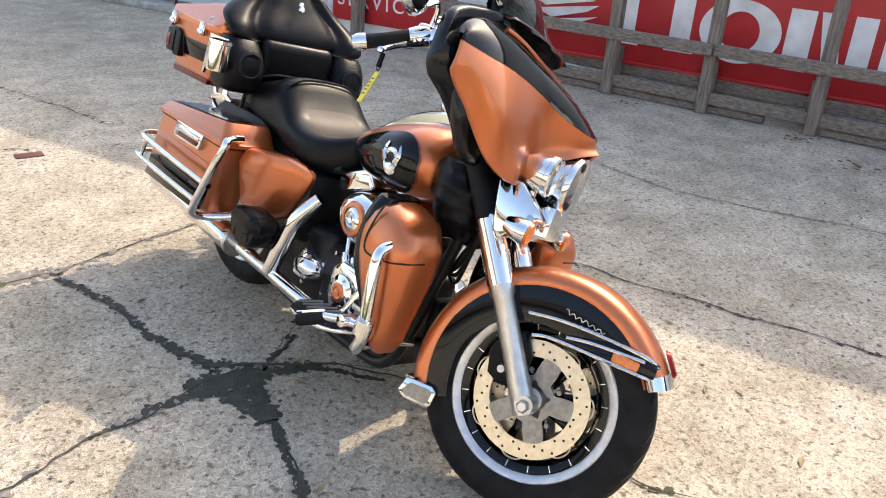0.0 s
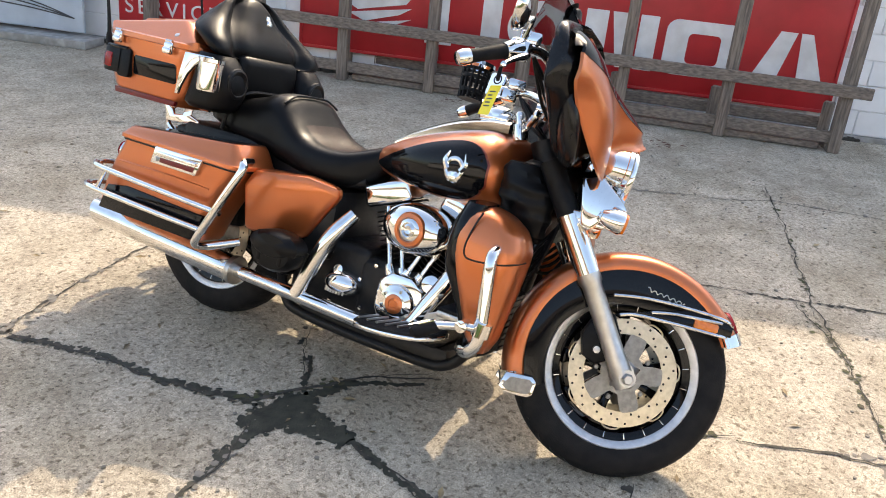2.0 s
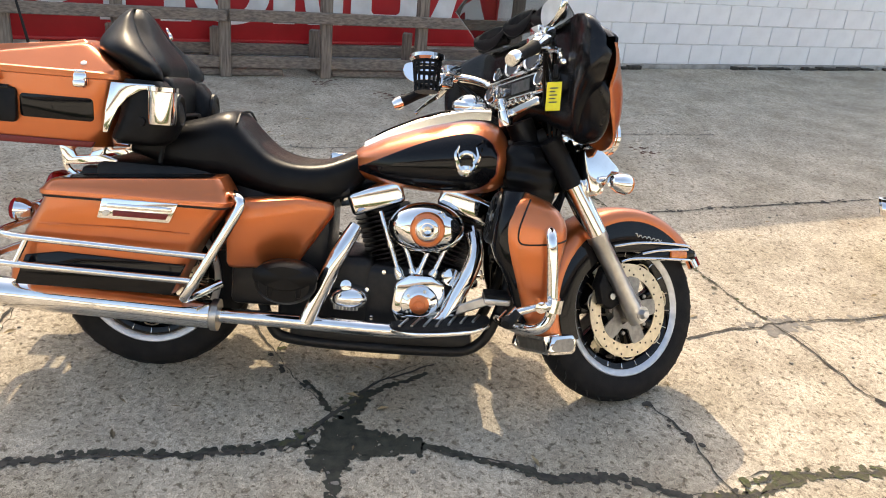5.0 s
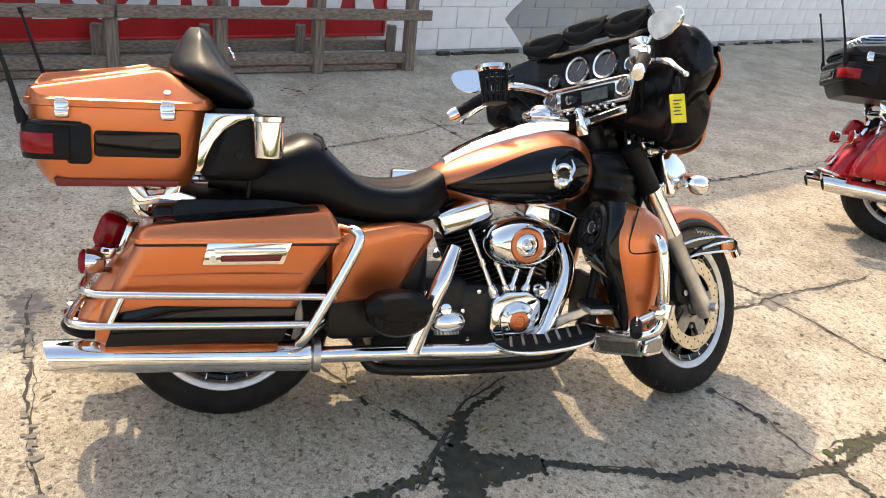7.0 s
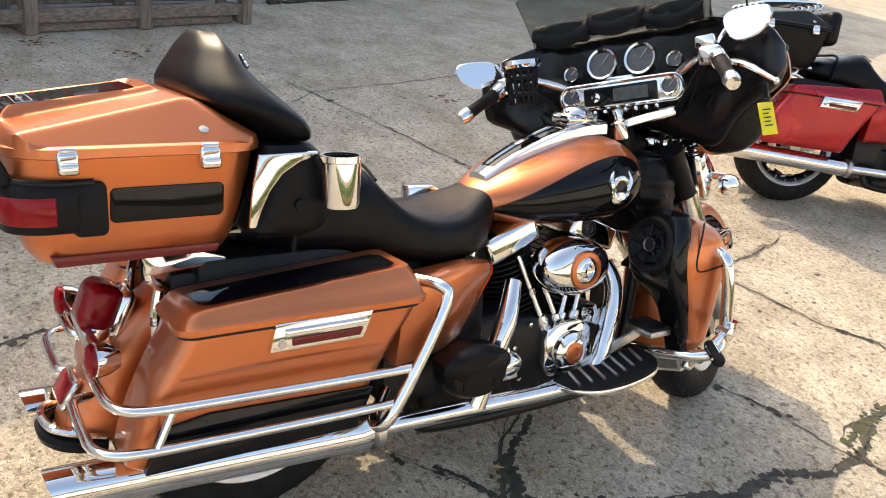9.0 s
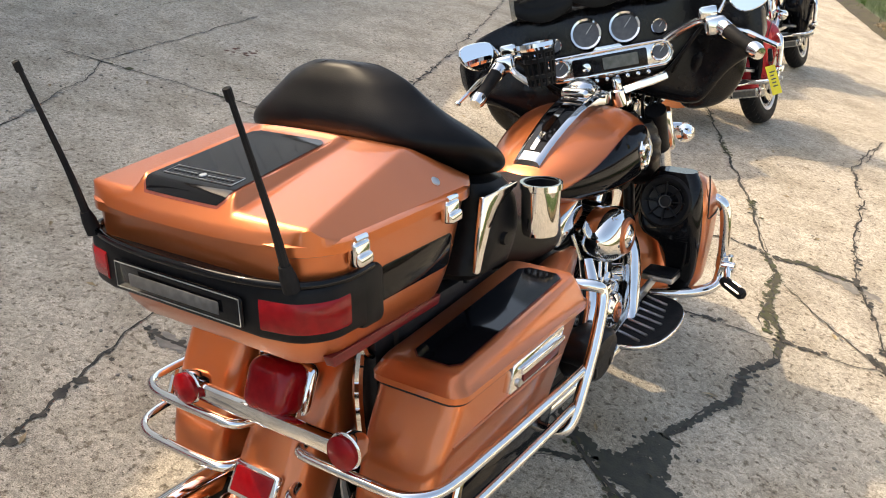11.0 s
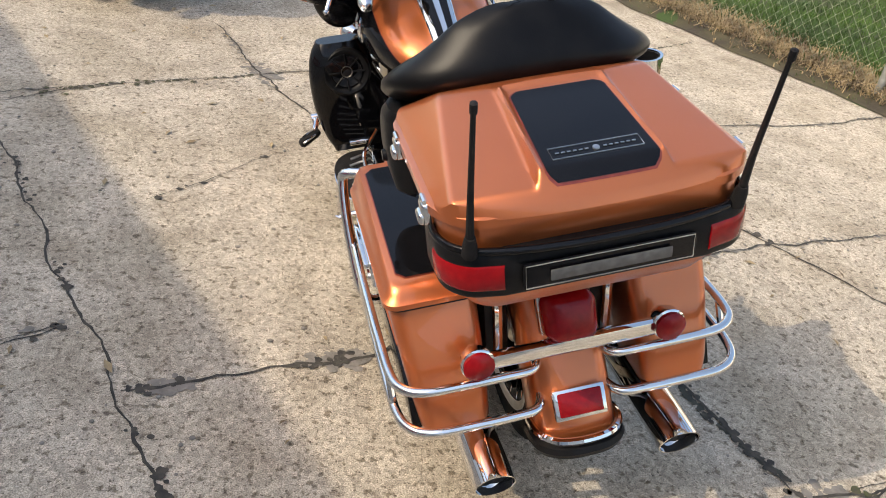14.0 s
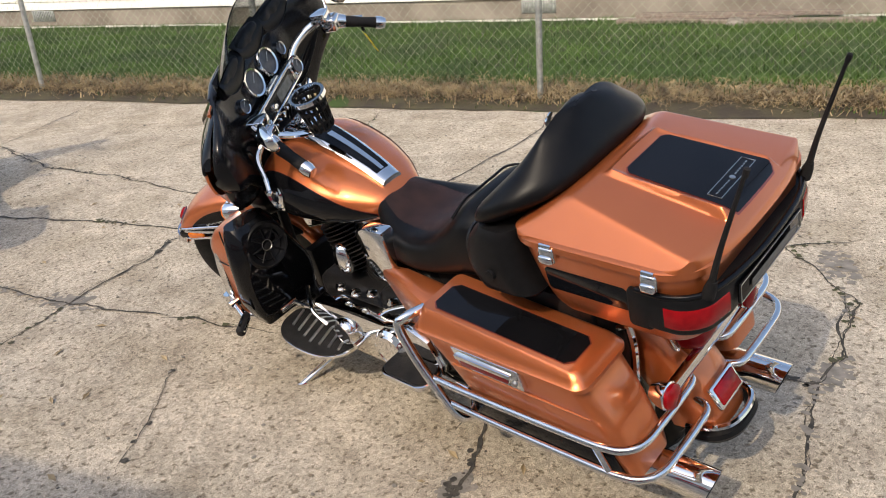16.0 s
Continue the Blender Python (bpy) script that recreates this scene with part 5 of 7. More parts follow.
def rear_end(bike, paint, full):
    path = [(0.16, 0.66), (0.02, 0.676), (-0.10, 0.655), (-0.20, 0.60), (-0.29, 0.515), (-0.36, 0.42), (-0.405, 0.335), (-0.415, 0.305)]
    line = curve([(x, 0, z) for x, z in path], 4)
    rings = []
    for i, p in enumerate(line):
        d = (line[min(i + 1, len(line) - 1)] - line[max(i - 1, 0)]).normalized()
        n = Vector((-d.z, 0, d.x))
        n = -n if n.dot(Vector((-0.4, 0, 0.6))) < 0 else n
        out = [(-0.13, -0.084), (-0.10, -0.086), (-0.03, -0.084), (-0.010, -0.072), (0.0, -0.045), (0.003, 0)]
        out = out + [(a, -y) for a, y in out[-2::-1]]
        rings.append([p + n * a + Vector((0, y, 0)) for a, y in out] + [p + n * (a - 0.006) + Vector((0, y * 0.94, 0)) for a, y in out[::-1]])
    fender = part("rear_fender", skin(rings), paint, bike, "rear fender between the saddlebags")
    part("fender_trim", tube([(-0.33, -0.092, 0.30), (-0.39, -0.09, 0.318), (-0.432, -0.06, 0.325), (-0.445, 0, 0.328), (-0.432, 0.06, 0.325), (-0.39, 0.09, 0.318), (-0.33, 0.092, 0.30)], 0.009, 8), CHROME, fender)
    part("fender_edge", tube([(-0.33, -0.088, 0.275), (-0.40, -0.084, 0.29), (-0.435, -0.05, 0.298), (-0.442, 0, 0.30), (-0.435, 0.05, 0.298), (-0.40, 0.084, 0.29), (-0.33, 0.088, 0.275)], 0.017, 8), PLASTIC, fender)
    fl = rbox(-0.008, 0.008, -0.058, 0.058, -0.032, 0.036, 0.006)
    mtx = Matrix.Translation((-0.392, 0, 0.384)) @ Matrix.Rotation(radians(31), 4, "Y")
    frame_ob = part("fender_lamp", fl, CHROME, fender, "chrome-framed red fender lamp", mtx)
    part("fender_lens", rbox(-0.013, 0.0, -0.048, 0.048, -0.023, 0.028, 0.004), RED_LENS, frame_ob, m=mtx)
    tl = rbox(-0.050, 0.03, -0.056, 0.056, -0.052, 0.055, 0.030, 6)
    mtx = Matrix.Translation((-0.308, 0, 0.560)) @ Matrix.Rotation(radians(22), 4, "Y")
    tail = part("tail_lamp", tl, RED_LENS, fender, "large red tail lamp", mtx)
    part("tail_lamp_base", rbox(0.018, 0.055, -0.056, 0.056, -0.054, 0.054, 0.017, 3), CHROME, tail, m=mtx)
    sb = part("signal_bar", joined(rbox(-0.362, -0.338, -0.185, 0.185, 0.496, 0.532, 0.007, 2), rbox(-0.356, -0.30, -0.05, 0.05, 0.490, 0.530, 0.008)), CHROME, fender, "chrome turn signal bar")
    for s in (-1, 1):
        part("turn_signal", lathe([(0.0, -0.035), (0.019, -0.030), (0.032, -0.008), (0.036, 0.014), (0.031, 0.018), (0, 0.018)], (-0.345, s * 0.205, 0.518), (-1, 0, 0.05), 24), CHROME, sb)
        part("signal_lens", lathe([(0.032, 0.016), (0.033, 0.026), (0.026, 0.032), (0.0, 0.035), (0, 0.016)], (-0.345, s * 0.205, 0.518), (-1, 0, 0.05), 24), RED_LENS, sb)
    # added dark box: stands in for the shade under the trunk, between the bags
    part("luggage_support", rbox(-0.15, 0.22, -0.17, 0.17, 0.50, 0.688, 0.03), ENGINE, bike, "added black box standing in for shade between the bags")
    for s in (-1, 1):
        part("fender_strut", rbox(-0.20, 0.16, s * 0.122 - 0.030, s * 0.122 + 0.030, 0.36, 0.66, 0.02), ENGINE, bike, "black strut beside the rear fender")
        part("strut_tube", tube([(-0.21, s * 0.125, 0.64), (-0.225, s * 0.125, 0.55), (-0.215, s * 0.125, 0.40)], 0.011, 8), CHROME, bike)
        br = tube([(-0.20, s * 0.14, 0.62), (-0.235, s * 0.15, 0.65), (-0.235, s * 0.15, 0.69), (-0.19, s * 0.15, 0.732), (-0.05, s * 0.15, 0.736)], 0.010, 8)
        plate = slab([(-0.245, 0.66), (-0.09, 0.672), (-0.08, 0.685), (-0.125, 0.70), (-0.115, 0.735), (-0.15, 0.735), (-0.165, 0.695), (-0.205, 0.69), (-0.225, 0.735), (-0.265, 0.738), (-0.25, 0.69)], s * 0.150, s * 0.160, 0.004)
        part("trunk_bracket", joined(br, plate), CHROME, bike, "chrome trunk bracket")
    return fender


def side_cover(bike, s, paint):
    bm = slab([(0.275, 0.392), (0.44, 0.398), (0.490, 0.425), (0.585, 0.575), (0.590, 0.610), (0.48, 0.626), (0.30, 0.608), (0.272, 0.55)], -0.17, -0.290, 0.022)
    for v in bm.verts:
        if v.co.y < -0.2:
            v.co.y += 0.090 * max(0, (v.co.x - 0.28) / 0.30) ** 1.2 + 0.035 * max(0, (0.50 - v.co.z) / 0.10)
    part("side_cover", sided(bm, s), paint, bike, "painted side cover below the seat")


def trunk(bike, paint, full):
    body = [(0.724, -0.440, -0.098, 0.240, 0.055), (0.732, -0.454, -0.09, 0.251, 0.06), (0.79, -0.474, -0.070, 0.267, 0.065), (0.86, -0.482, -0.054, 0.278, 0.068), (0.936, -0.484, -0.040, 0.286, 0.07)]
    rings = []
    for i in range(9):
        z = 0.724 + 0.212 * i / 8
        x0, x1, hw, r = spline(body, z)
        rings.append([(x, y, z) for x, y in round_rect(x0, x1, -hw, hw, r, 6)])
    tk = part("top_trunk", skin(rings), paint, bike, "hard luggage trunk with black inlays and red lamps")

    def soft_min(p, q, k=0.007):
        h = max(0.0, min(1.0, 0.5 + 0.5 * (q - p) / k))
        return q + (p - q) * h - k * h * (1 - h)

    def lid_z(x, y=0.0):
        y = abs(y)
        crown = 0.968 + 0.195 * (x + 0.478) + 0.007 * (1 - (y / 0.25) ** 2) - 0.008 * (y / 0.2) ** 2 * max(0.0, x + 0.478) / 0.33
        if full:
            w = 0.124 - 0.035 * (x + 0.48)
            rim = min(1.0, max(0.0, (w - y) / 0.012)) * min(1.0, max(0.0, (-0.196 - x) / 0.014))
            d_edge = min(w - y, -0.192 - x)
            crown += (0.006 + 0.010 * min(1.0, max(0.0, (-0.25 - x) / 0.20))) * rim * rim * (3 - 2 * rim) + 0.006 * math.exp(-((d_edge - 0.012) / 0.008) ** 2)
        h = soft_min(crown, 0.944 + (0.286 - y) * 1.05, 0.005)
        h = soft_min(h, 0.946 + (x + 0.492) * 1.4)
        h = soft_min(h, 1.020 - (x + 0.150) * 0.62, 0.02)
        return max(h, 0.940)
    lid = [(0.922, -0.488, -0.034, 0.290, 0.078), (0.925, -0.494, -0.028, 0.297, 0.082), (0.941, -0.494, -0.028, 0.297, 0.082), (0.945, -0.487, -0.034, 0.290, 0.078)]
    lip = skin([[(x, y, z) for x, y in round_rect(x0, x1, -hw, hw, r, 6)] for z, x0, x1, hw, r in lid])
    rows = []
    for i in range(101):
        u = -1 + i / 50
        row = []
        for k in range(145):
            v = -1 + k / 72
            pull = 1 - 0.085 * (u * u * v * v) ** 3.5
            x, y = -0.261 + 0.231 * u * pull, 0.294 * v * pull
            row.append((x, y, lid_z(x, y) if max(abs(u), abs(v)) < 1 else 0.938))
        rows.append(row)
    lid_ob = part("trunk_lid", joined(lip, skin(rows, False)), paint, tk, "sculpted lid with black inlay")
    if full:
        for grow, mat, up in ((0.0025, PINLINE, 0.0012), (0.0, BLACK, 0.0026)):
            rows = []
            for i in range(33):
                x = -0.470 - grow + (0.238 + 2 * grow) * i / 32
                w = (0.102 - 0.045 * (x + 0.47) + grow) - 0.016 * max(0.0, 1 - min(x + 0.470 + grow, -0.232 + grow - x) / 0.016) ** 2
                rows.append([(x, w * (-1 + k / 8), lid_z(x, 0.0) + up) for k in range(17)])
            part("lid_inlay" if mat is BLACK else "pinstripe", skin(rows, False), mat, lid_ob, "gloss black lid inlay" if mat is BLACK else "")
        z = lid_z(-0.422) + 0.0034
        fr = [tube([(-0.436, -0.082, lid_z(-0.436) + 0.0036), (-0.436, 0.082, lid_z(-0.436) + 0.0036), (-0.408, 0.082, lid_z(-0.408) + 0.0036), (-0.408, -0.082, lid_z(-0.408) + 0.0036), (-0.436, -0.082, lid_z(-0.436) + 0.0036)], 0.0011, 4, False)]
        fr += [rbox(-0.4235, -0.4205, y, y + 0.0065, z, z + 0.0012, 0) for y in [-0.072 + 0.0105 * k for k in range(6)] + [0.014 + 0.0105 * k for k in range(6)]]
        fr.append(lathe([(0, 0.002), (0.006, 0.0015), (0.0065, 0), (0, 0)], (-0.422, 0, z), (-0.15, 0, 1), 16))
        part("lid_plate", joined(*fr), STEEL, lid_ob, "thin silver name plate with tiny marks")
        for s in (-1, 1):
            pan = slab(round_rect(-0.330, -0.116, 0.800, 0.867, 0.012), -0.264, -0.2775, 0.002)
            for v in pan.verts:
                v.co.y += (0.846 - v.co.z) * 0.15
            part("side_inlay", sided(pan, s), BLACK, tk, "gloss black side inlay")
            strip = slab([(-0.425, 0.722), (-0.128, 0.724), (-0.120, 0.741), (-0.432, 0.742)], -0.238, -0.2560, 0.002)
            if s < 0:
                part("red_strip", sided(strip, s), RED_STRIP, tk, "dark red reflector strip")
    ring = round_rect(-0.496, -0.345, -0.286, 0.286, 0.055, 8)

    def band(z0, z1, o, keep):
        arc = ring[9:18] + [(-0.496, 0.186), (-0.496, -0.186)] + ring[18:27]
        pts = [p for p in [(-0.388, 0.286), (-0.40, 0.286), (-0.425, 0.286)] + arc + [(-0.425, -0.286), (-0.40, -0.286), (-0.388, -0.286)] if keep(p)]
        rings = []
        for x, y in pts:
            d = Vector((x + 0.36, y * 0.35, 0)).normalized()
            rings.append([(x + d.x * q, y + d.y * q, z) for q, z in ((o, z0), (o + 0.004, z0 + 0.006), (o + 0.004, z1 - 0.006), (o, z1), (-0.05, z1), (-0.05, z0))])
        return skin(rings)
    bumper = part("lamp_band", band(0.792, 0.878, 0.004, lambda p: True), PLASTIC, tk, "black plastic band round the trunk's rear")
    part("trunk_rail", tube([(-0.36, -0.284, 0.880), (-0.43, -0.287, 0.881), (-0.480, -0.264, 0.882), (-0.498, -0.20, 0.882), (-0.502, 0, 0.882), (-0.498, 0.20, 0.882), (-0.480, 0.264, 0.882), (-0.43, 0.287, 0.881), (-0.36, 0.284, 0.880)], 0.0075, 10), BLACK, bumper)
    for s in (-1, 1):
        part("corner_lamp", band(0.806, 0.858, 0.0075, lambda p: p[1] * s > 0.18 and p[0] < -0.415), RED_LENS, bumper, "red wrap-around lamp")
        part("side_band", sided(slab(round_rect(-0.40, -0.336, 0.782, 0.882, 0.014), -0.262, -0.2905, 0.006), s), PLASTIC, bumper)
    plate = part("name_plate", slab(round_rect(-0.160, 0.160, 0.803, 0.856, 0.008), -0.502, -0.5075, 0.002, "yz"), BLACK, bumper, "black plate with a dim silver bar")
    part("silver_bar", rbox(-0.5095, -0.5065, -0.112, 0.112, 0.818, 0.840, 0.002), DIM, plate)
    part("plate_frame", tube([(-0.508, y, z) for y, z in ((-0.155, 0.807), (0.155, 0.807), (0.155, 0.852), (-0.155, 0.852), (-0.155, 0.807))], 0.0011, 4, False), SILVER, plate)
    for s in (-1, 1):
        an = joined(tube([(-0.497, s * 0.245, 0.888), (-0.520, s * 0.245, 0.985), (-0.548, s * 0.245, 1.08), (-0.578, s * 0.245, 1.178)], [0.0085, 0.0062, 0.005, 0.0042], 8), lathe([(0, -0.014), (0.014, -0.014), (0.013, 0.01), (0.009, 0.03), (0, 0.03)], (-0.497, s * 0.245, 0.892), (-0.3, 0, 1), 14), lathe([(0, -0.006), (0.0062, -0.005), (0.0062, 0.012), (0, 0.014)], (-0.577, s * 0.245, 1.172), (-0.3, 0, 1), 8))
        part("antenna", an, RUBBER, tk, "black whip antenna")
        for x in (-0.146, -0.405):
            la = joined(rbox(x - 0.020, x + 0.020, -0.306, -0.284, 0.896, 0.938, 0.008, 3), rbox(x - 0.019, x + 0.019, -0.313, -0.296, 0.897, 0.920, 0.008, 3), tube([(x - 0.015, -0.298, 0.940), (x + 0.015, -0.298, 0.940)], 0.0055, 8, False))
            part("trunk_latch", sided(la, s), CHROME, tk, "chrome trunk latch")
        if s < 0:
            part("trunk_lock", sided(lathe([(0, 0.007), (0.009, 0.006), (0.011, 0.0), (0, 0)], (-0.148, -0.262, 0.962), (0, -1, 1.2), 16), s), STEEL, tk)
    # the rear face bows outwards a little
    for ob in [tk] + list(tk.children_recursive):
        if ob.name.startswith("antenna"):
            for v in ob.data.vertices:
                v.co.x += 0.004
        else:
            for v in ob.data.vertices:
                k = max(0.0, min(1.0, (-0.25 - v.co.x) / 0.24))
                v.co.x += (-0.016 + 0.036 * min(1.0, abs(v.co.y) / 0.29) ** 2.5) * k
    if full:
        tk.scale = (1, 0.965, 1)
    return tk


def backrest(bike, tk):
    rings = []
    # height, half width, wing front, middle front, back
    prof = [(0.930, 0.262, 0.098, 0.030, -0.030), (0.950, 0.290, 0.108, 0.040, -0.050), (0.985, 0.298, 0.098, 0.036, -0.095), (1.015, 0.290, 0.066, 0.022, -0.140), (1.045, 0.262, 0.030, 0.004, -0.152), (1.075, 0.222, -0.005, -0.014, -0.146), (1.105, 0.185, -0.030, -0.030, -0.132), (1.135, 0.150, -0.050, -0.046, -0.118), (1.155, 0.112, -0.064, -0.060, -0.106), (1.170, 0.065, -0.076, -0.074, -0.096)]
    for i in range(21):
        z = 0.930 + 0.240 * i / 20
        hw, wing, mid, rear = spline(prof, z)
        front, back = [], []
        for j in range(21):
            u = -1 + j / 10
            xf = mid + (wing - mid) * abs(u) ** 2.2 + 0.014 * math.exp(-(u / 0.45) ** 2) - 0.036 * math.exp(-((abs(u) - 0.60) / 0.10) ** 2)
            xb = rear + 0.035 * abs(u) ** 3
            e = abs(u) ** 6
            front.append((xf + (xb - xf) * 0.36 * e, u * hw, 0.93 + (z - 0.93) * 0.90))
            back.append((xb + (xf - xb) * 0.36 * e, u * hw, 0.93 + (z - 0.93) * 0.90))
        rings.append(front + back[::-1])
    bm = skin(rings)
    pad = part("backrest", bm, LEATHER, tk, "black leather wrap-around backrest", angle=75)
    mod = pad.modifiers.new("soft", "SUBSURF")
    mod.levels = mod.render_levels = 1
    part("backrest_stud", joined(lathe([(0, 0.008), (0.010, 0.006), (0.013, 0), (0, 0)], (0.02, 0, 1.07), (1, 0, 0.4), 16), lathe([(0, 0.006), (0.009, 0.004), (0.011, 0), (0, 0)], (0.012, 0, 1.086), (1, 0, 0.4), 14)), CHROME, pad)
    lum = joined(rbox(-0.05, 0.075, -0.16, 0.16, 0.795, 0.95, 0.035, 4))
    part("lumbar_pad", lum, LEATHER, tk, "black leather lower back pad")
    for s in (-1, 1):
        pod = [(0.745, -0.06, 0.075, -0.165, -0.275, 0.04), (0.76, -0.07, 0.10, -0.155, -0.295, 0.05), (0.82, -0.05, 0.125, -0.15, -0.302, 0.055), (0.88, -0.04, 0.115, -0.155, -0.302, 0.055), (0.92, -0.04, 0.085, -0.165, -0.298, 0.05), (0.932, -0.035, 0.07, -0.175, -0.288, 0.04)]
        rings = []
        for i in range(13):
            z = 0.745 + 0.187 * i / 12
            x0, x1, y1, y0, r = spline(pod, z)
            rings.append([(x, y, z) for x, y in round_rect(x0, x1, y0, y1, r, 5)])
        pd = part("speaker_pod", sided(skin(rings), s), PLASTIC, tk, "black rear speaker pod")
        part("pod_speaker", sided(lathe([(0.0, 0.004), (0.03, 0.004), (0.042, 0.012), (0.050, 0.008), (0.052, 0), (0, 0)], (0.112, -0.225, 0.85), (1, 0, 0.05), 28), s), ENGINE, pd)
        part("pod_knob", sided(lathe([(0.0, 0.012), (0.012, 0.011), (0.014, 0), (0, 0)], (0.03, -0.300, 0.815), (0, -1, 0), 18), s), PLASTIC, pd)
        if s < 0:
            part("pod_bezel", sided(slab([(-0.056, 0.920), (0.066, 0.922), (0.067, 0.912), (0.028, 0.902), (-0.008, 0.880), (-0.034, 0.848), (-0.052, 0.812), (-0.064, 0.776), (-0.078, 0.776), (-0.070, 0.85)], -0.298, -0.310, 0.003), s), CHROME, pd, "chrome corner bezel")
        if s < 0:
            cup = lathe([(0.0, 0.0), (0.036, 0.0), (0.038, 0.008), (0.040, 0.09), (0.043, 0.092), (0.043, 0.104), (0.036, 0.104), (0.036, 0.01), (0, 0.01)], (0.100, -0.345, 0.814), (0, 0, 1), 36)
            cp = part("cup_holder", cup, CHROME, tk, "polished steel cup holder")
            part("cup_lining", lathe([(0.0, 0.012), (0.0355, 0.012), (0.0355, 0.10), (0.034, 0.10), (0.033, 0.014), (0, 0.014)], (0.100, -0.345, 0.814), (0, 0, 1), 28), PLASTIC, cp)


def motorcycle(m, label, paint, trunk_paint, full, group=""):
    bike = thing("motorcycle", m, label, "motorcycle", group)
    wheel("rear_wheel", bike, (0.0, 0, 0.312), 0.316, 0.140, None, 9, (-1,), "rear cast wheel with black tyre")
    wheel("front_wheel", bike, AXLE, 0.314, 0.128, STEER, 9, (-1, 1), "front cast wheel with drilled discs")
    fender_front(bike, paint, STEER)
    fairing(bike, paint if full else BLACK, STEER)
    front_end(bike, STEER, full)
    fuel_tank(bike, paint)
    seat(bike, LEATHER, BROWNED if full else LEATHER)
    engine(bike)
    rear_end(bike, paint, full)
    for s in (-1, 1):
        saddlebag(bike, s, paint, full)
        if full:
            bag_rails(bike, s)
        exhaust(bike, s)
        side_cover(bike, s, paint)
        leg_guard(bike, s, paint, full)
        footboard(bike, s)
    tk = trunk(bike, trunk_paint, full)
    if full:
        backrest(bike, tk)
    else:
        part("trunk_pad", rbox(-0.06, 0.02, -0.25, 0.25, 0.86, 1.04, 0.035, 3), LEATHER, tk)
        rack = [tube([(-0.42, y, 1.0), (-0.40, y, 1.035), (-0.10, y, 1.075), (-0.08, y, 1.04)], 0.008, 8) for y in (-0.15, -0.075, 0, 0.075, 0.15)]
        part("luggage_rack", joined(*rack, tube([(-0.40, -0.16, 1.035), (-0.40, 0.16, 1.035)], 0.008, 8, False), tube([(-0.10, -0.16, 1.075), (-0.10, 0.16, 1.075)], 0.008, 8, False)), CHROME, tk, "chrome luggage rack")
    stand = joined(tube([(0.93, 0.10, 0.17), (0.965, 0.22, 0.130), (1.0, 0.37, 0.092)], [0.016, 0.014, 0.012], 10), tube([(0.99, 0.36, 0.094), (1.025, 0.405, 0.084), (1.080, 0.43, 0.092)], [0.010, 0.017, 0.014], 8))
    part("side_stand", stand, CHROME, bike, "chrome side stand")
    part("brake_pedal", joined(bar((0.90, -0.20, 0.27), (1.09, -0.235, 0.36), 0.014, 0.03), rbox(1.06, 1.14, -0.30, -0.20, 0.355, 0.375, 0.006)), STEEL, bike, "brake pedal with rubber pad")
    part("pedal_pad", rbox(1.062, 1.138, -0.298, -0.202, 0.374, 0.384, 0.004), RUBBER, bike)
    part("shift_lever", joined(tube([(0.88, 0.20, 0.30), (1.10, 0.23, 0.33)], 0.007, 8, False), tube([(0.88, 0.20, 0.30), (0.70, 0.25, 0.33)], 0.007, 8, False), tube([(1.10, 0.22, 0.33), (1.10, 0.29, 0.33)], 0.012, 10, False), tube([(0.70, 0.24, 0.33), (0.70, 0.30, 0.33)], 0.011, 10, False)), CHROME, bike, "chrome heel-toe shifter")
    return bike


FWD = Vector((0.0705, -0.9975, 0)).normalized()


def leaning(rear, forward, lean=14.4):
    x = Vector((forward[0], forward[1], 0)).normalized()
    y = Vector((-x.y, x.x, 0))
    m = Matrix((x, y, (0, 0, 1))).transposed().to_4x4()
    return Matrix.Translation(rear) @ m @ Matrix.Rotation(radians(-lean), 4, "X")


HERO = motorcycle(leaning((1.369, 2.889, -0.008), FWD, 13.5), "copper and black touring motorcycle leaning on its side stand", COPPER, COPPER, True)
pouch = joined(lathe([(0, 0), (0.066, 0.0), (0.084, 0.02), (0.087, 0.05), (0.084, 0.075), (0.070, 0.092), (0, 0.096)], (0.465, -0.243, 0.376), (0, -1, 0), 32, (1.06, 0.74)), lathe([(0, 0.0), (0.060, 0.0), (0.088, 0.02), (0.091, 0.08), (0.066, 0.098), (0, 0.099)], (0.465, -0.243, 0.398), (0, -1, 0), 32, (1.05, 0.52)))
pouch = part("tool_pouch", pouch, LEATHER, HERO, "black fabric pouch on the passenger peg")
for x in (0.415, 0.50):
    part("pouch_strap", rbox(x, x + 0.016, -0.339, -0.322, 0.340, 0.395, 0.004), LEATHER, pouch)
staves = []
basket = [lathe([(0.038, 0.0), (0.036, 0.004), (0.0, 0.004), (0, 0)], (0.924, 0.192, 0.993), (0, 0, 1), 28)]
for k in range(14):
    a = 2 * math.pi * k / 14
    d = Vector((math.cos(a), math.sin(a), 0))
    c = Vector((0.924, 0.192, 0.993))
    staves.append(tube([c + d * 0.036, c + d * 0.040 + Vector((0, 0, 0.05)), c + d * 0.046 + Vector((0, 0, 0.112))], 0.0045, 5))
for z, r in ((0.02, 0.038), (0.065, 0.042), (0.09, 0.0445)):
    basket.append(lathe([(r, 0), (r + 0.003, 0.002), (r + 0.003, 0.012), (r, 0.014), (r - 0.003, 0.007), (r, 0)], (0.924, 0.192, 0.993 + z), (0, 0, 1), 28))
basket_ob = part("basket_cup_holder", joined(*basket), PLASTIC, HERO, "black slotted cup holder on the handlebar", STEER)
for one in staves:
    part("slat", one, PLASTIC, basket_ob, m=STEER)
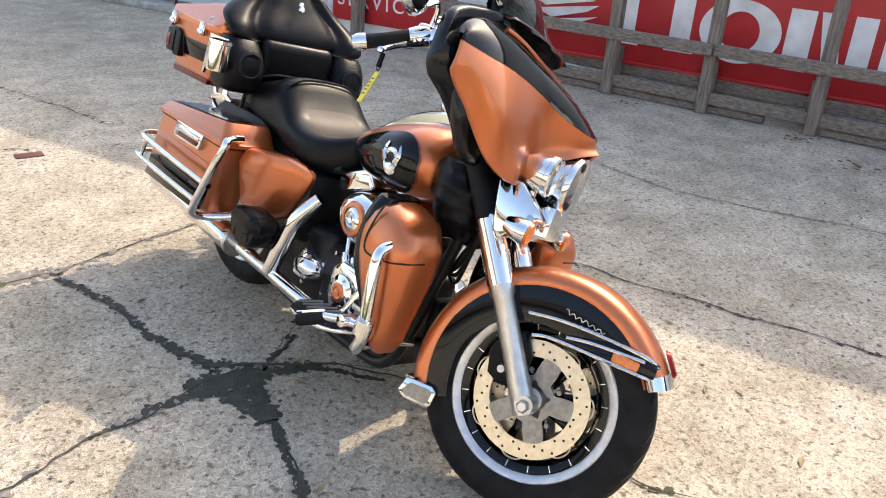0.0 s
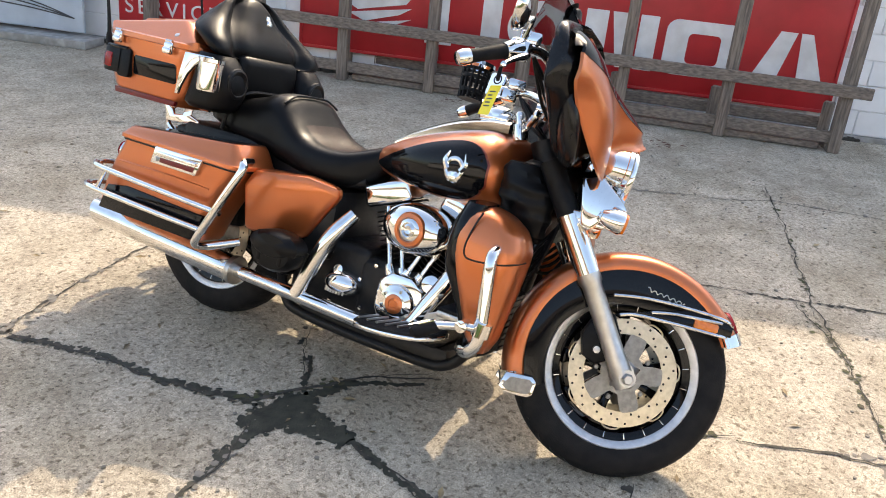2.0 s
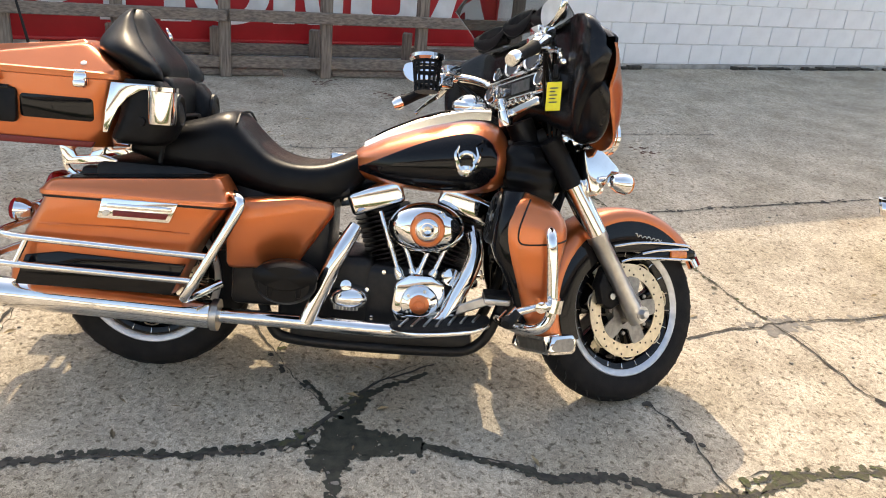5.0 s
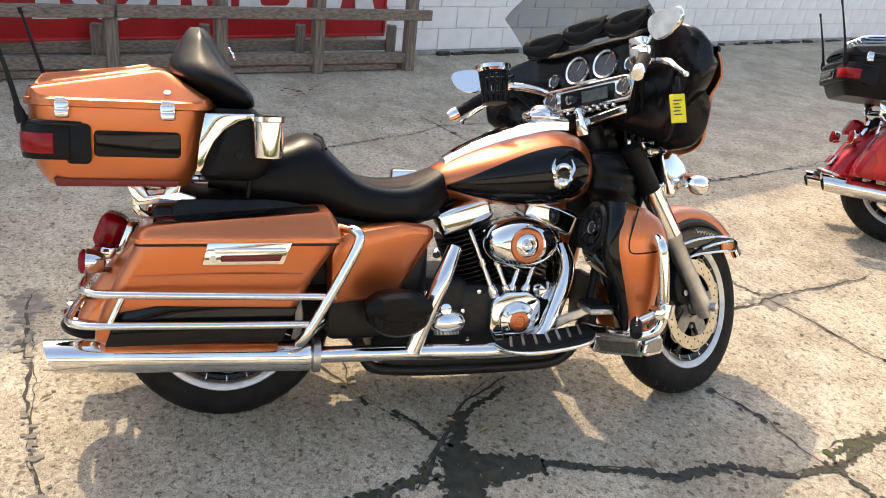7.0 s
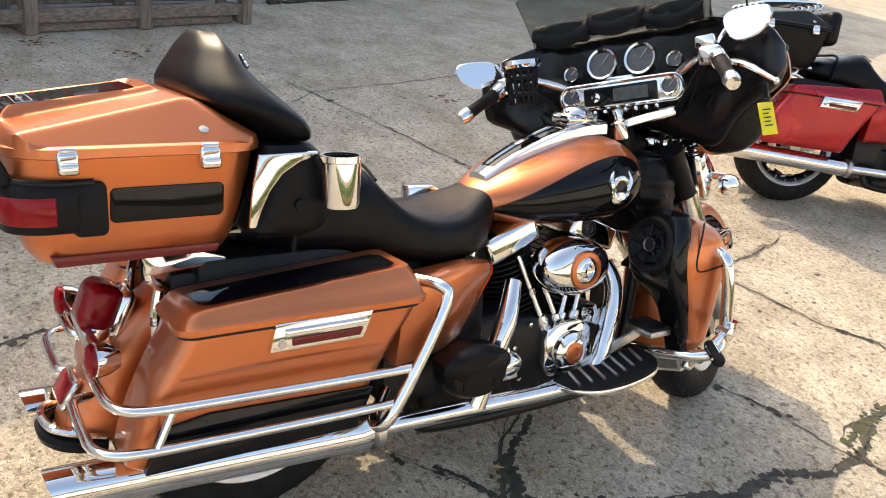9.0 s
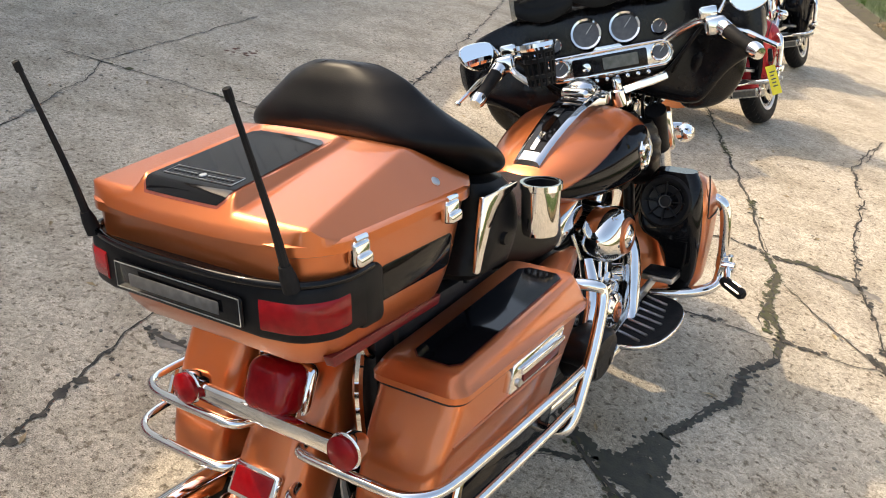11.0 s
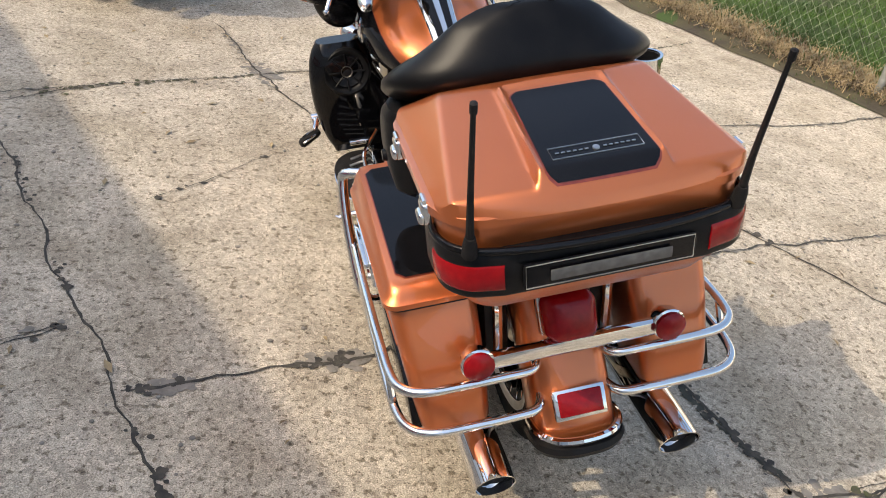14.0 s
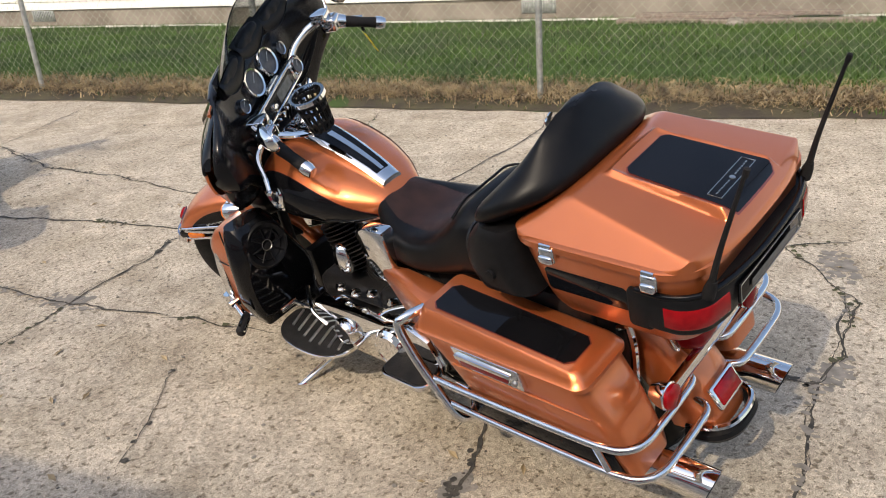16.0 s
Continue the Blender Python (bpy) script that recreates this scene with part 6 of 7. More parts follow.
part("cup_rim", lathe([(0.044, 0.106), (0.047, 0.120), (0.057, 0.120), (0.058, 0.108), (0.050, 0.100), (0.044, 0.106)], (0.924, 0.192, 0.993), (0, 0, 1), 36), CHROME, basket_ob, m=STEER)
part("cup_clamp", tube([(0.96, 0.23, 1.0), (1.0, 0.27, 1.03), (1.04, 0.29, 1.06)], 0.01, 8), CHROME, basket_ob, m=STEER)
tag = part("key_tag", joined(rbox(-0.020, 0.020, -0.0012, 0.0012, -0.082, 0.0, 0.001, 1)), YELLOW, HERO, "yellow plastic key tag with dark scribbles", STEER @ Matrix.Translation((1.008, -0.430, 0.925)) @ Matrix.Rotation(radians(-48), 4, "Z") @ Matrix.Rotation(radians(-12), 4, "X"))
part("tag_marks", joined(*[rbox(-0.011, -0.011 + w, -0.0018, 0.0018, z, z + 0.0035, 0) for w, z in ((0.022, -0.020), (0.015, -0.030), (0.020, -0.040), (0.017, -0.050), (0.021, -0.060))]), INK, tag, m=STEER @ Matrix.Translation((1.008, -0.430, 0.925)) @ Matrix.Rotation(radians(-48), 4, "Z") @ Matrix.Rotation(radians(-12), 4, "X"))
part("key_ring", joined(lathe([(0.011, -0.001), (0.013, 0), (0.011, 0.001), (0.009, 0), (0.011, -0.001)], (1.008, -0.432, 0.940), (0.6, 0.8, 0), 18), rbox(1.002, 1.013, -0.440, -0.428, 0.935, 0.972, 0.004)), PLASTIC, tag, m=STEER)

motorcycle(leaning((2.82, -0.57, 0.004), (-0.675, -1.47)), "red touring motorcycle with a black trunk on its stand", RED, PLASTIC, False, "parked motorcycles")
motorcycle(leaning((3.27, -3.02, 0.004), (-0.62, -1.46)), "black touring motorcycle parked beyond the red one", BLACK, BLACK, False, "parked motorcycles")

# ---- the yard: u runs along the alley, v across it to the sign wall ----
U, V = Vector((0.436, -0.9, 0)), Vector((0.9, 0.436, 0))
ALLEY = Matrix(((U.x, V.x, 0, 0), (U.y, V.y, 0, 0), (0, 0, 1, 0), (0, 0, 0, 1)))


def ground_sheet():
    bm = bmesh.new()
    grid = [[bm.verts.new((x, y, 0)) for y in (-90, -30, -12, -6, -3, 0, 3, 6, 12, 30, 90)] for x in (-90, -30, -12, -6, -3, 0, 3, 6, 12, 30, 90)]
    for i in range(10):
        for j in range(10):
            bm.faces.new((grid[i][j], grid[i + 1][j], grid[i + 1][j + 1], grid[i][j + 1]))
    return part("ground", bm, CONCRETE, None, "old cracked concrete yard", kind="structure")


GROUND = ground_sheet()


def crack(pts, width=0.012, mat=CRACK, name="crack", rough=1.0, seed=1):
    """A ragged seam of dirt along pts, wide where it has broken out."""
    rnd = random.Random(seed)
    line = []
    for (x0, y0), (x1, y1) in zip(pts, pts[1:]):
        n = max(2, int(math.hypot(x1 - x0, y1 - y0) / 0.022))
        line += [(x0 + (x1 - x0) * i / n, y0 + (y1 - y0) * i / n) for i in range(n)]
    line.append(pts[-1])
    left, right = [], []
    for i, (x, y) in enumerate(line):
        a, b = line[max(0, i - 1)], line[min(len(line) - 1, i + 1)]
        d = Vector((b[0] - a[0], b[1] - a[1], 0)).normalized()
        n = Vector((-d.y, d.x, 0))
        p = Vector((x, y, 0)) + n * rough * (0.030 * noise.noise((x * 5, y * 5, seed)) + 0.012 * noise.noise((x * 19, y * 19, seed)))
        w = width * (0.55 + 0.7 * max(0, noise.noise((x * 8, y * 8, seed + 9)) + 0.35)) * rnd.uniform(0.6, 1.35)
        w *= min(1, 0.25 + min(i, len(line) - 1 - i) * 0.2)
        z = 0.0028 + 0.0004 * (seed % 7)
        left.append((p.x + n.x * w / 2, p.y + n.y * w / 2, z))
        right.append((p.x - n.x * w / 2, p.y - n.y * w / 2, z))
    return part(name, skin([left, right], False), mat, GROUND, "", kind="stuff")


def flakes_on(spots, mat, name, label, seed, z0=0.0016):
    """A ragged flat patch: the outline of many merged spots of (x, y, radius), eaten into by noise."""
    cell, field = 0.005, {}
    for x, y, r in spots:
        reach = r * 1.7
        for i in range(int((x - reach) // cell), int((x + reach) // cell) + 2):
            for j in range(int((y - reach) // cell), int((y + reach) // cell) + 2):
                f = 1 - math.hypot(i * cell - x, j * cell - y) / reach
                if f > field.get((i, j), 0.0):
                    field[i, j] = f
    for (i, j), f in field.items():
        x, y = i * cell, j * cell
        field[i, j] = f - 0.34 + 0.42 * noise.noise((x * 38, y * 38, seed)) + 0.30 * noise.noise((x * 95, y * 95, seed + 5))
    verts, faces, known = [], [], {}

    def corner(p, q=None):
        """The grid point p, or where the edge from p to q crosses the outline."""
        if (p, q) not in known and (q, p) not in known:
            u = 0.0 if q is None else field.get(p, -0.3) / (field.get(p, -0.3) - field.get(q, -0.3))
            x, y = (p[0] + ((q or p)[0] - p[0]) * u) * cell, (p[1] + ((q or p)[1] - p[1]) * u) * cell
            known[p, q] = len(verts)
            verts.append((x, y, z0 + 0.0009))
        return known[p, q] if (p, q) in known else known[q, p]

    for i, j in {(i - di, j - dj) for (i, j), f in field.items() if f > 0 for di in (0, 1) for dj in (0, 1)}:
        loop = [(i, j), (i + 1, j), (i + 1, j + 1), (i, j + 1)]
        face = []
        for p, q in zip(loop, loop[1:] + loop[:1]):
            inside, beyond = field.get(p, -0.3) > 0, field.get(q, -0.3) > 0
            if inside:
                face.append(corner(p))
            if inside != beyond:
                face.append(corner(p, q))
        if len(face) > 2:
            faces.append(face)
    data = bpy.data.meshes.new(name)
    data.from_pydata(verts, [], faces)
    data.materials.append(mat)
    ob = new(name, data)
    ob.parent = GROUND
    return tagged(ob, label, kind="stuff")


def blot(c, rx, ry, turn, mat, name, label, seed):
    """Moss or crumbled concrete: flakes thinning out from the middle."""
    rnd = random.Random(seed * 13)
    spots = []
    for _ in range(int(40 + 2600 * rx * ry * 3)):
        p = Matrix.Rotation(radians(turn), 2) @ Vector((rnd.gauss(0, rx * 0.50), rnd.gauss(0, ry * 0.50)))
        spots.append((c[0] + p.x, c[1] + p.y, rnd.uniform(0.004, 0.017)))
    return flakes_on(spots, mat, name, label, seed)


def seep(lines, mat, name, label, seed):
    """A stain that runs out along the cracks: lines of (x0, y0, x1, y1, spread at start, spread at end)."""
    rnd = random.Random(seed)
    spots = []
    for x0, y0, x1, y1, w0, w1 in lines:
        l = math.hypot(x1 - x0, y1 - y0)
        for _ in range(int(60 + l * 420 * (0.4 + (w0 + w1) * 5))):
            u = rnd.random()
            w = w0 + (w1 - w0) * u
            nx, ny = -(y1 - y0) / l, (x1 - x0) / l
            q = w * (0.55 * noise.noise((x0 + u * l * 7, seed, 0)) + rnd.gauss(0, 0.42)) + 0.020 * noise.noise((u * l * 9, seed, 4))
            spots.append((x0 + (x1 - x0) * u + nx * q, y0 + (y1 - y0) * u + ny * q, rnd.uniform(0.004, 0.005 + 0.24 * w * rnd.random() ** 0.5)))
    return flakes_on(spots, mat, name, label, seed)


CRACKS_LAWN_SIDE = [
    ([(1.42, -2.72), (1.4, -1.76), (1.18, -1.07), (1.05, -0.39), (0.93, 0.08), (0.76, 0.44), (0.67, 0.7), (0.54, 0.9), (0.43, 1.21), (0.38, 1.43), (0.15, 1.85), (-0.2, 2.4)], 0.026),
    ([(1.28, 0.25), (1.12, 0.17), (1.02, 0.17), (0.92, 0.14)], 0.034),
    ([(1.16, 0.5), (1.0, 0.62), (0.86, 0.72), (0.71, 0.81), (0.58, 0.88), (0.43, 0.81), (0.27, 0.82), (-0.91, 0.58), (-1.6, 0.3)], 0.024),
    ([(1.45, 1.22), (1.23, 1.1), (1.1, 1.06), (0.97, 1.01), (0.85, 0.96), (0.72, 0.92), (0.66, 0.87), (0.58, 0.88)], 0.022),
]
CRACKS_BESIDE_BIKE = [
    ([(0.7, 0.51), (0.62, 0.29), (0.47, 0.14), (0.25, -0.03), (-0.25, -0.47), (-0.9, -0.9)], 0.014),
    ([(0.88, 0.07), (0.71, 0.06), (0.51, 0.12)], 0.01),
    ([(1.06, 1.97), (1.01, 1.71), (0.97, 1.55), (1.01, 1.38), (0.96, 1.16), (1.0, 0.98), (1.11, 0.8)], 0.03),
    ([(0.98, 6.34), (1.27, 5.64), (1.46, 5.1), (1.71, 5.07)], 0.016),
    ([(0.05, 3.05), (0.5, 3.22), (0.72, 3.23), (1.1, 3.38), (1.36, 3.46), (2.1, 3.64)], 0.03),
    ([(0.72, 3.23), (0.85, 2.87), (0.89, 2.61), (0.97, 2.36)], 0.03),
    ([(0.97, 2.36), (1.18, 2.24), (1.31, 2.18), (1.54, 1.96)], 0.034),
]
CRACKS_SIGN_SIDE = [
    ([(0.95, 2.25), (0.78, 2.17), (0.576, 2.125), (0.36, 2.03), (0.15, 1.96), (-0.6, 1.8)], 0.022),
    ([(1.49, 2.51), (1.32, 2.4), (1.2, 2.27)], 0.012),
    ([(1.67, 2.52), (1.5, 2.5)], 0.02),
    ([(3.78, 3.34), (3.85, 2.82), (4.05, 2.43), (4.43, 1.84), (4.66, 1.6), (4.91, 0.88), (5.21, 0.05)], 0.016),
    ([(2.15, 3.49), (2.37, 2.99), (2.63, 2.43), (2.94, 1.73), (3.22, 1.11), (3.57, 0.38), (4.0, -0.6)], 0.024),
    ([(4.9, 1.75), (4.4, 1.52), (3.18, 1.07), (2.72, 0.84), (2.26, 0.65), (2.14, 0.58)], 0.018),
    ([(1.9, 1.04), (2.14, 0.58), (2.28, 0.14), (2.4, -0.15)], 0.028),
]
CRACKS_MIDDLE = [
    ([(2.14, 0.58), (1.98, 0.5), (1.69, 0.41), (1.49, 0.26), (1.32, 0.25)], 0.028),
    ([(1.9, 1.04), (1.82, 1.19), (1.67, 1.57)], 0.016),
    ([(2.93, 2.77), (2.58, 2.57)], 0.01),
    ([(2.42, 2.86), (2.19, 2.8), (1.87, 2.72), (1.69, 2.66), (1.5, 2.51)], 0.03),
    ([(2.55, -1.97), (1.92, -0.88), (1.59, -0.32), (1.32, 0.25), (1.2, 0.42), (1.1, 0.89), (1.05, 0.99)], 0.034),
    ([(1.42, -2.67), (1.37, -1.97)], 0.016),
    ([(2.07, 1.46), (2.26, 1.66), (2.5, 1.91)], 0.01),
    ([(-0.49, 2.87), (-0.25, 2.67), (0.1, 3.11), (0.55, 3.23)], 0.022),
    ([(2.97, 0.98), (2.72, 0.84)], 0.012),
    ([(2.81, 2.72), (2.55, 2.58)], 0.01),
]
CRACKS_AHEAD = [
    ([(3.2, 1.15), (2.77, 0.87)], 0.012),
    ([(0.3, 5.3), (1.0, 5.5), (1.28, 5.62), (2.6, 5.2), (3.4, 4.6)], 0.008),
    ([(2.2, 4.4), (1.2, 4.7), (0.2, 5.1)], 0.007),
    ([(5.4, 1.1), (5.9, -0.3)], 0.008),
    ([(3.1, -2.9), (2.2, -2.6), (1.4, -2.67), (0.4, -3.4)], 0.014),
    ([(4.0, -0.6), (4.6, -1.9), (5.6, -3.9)], 0.016),
]
SEAMS = CRACKS_LAWN_SIDE + CRACKS_BESIDE_BIKE + CRACKS_SIGN_SIDE + CRACKS_MIDDLE + CRACKS_AHEAD
for i, (pts, w) in enumerate(SEAMS):
    crack(pts, w * 0.42, seed=i + 1)
for i, (pts, w) in enumerate(SEAMS[::2]):
    crack(pts, w * 0.12, CRACK, "hairline", 1.15, seed=i + 60)
chips = random.Random(31)
for i, (pts, w) in enumerate(SEAMS):
    spots = []
    for (x0, y0), (x1, y1) in zip(pts, pts[1:]):
        l = math.hypot(x1 - x0, y1 - y0)
        for _ in range(int(l * 46 * w / 0.02)):
            u = chips.random()
            x, y = x0 + (x1 - x0) * u, y0 + (y1 - y0) * u
            if noise.noise((x * 3, y * 3, i)) > -0.05:
                spots.append((x + chips.gauss(0, 0.012), y + chips.gauss(0, 0.012), chips.uniform(0.003, 0.012)))
    if spots:
        flakes_on(spots, (CRACK, MOSS, PATCH)[i % 3], "crumbled_edge", "", i + 200, 0.0030)
seep(((0.90, 2.205, 1.14, 2.215, 0.060, 0.055), (1.03, 2.24, 0.92, 2.20, 0.060, 0.045), (0.92, 2.20, 0.75, 2.17, 0.030, 0.022), (0.75, 2.17, 0.576, 2.128, 0.012, 0.006), (1.02, 2.22, 1.055, 1.96, 0.10, 0.040), (1.10, 2.20, 1.06, 2.02, 0.05, 0.03), (1.05, 2.25, 1.20, 2.19, 0.055, 0.026), (1.20, 2.19, 1.30, 2.162, 0.025, 0.024), (1.30, 2.162, 1.46, 1.976, 0.022, 0.008)), WET, "wet_stain", "dark wet oil stain where the cracks meet", 3)
seep(((1.15, 2.22, 1.338, 2.376, 0.012, 0.005), (1.03, 2.30, 0.976, 2.411, 0.034, 0.020), (0.976, 2.411, 0.91, 2.585, 0.020, 0.022), (0.91, 2.585, 0.842, 2.96, 0.016, 0.011), (0.842, 2.96, 0.716, 3.18, 0.010, 0.008), (1.055, 1.96, 1.01, 1.71, 0.018, 0.014), (1.01, 1.71, 0.97, 1.55, 0.014, 0.026), (0.97, 1.55, 1.01, 1.38, 0.026, 0.022), (1.01, 1.38, 0.96, 1.16, 0.022, 0.010)), WET, "wet_stain", "dark wet stain along the cracks", 5)
seep(((1.28, 0.25, 1.12, 0.17, 0.020, 0.030), (1.12, 0.17, 0.92, 0.14, 0.030, 0.012), (0.71, 0.78, 0.58, 0.88, 0.024, 0.036), (0.64, 0.84, 0.43, 0.81, 0.036, 0.014), (0.47, 1.10, 0.38, 1.43, 0.014, 0.020), (0.93, 0.08, 0.88, 0.20, 0.016, 0.010)), CRACK, "crumbled_joint", "dark crumbled concrete in the joints", 6)
seep(((1.32, 0.25, 1.20, 0.42, 0.022, 0.020), (1.20, 0.42, 1.10, 0.89, 0.020, 0.022), (1.11, 0.80, 1.0, 0.98, 0.024, 0.026), (1.0, 0.98, 0.96, 1.14, 0.024, 0.010)), MOSS, "moss", "moss and dirt in the broken joint", 44)
blot((2.12, 0.55), 0.10, 0.05, -55, PATCH, "broken_corner", "crumbled grey concrete corner", 5)
blot((1.86, 2.72), 0.09, 0.035, 10, PATCH, "broken_corner", "crumbled grey concrete corner", 6)
blot((2.30, 2.84), 0.05, 0.03, 10, PATCH, "broken_corner", "crumbled grey concrete corner", 10)
blot((-0.20, 2.92), 0.14, 0.07, 30, PATCH, "broken_corner", "crumbled grey concrete corner", 12)
blot((0.62, 3.25), 0.10, 0.05, 10, PATCH, "broken_corner", "crumbled grey concrete corner", 14)
blot((0.93, 0.20), 0.16, 0.035, -3, PATCH, "broken_corner", "crumbled grey concrete corner", 15)
blot((2.02, 3.62), 0.12, 0.06, 10, PATCH, "broken_corner", "crumbled grey concrete corner", 16)
part("drain_cover", rbox(0.86, 1.0, 4.66, 4.74, 0.0, 0.006, 0.003), RUST, None)
tagged(bpy.data.objects["drain_cover"], "small rusty iron cover in the concrete", "drain cover")

for i, (x, y, n) in enumerate(((5.35, 2.6, 16), (5.55, 3.1, 22), (4.55, 0.7, 12), (5.1, 4.3, 14))):
    spot = random.Random(i + 70)
    flakes_on([(x + spot.gauss(0, 0.06), y + spot.gauss(0, 0.05), spot.uniform(0.004, 0.016)) for _ in range(n)], RUST, "rust_spot", "rusty stain on the concrete", i + 400)

# sign wall of painted block
WALL_V, EAVES = 6.97, 3.27


def wall_at(u, v=WALL_V):
    return ALLEY @ Matrix.Translation((u, v, 0))


wall = part("wall_north", rbox(-30, 13.2, 0, 0.3, 0, EAVES, 0), JOINT, None, "white-painted concrete block wall", kind="structure", m=wall_at(0))
part("wall_plinth", rbox(-30, 13.2, -0.03, 0.0, 0, 0.045, 0.004), MORTAR, wall, m=wall_at(0))
foot = random.Random(12)
part("wall_dirt", joined(*[rbox(u, u + foot.uniform(0.05, 0.22), -0.05 - foot.uniform(0, 0.03), -0.012, 0, foot.uniform(0.012, 0.04), 0.005, 1) for u in (foot.uniform(-10, 13) for _ in range(160))]), CRACK, wall, m=wall_at(0), kind="stuff")
part("roof_edge", rbox(-30.3, 13.5, -0.06, 8.0, EAVES, EAVES + 0.14, 0.02), TAN, wall, m=wall_at(0))
part("wall_end", rbox(13.0, 13.2, 0.3, 8, 0, EAVES, 0), SIDING, wall, m=wall_at(0))
block_mesh = None
U0 = 1.62
for row in range(8):
    for k in range(-1, 29):
        u = U0 + 0.406 * k + (0.203 if row % 2 else 0)
        if block_mesh is None:
            ob = part("block", rbox(0.004, 0.402, -0.011, 0.01, 0.004, 0.199, 0.004, 1), BLOCK, wall)
            block_mesh = ob.data
        else:
            ob = new("block", block_mesh)
            ob.parent = wall
        ob.matrix_world = wall_at(u) @ Matrix.Translation((0, -0.002 * ((row * 7 + k * 3) % 3), 0.045 + 0.203 * row))
upper = part("upper_courses", joined(*[rbox(U0 - 0.4 + 0.406 * k, U0 - 0.004 + 0.406 * k, -0.010, 0.01, 1.68 + 0.203 * r, 1.875 + 0.203 * r, 0.003, 1) for k in range(30) for r in range(8)]), BLOCK, wall, m=wall_at(0), kind="stuff")
lower = part("lower_courses", joined(*[rbox(-14.2 + 0.406 * k, -13.8 + 0.406 * k, -0.010, 0.01, 0.047 + 0.203 * r, 0.245 + 0.203 * r, 0.003, 1) for k in range(37) for r in range(5)]), BLOCK, wall, m=wall_at(0), kind="stuff")

# big red sign on the wall; brand lettering as plain shapes
u_end, u_start = U.dot(Vector((6.87, 1.80, 0))), U.dot(Vector((4.93, 5.83, 0)))
sign = thing("wall_sign", wall_at(0, WALL_V - 0.05), "long red enamel sign with white plain shapes", "sign")
part("panel", rbox(u_start, u_end, -0.012, 0.03, 0.20, 1.30, 0.006), SIGN_RED, sign)
part("frame_edge", joined(rbox(u_start, u_end, -0.022, -0.008, 0.20, 0.225, 0.004), rbox(u_end - 0.025, u_end, -0.022, -0.008, 0.225, 1.30, 0.004), rbox(u_start, u_start + 0.025, -0.022, -0.008, 0.225, 1.30, 0.004)), SIGN_RED, sign)
cells = [U.dot(Vector((x, y, 0))) for x, y in ((5.40, 4.84), (5.70, 4.22), (5.96, 3.68), (6.25, 3.08), (6.57, 2.42), (6.84, 1.87))]
Z0, Z1 = 0.36, 0.80


def white(name, bm):
    return part(name, bm, SIGN_WHITE, sign, "white enamel shape")


def whites(name, bms):
    for one in bms:
        white(name, one)


a, b = cells[0], cells[1]
whites("white_block", (rbox(a + 0.03, a + 0.19, -0.02, -0.011, Z0 + 0.06, Z1, 0.003), rbox(a, a + 0.23, -0.0205, -0.0115, Z0, Z0 + 0.075, 0.003), rbox(b - 0.22, b - 0.06, -0.02, -0.011, Z0 + 0.06, Z1, 0.003), rbox(b - 0.25, b - 0.02, -0.0205, -0.0115, Z0, Z0 + 0.075, 0.003)))
a, b = cells[1], cells[2]
ov = []
for k in range(40):
    t = 2 * math.pi * k / 40
    ov.append([((a + b) / 2 + (b - a) * 0.5 * math.cos(t), -0.02, 0.58 + 0.235 * math.sin(t)), ((a + b) / 2 + (b - a) * 0.24 * math.cos(t), -0.02, 0.58 + 0.15 * math.sin(t)), ((a + b) / 2 + (b - a) * 0.24 * math.cos(t), -0.011, 0.58 + 0.15 * math.sin(t)), ((a + b) / 2 + (b - a) * 0.5 * math.cos(t), -0.011, 0.58 + 0.235 * math.sin(t))])
white("white_ring", skin(ov + ov[:1], True, False))
a, b = cells[2], cells[3]
whites("white_block", (rbox(a + 0.03, a + 0.21, -0.02, -0.011, Z0, Z1, 0.003), slab([(a + 0.24, Z1), (a + 0.36, Z1), (a + 0.44, Z0), (a + 0.32, Z0)], -0.02, -0.011, 0), rbox(b - 0.20, b - 0.05, -0.02, -0.011, Z0, Z1, 0.003)))
a, b = cells[3], cells[4]
frame_out, frame_in = round_rect(a + 0.02, a + 0.62, Z0, Z1, 0.09), round_rect(a + 0.20, a + 0.46, Z0 + 0.10, Z1 - 0.10, 0.04)
white("white_frame", skin([[(x, y, z) for (x, z), y in zip((o, i, i, o), (-0.02, -0.02, -0.011, -0.011))] for o, i in zip(frame_out + frame_out[:1], frame_in + frame_in[:1])], True, False))
a, b = cells[4], cells[5]
whites("white_block", (slab([(a - 0.02, Z0), (a + 0.19, Z0), (a + 0.30, Z1), (a + 0.17, Z1)], -0.02, -0.011, 0), slab([(a + 0.33, Z1), (a + 0.42, Z1), (b - 0.02, Z0), (b - 0.24, Z0)], -0.02, -0.011, 0)))
wing = cells[0] - 0.75
whites("white_wing", [slab([(wing + 0.04 * k, 0.72 - 0.09 * k), (wing + 0.62, 0.80 - 0.09 * k), (wing + 0.62 - 0.05 * k, 0.74 - 0.09 * k), (wing + 0.10 + 0.06 * k, 0.66 - 0.09 * k)], -0.02, -0.011, 0) for k in range(4)])

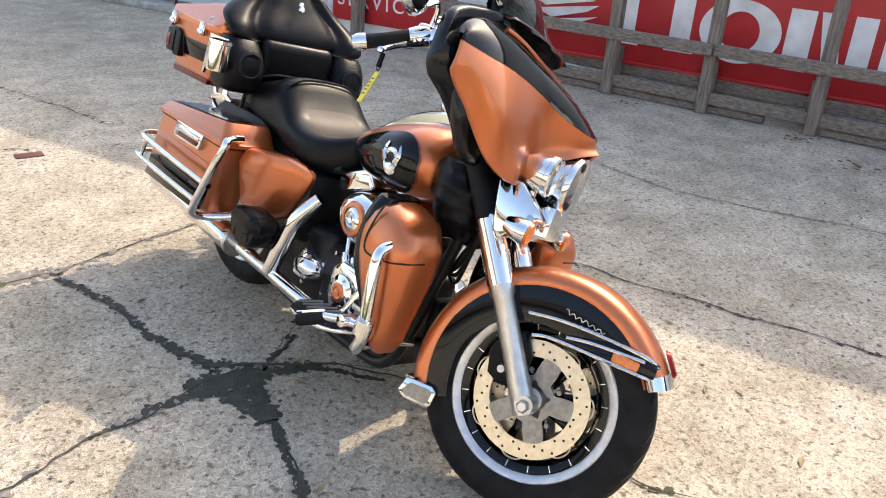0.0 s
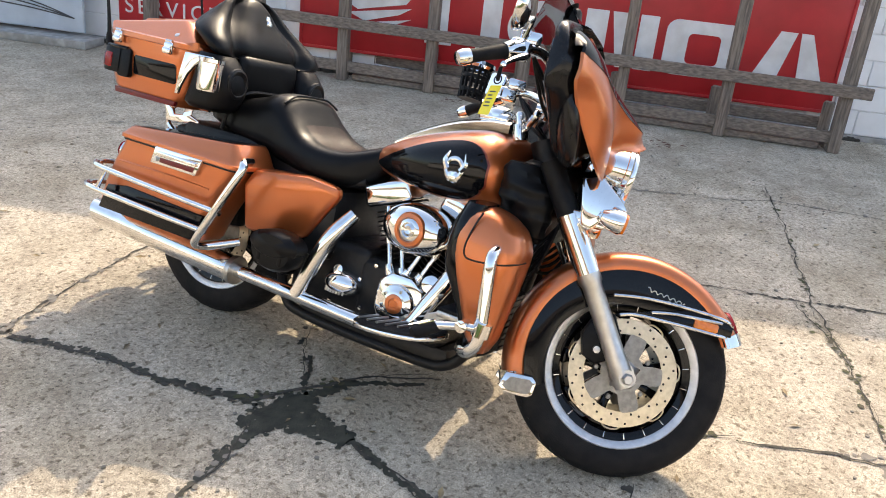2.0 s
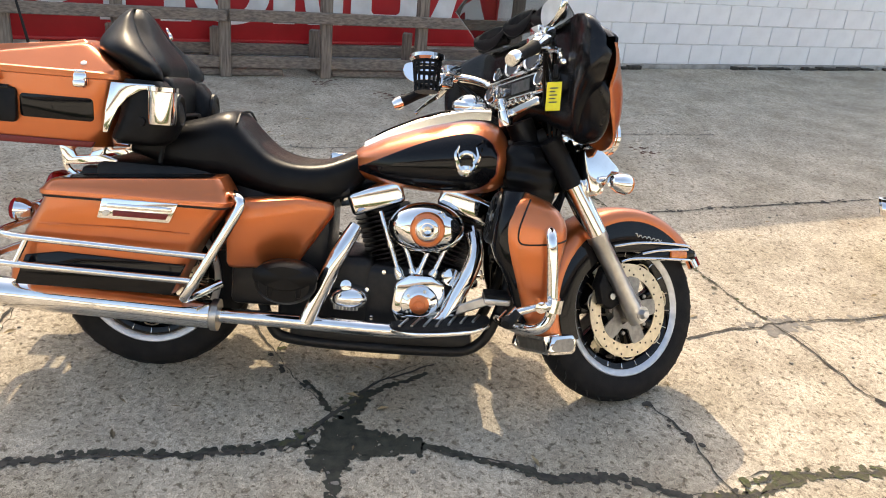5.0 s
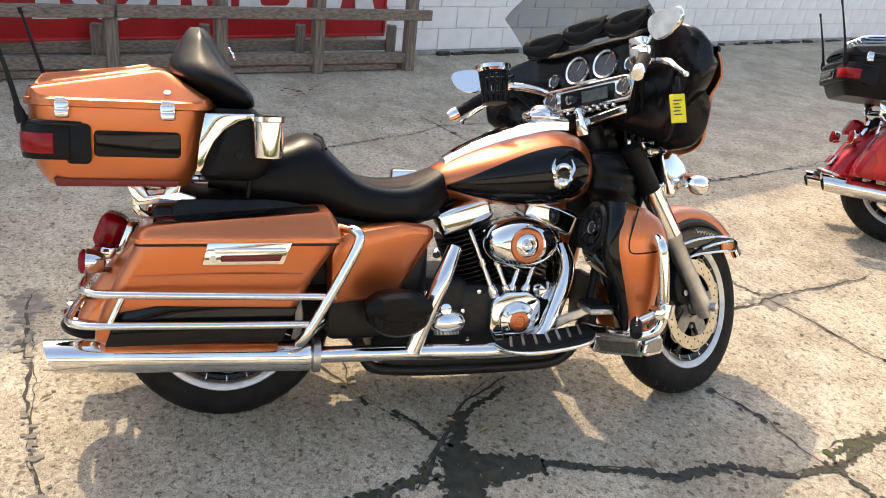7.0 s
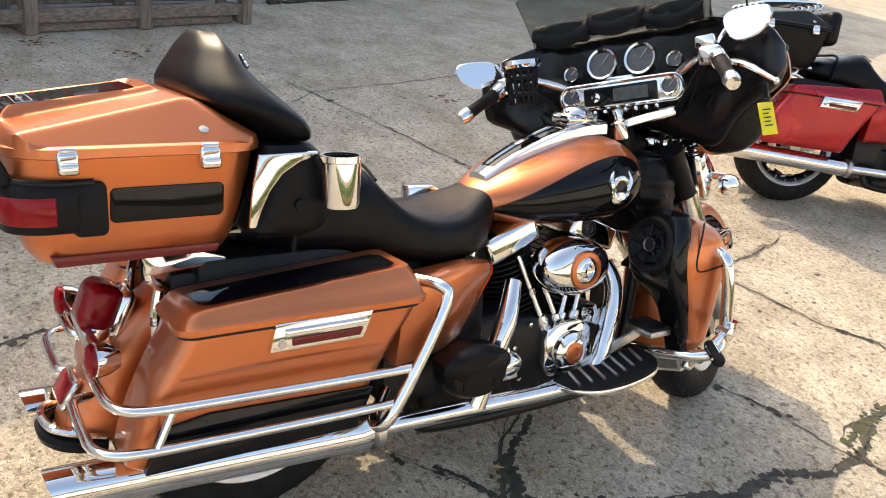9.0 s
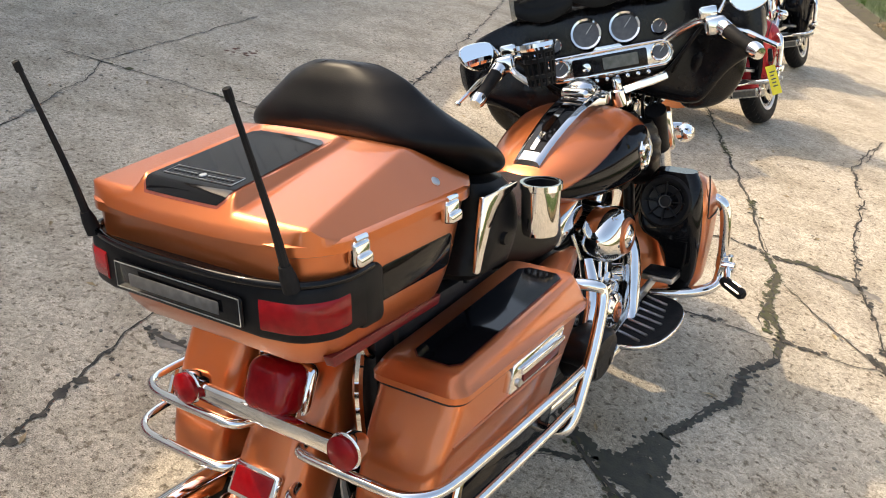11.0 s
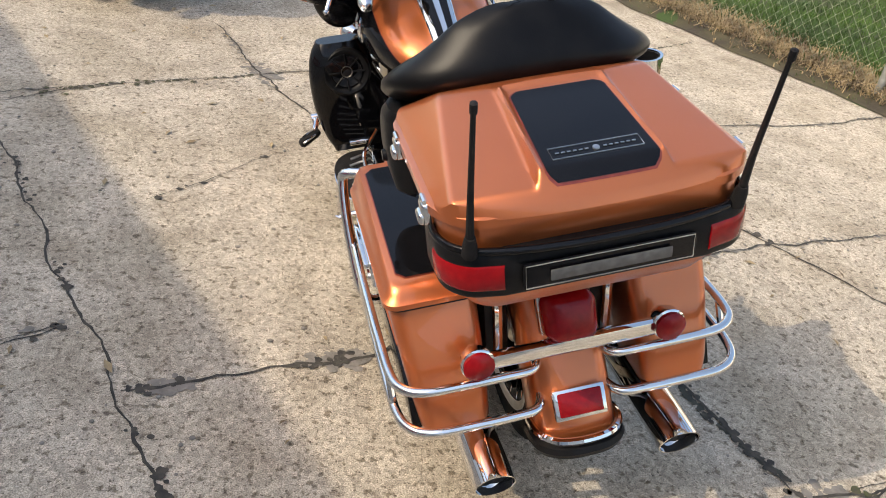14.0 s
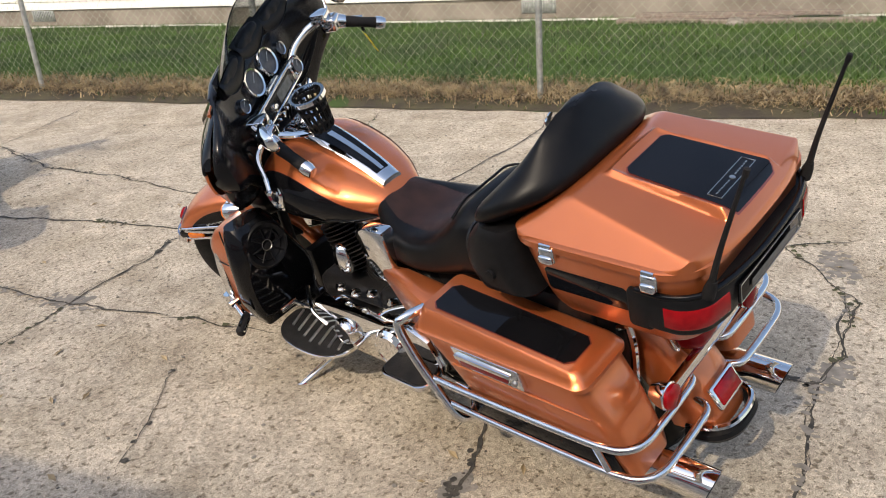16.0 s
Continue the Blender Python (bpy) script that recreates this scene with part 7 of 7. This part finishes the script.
small_a, small_b = U.dot(Vector((4.20, 7.32, 0))), U.dot(Vector((4.70, 6.28, 0)))
board = thing("service_sign", wall_at(0, WALL_V - 0.05), "red sign reading SERVICE in white letters", "sign")
part("panel", rbox(small_a, small_b, -0.012, 0.03, 0.16, 1.2, 0.006), SIGN_RED, board)
for k in range(5):
    part("white_bar", rbox(small_a + 0.12 + 0.19 * k, small_a + 0.26 + 0.19 * k, -0.018, -0.011, 0.56, 0.74, 0.004), SIGN_WHITE, board, "white enamel bar")
txt = bpy.data.curves.new("service", "FONT")
txt.body, txt.size, txt.extrude, txt.space_character = "SERVICE", 0.185, 0.003, 1.35
lettering = new("lettering", txt)
lettering.parent = board
lettering.matrix_local = Matrix.Translation((small_a + 0.06, -0.017, 0.30)) @ Matrix.Rotation(radians(90), 4, "X")
txt.materials.append(SIGN_WHITE)
sheet = thing("pale_sheet", wall_at(0, WALL_V - 0.25), "pale blue-white plastic sheet against the wall", "sheet")
part("panel", rbox(small_a - 2.2, small_a - 0.22, -0.02, 0.02, 0.10, 1.1, 0.01), PALE, sheet)
# three thin ink-dark lines that run across the sheet
for k in range(3):
    part("fold_line", tube([(small_a - 2.1 + 0.1 * k, -0.022, 0.5 - 0.05 * k), (small_a - 1.4, -0.024, 0.33 + 0.05 * k), (small_a - 0.7, -0.024, 0.27 + 0.03 * k), (small_a - 0.3, -0.022, 0.22)], 0.006, 5), INK, sheet)
part("kerb", rbox(small_a - 4.0, small_a - 0.1, -0.22, 0.1, 0, 0.07, 0.01), MORTAR, sheet)

# weathered wooden fence in front of the sign
F0, FD = Vector((6.36, 1.61, 0)), Vector((-0.372, 0.928, 0)).normalized()
FN = Vector((FD.y, -FD.x, 0))
rack = thing("wooden_fence", Matrix.Identity(4), "weathered grey wooden fence with post and rail", "fence")


def along(s, z, back=0.0):
    return F0 + FD * s + FN * back + Vector((0, 0, z))


for s in (0.0, 0.86, 1.66, 2.45, 3.22, 3.98, 4.74):
    part("post", bar(along(s, 0), along(s + 0.01, 1.45), 0.088, 0.088, 0.006), TAN_POST, rack)
    part("stub_post", bar(along(s + 0.05, 0, 0.24), along(s + 0.05, 0.34, 0.24), 0.08, 0.08, 0.006), TAN_POST, rack)
    part("foot_brace", bar(along(s + 0.03, 0.05, 0.02), along(s + 0.03, 0.05, 0.30), 0.045, 0.085, 0.005), TAN, rack)
for name, z, s0, s1, off in (("rail", 0.482, -0.16, 2.42, -0.062), ("rail", 0.478, 2.44, 4.95, -0.062), ("bottom_rail", 0.115, 0.03, 2.44, 0.0), ("bottom_rail", 0.115, 2.47, 4.73, 0.0), ("back_rail", 0.16, 0.0, 4.8, 0.29), ("skid", 0.03, 0.1, 1.6, 0.05), ("skid", 0.03, 2.0, 3.9, 0.05)):
    part(name, bar(along(s0, z, off), along(s1, z, off), 0.036 if name != "skid" else 0.08, 0.088 if "rail" in name else 0.05, 0.005), TAN, rack)
for s in (5.75, 6.85):
    p = thing("wooden_post", Matrix.Translation(along(s, 0)), "weathered square wooden post", "post", "posts by the small sign")
    part("shaft", bar((0, 0, 0), (0, 0, 1.5), 0.10, 0.10, 0.006), TAN_POST, p)

# dark vehicle beyond the white wall
van = thing("parked_car", ALLEY @ Matrix.Translation((14.3, 7.4, 0)), "dark blue car parked beyond the white wall", "car")
part("body", joined(rbox(-0.2, 4.2, -0.9, 0.9, 0.28, 0.95, 0.12, 4), rbox(0.7, 3.4, -0.8, 0.8, 0.9, 1.45, 0.22, 4)), BLUE, van)
part("side_window", joined(rbox(0.95, 1.95, -0.83, -0.79, 1.0, 1.35, 0.03), rbox(2.05, 3.1, -0.83, -0.79, 1.0, 1.35, 0.03)), BLACK, van)
for x in (0.55, 3.4):
    for y in (-0.86, 0.86):
        w = part("wheel", lathe([(0, -0.1), (0.2, -0.1), (0.3, -0.09), (0.32, 0), (0.3, 0.09), (0.2, 0.1), (0, 0.1)], (x, y, 0.32), (0, 1, 0), 28), RUBBER, van)
        part("rim", lathe([(0, -0.105), (0.19, -0.103), (0.2, 0), (0.19, 0.103), (0, 0.105)], (x, y, 0.32), (0, 1, 0), 24), ALUMINIUM, w)

# grassy strip, chain-link fence and the house behind
EDGE, LINK, HOUSE = -1.27, -1.50, -4.84
rows = []
for i in range(141):
    u = -14 + 0.24 * i
    e = EDGE + 0.10 * noise.noise((u * 0.8, 3.1, 0)) + 0.05 * noise.noise((u * 3, 1.1, 0))
    row = []
    for v, z in ((e, 0.004), (e - 0.04, 0.012), (e - 0.10, 0.03), (e - 0.18, 0.055), (min(LINK - 0.06, e - 0.2), 0.085), (LINK - 0.30, 0.11), (LINK - 0.6, 0.12), (LINK - 1.6, 0.12), (-4.0, 0.12), (HOUSE - 0.2, 0.12)):
        h = z + (0.02 * noise.noise((u * 3, v * 3, 0)) if z > 0.01 else 0)
        row.append(ALLEY @ Vector((u, v, max(0.004, h))))
    rows.append(row)
part("verge", skin(rows, False), LAWN, None, "earth bank and lawn beside the yard", kind="structure")
rows = []
for i in range(141):
    u = -14 + 0.24 * i
    e = EDGE + 0.02 + 0.10 * noise.noise((u * 0.8, 3.1, 0)) + 0.07 * noise.noise((u * 4, 5.1, 0))
    rows.append([ALLEY @ Vector((u, v, z)) for v, z in ((e, 0.0065), (e - 0.06, 0.024), (e - 0.13, 0.046), (min(e - 0.15, LINK - 0.02 + 0.05 * noise.noise((u * 3, 0, 7))), 0.085))])
part("bare_soil", skin(rows, False), SOIL, None, "bare dark soil along the concrete edge", kind="structure")


def blades(name, label, mat, count, area, height, width, seed, lie=0.5):
    """Tufts of grass: each blade is a bent sliver."""
    rnd = random.Random(seed)
    verts, faces = [], []
    for _ in range(count):
        u, v = area(rnd)
        z = 0.015 + 0.10 * min(1, max(0, (EDGE - 0.04 - v) / 0.42))
        p = ALLEY @ Vector((u, v, z))
        a, h = rnd.uniform(0, 6.283), height * rnd.uniform(0.5, 1.3)
        lean = rnd.uniform(0.1, lie) * h
        dx, dy = math.cos(a), math.sin(a)
        w = width * rnd.uniform(0.7, 1.3)
        b = len(verts)
        verts += [(p.x - dy * w, p.y + dx * w, p.z), (p.x + dy * w, p.y - dx * w, p.z), (p.x + dx * lean * 0.4 + dy * w * 0.7, p.y + dy * lean * 0.4 - dx * w * 0.7, p.z + h * 0.6), (p.x + dx * lean * 0.4 - dy * w * 0.7, p.y + dy * lean * 0.4 + dx * w * 0.7, p.z + h * 0.6), (p.x + dx * lean, p.y + dy * lean, p.z + h * (0.9 if lie < 1.5 else 0.5))]
        faces += [(b, b + 1, b + 2, b + 3), (b + 3, b + 2, b + 4)]
    data = bpy.data.meshes.new(name)
    data.from_pydata(verts, [], faces)
    data.materials.append(mat)
    return tagged(new(name, data), label, "grass", kind="stuff")


blades("grass", "green lawn grass behind the fence", GRASS, 120000, lambda r: (r.uniform(-7, 13), LINK - 0.16 - 3.15 * r.random() ** 1.35), 0.055, 0.0035, 2, 0.9)
blades("fence_weeds", "tall green weeds along the fence", GRASS, 9000, lambda r: (r.uniform(-7, 12), LINK - 0.20 + r.gauss(0, 0.09)), 0.09, 0.004, 3, 1.2)
blades("dry_grass", "dead straw-coloured grass along the fence", STRAW, 52000, lambda r: (r.uniform(-4.5, 9.5), LINK - 0.06 + r.gauss(0, 0.085)), 0.07, 0.0045, 4, 2.6)
blades("stray_grass", "sparse green grass at the soil's edge", GRASS, 1500, lambda r: (r.uniform(-7, 12), EDGE - 0.10 + r.gauss(0, 0.05)), 0.03, 0.003, 5, 1.2)

link = thing("chain_link_fence", ALLEY @ Matrix.Translation((0, LINK, 0.05)), "galvanised wire chain-link fence on posts", "fence")
verts, faces = [], []
P = 0.038
for k in range(int(17 / P)):
    x0 = -6 + k * P
    pts = [(x0 + P * ((j + k) % 2), 0.004 * (1 if (j + k) % 2 else -1), 0.03 + j * 0.0405) for j in range(31)]
    for p, q in zip(pts, pts[1:]):
        b = len(verts)
        for c in (p, q):
            verts += [(c[0], c[1] - 0.0011, c[2]), (c[0] + 0.0010, c[1] + 0.001, c[2]), (c[0] - 0.0010, c[1] + 0.001, c[2])]
        faces += [(b, b + 1, b + 4, b + 3), (b + 1, b + 2, b + 5, b + 4), (b + 2, b, b + 3, b + 5)]
data = bpy.data.meshes.new("wire_mesh")
data.from_pydata(verts, [], faces)
data.materials.append(WIRE)
ob = new("wire_mesh", data)
ob.parent = link
tagged(ob, kind="stuff")
post_u = -0.78
for k in range(-2, 4):
    part("fence_post", tube([(post_u + 2.45 * k, 0.035, -0.05), (post_u + 2.45 * k, 0.035, 1.35)], 0.024, 14, False), GALVANISED, link)
part("top_rail", tube([(-6, 0.0, 1.24), (11, 0.0, 1.24)], 0.018, 10, False), GALVANISED, link)

house = thing("house", ALLEY @ Matrix.Translation((0, HOUSE, 0)), "house with grey foundation and white siding", "house")
part("foundation", rbox(-20, 22, -0.25, 0.0, 0, 0.36, 0.01), FOUNDATION, house)
part("footing", rbox(-20, 22, 0.0, 0.07, 0, 0.135, 0.01), SIDING, house, "pale concrete footing strip")
for k in range(22):
    board_rows = rbox(-20, 22, -0.2, 0.03, 0.36 + 0.11 * k, 0.468 + 0.11 * k, 0.004, 1)
    for v in board_rows.verts:
        if v.co.y > 0 and v.co.z > 0.41 + 0.11 * k:
            v.co.y -= 0.014
    part("siding_board", board_rows, SIDING, house)
part("roof", slab([(0.45, 2.8), (0.45, 2.9), (-4, 5.0), (-8.5, 2.9), (-8.5, 2.8)], -20.4, 22.4, 0, "yz"), TAN, house)
part("back_wall", rbox(-20, 22, -8.0, -7.8, 0, 2.85, 0), SIDING, house)
for u in (7.36, 0.10):
    part("vent", joined(rbox(u - 0.20, u + 0.20, -0.02, 0.012, 0.20, 0.352, 0.004), *[rbox(u - 0.185 + 0.031 * k, u - 0.165 + 0.031 * k, 0.01, 0.022, 0.212, 0.340, 0.002) for k in range(12)]), GALVANISED, house, "small grey vent grille")
for u0, l, off, z, wide in ((-1.70, 1.75, 0.20, 0.12, 0.07), (-2.05, 1.95, 0.06, 0.16, 0.06), (-1.62, 1.2, 0.14, 0.15, 0.05), (-2.5, 1.6, 0.30, 0.12, 0.07)):
    pl = thing("plank", ALLEY @ Matrix.Translation((u0, HOUSE + 0.08 + off, z)), "old pale board lying against the house wall", "plank", "boards by the house")
    part("board", rbox(-l / 2, l / 2, -wide, wide, 0, 0.04, 0.004), TAN, pl)
stone = thing("rubble_stone", ALLEY @ Matrix.Translation((-2.02, HOUSE + 0.46, 0.11)), "grey broken stone beside the old boards", "stone")
lump = bmesh.new()
bmesh.ops.create_icosphere(lump, subdivisions=3, radius=0.10)
for v in lump.verts:
    v.co *= 1 + 0.35 * noise.noise(v.co * 14)
    v.co.z = max(-0.03, v.co.z * 0.75)
part("stone", lump, PATCH, stone)

# litter and grit on the concrete
rnd = random.Random(8)
bits = []
for _ in range(700):
    x, y = rnd.uniform(-1, 5.5), rnd.uniform(-2.5, 6)
    r = rnd.uniform(0.003, 0.008)
    b = bmesh.new()
    bmesh.ops.create_icosphere(b, subdivisions=1, radius=r)
    b.transform(Matrix.Translation((x, y, r * 0.4)) @ Matrix.Diagonal((rnd.uniform(0.7, 1.5), rnd.uniform(0.7, 1.5), 0.6, 1)))
    bits.append(b)
tagged(part("grit", joined(*bits), PATCH, None, "small grit and pebbles on the concrete", kind="stuff"), category="grit")
verts, faces = [], []
for _ in range(160):
    x, y, a, l = rnd.uniform(-0.5, 4.5), rnd.uniform(-1.5, 5), rnd.uniform(0, 6.28), rnd.uniform(0.012, 0.035)
    c, s, b = math.cos(a), math.sin(a), len(verts)
    for du, dv, z in ((-l, 0, 0.004), (0, l * 0.3, 0.010), (l, 0, 0.005), (0, -l * 0.3, 0.006)):
        verts.append((x + du * c - dv * s, y + du * s + dv * c, z))
    faces.append((b, b + 1, b + 2, b + 3))
data = bpy.data.meshes.new("dry_leaves")
data.from_pydata(verts, [], faces)
data.materials.append(STRAW)
tagged(new("dry_leaves", data), "scraps of dry leaf on the concrete", "leaves", kind="stuff")
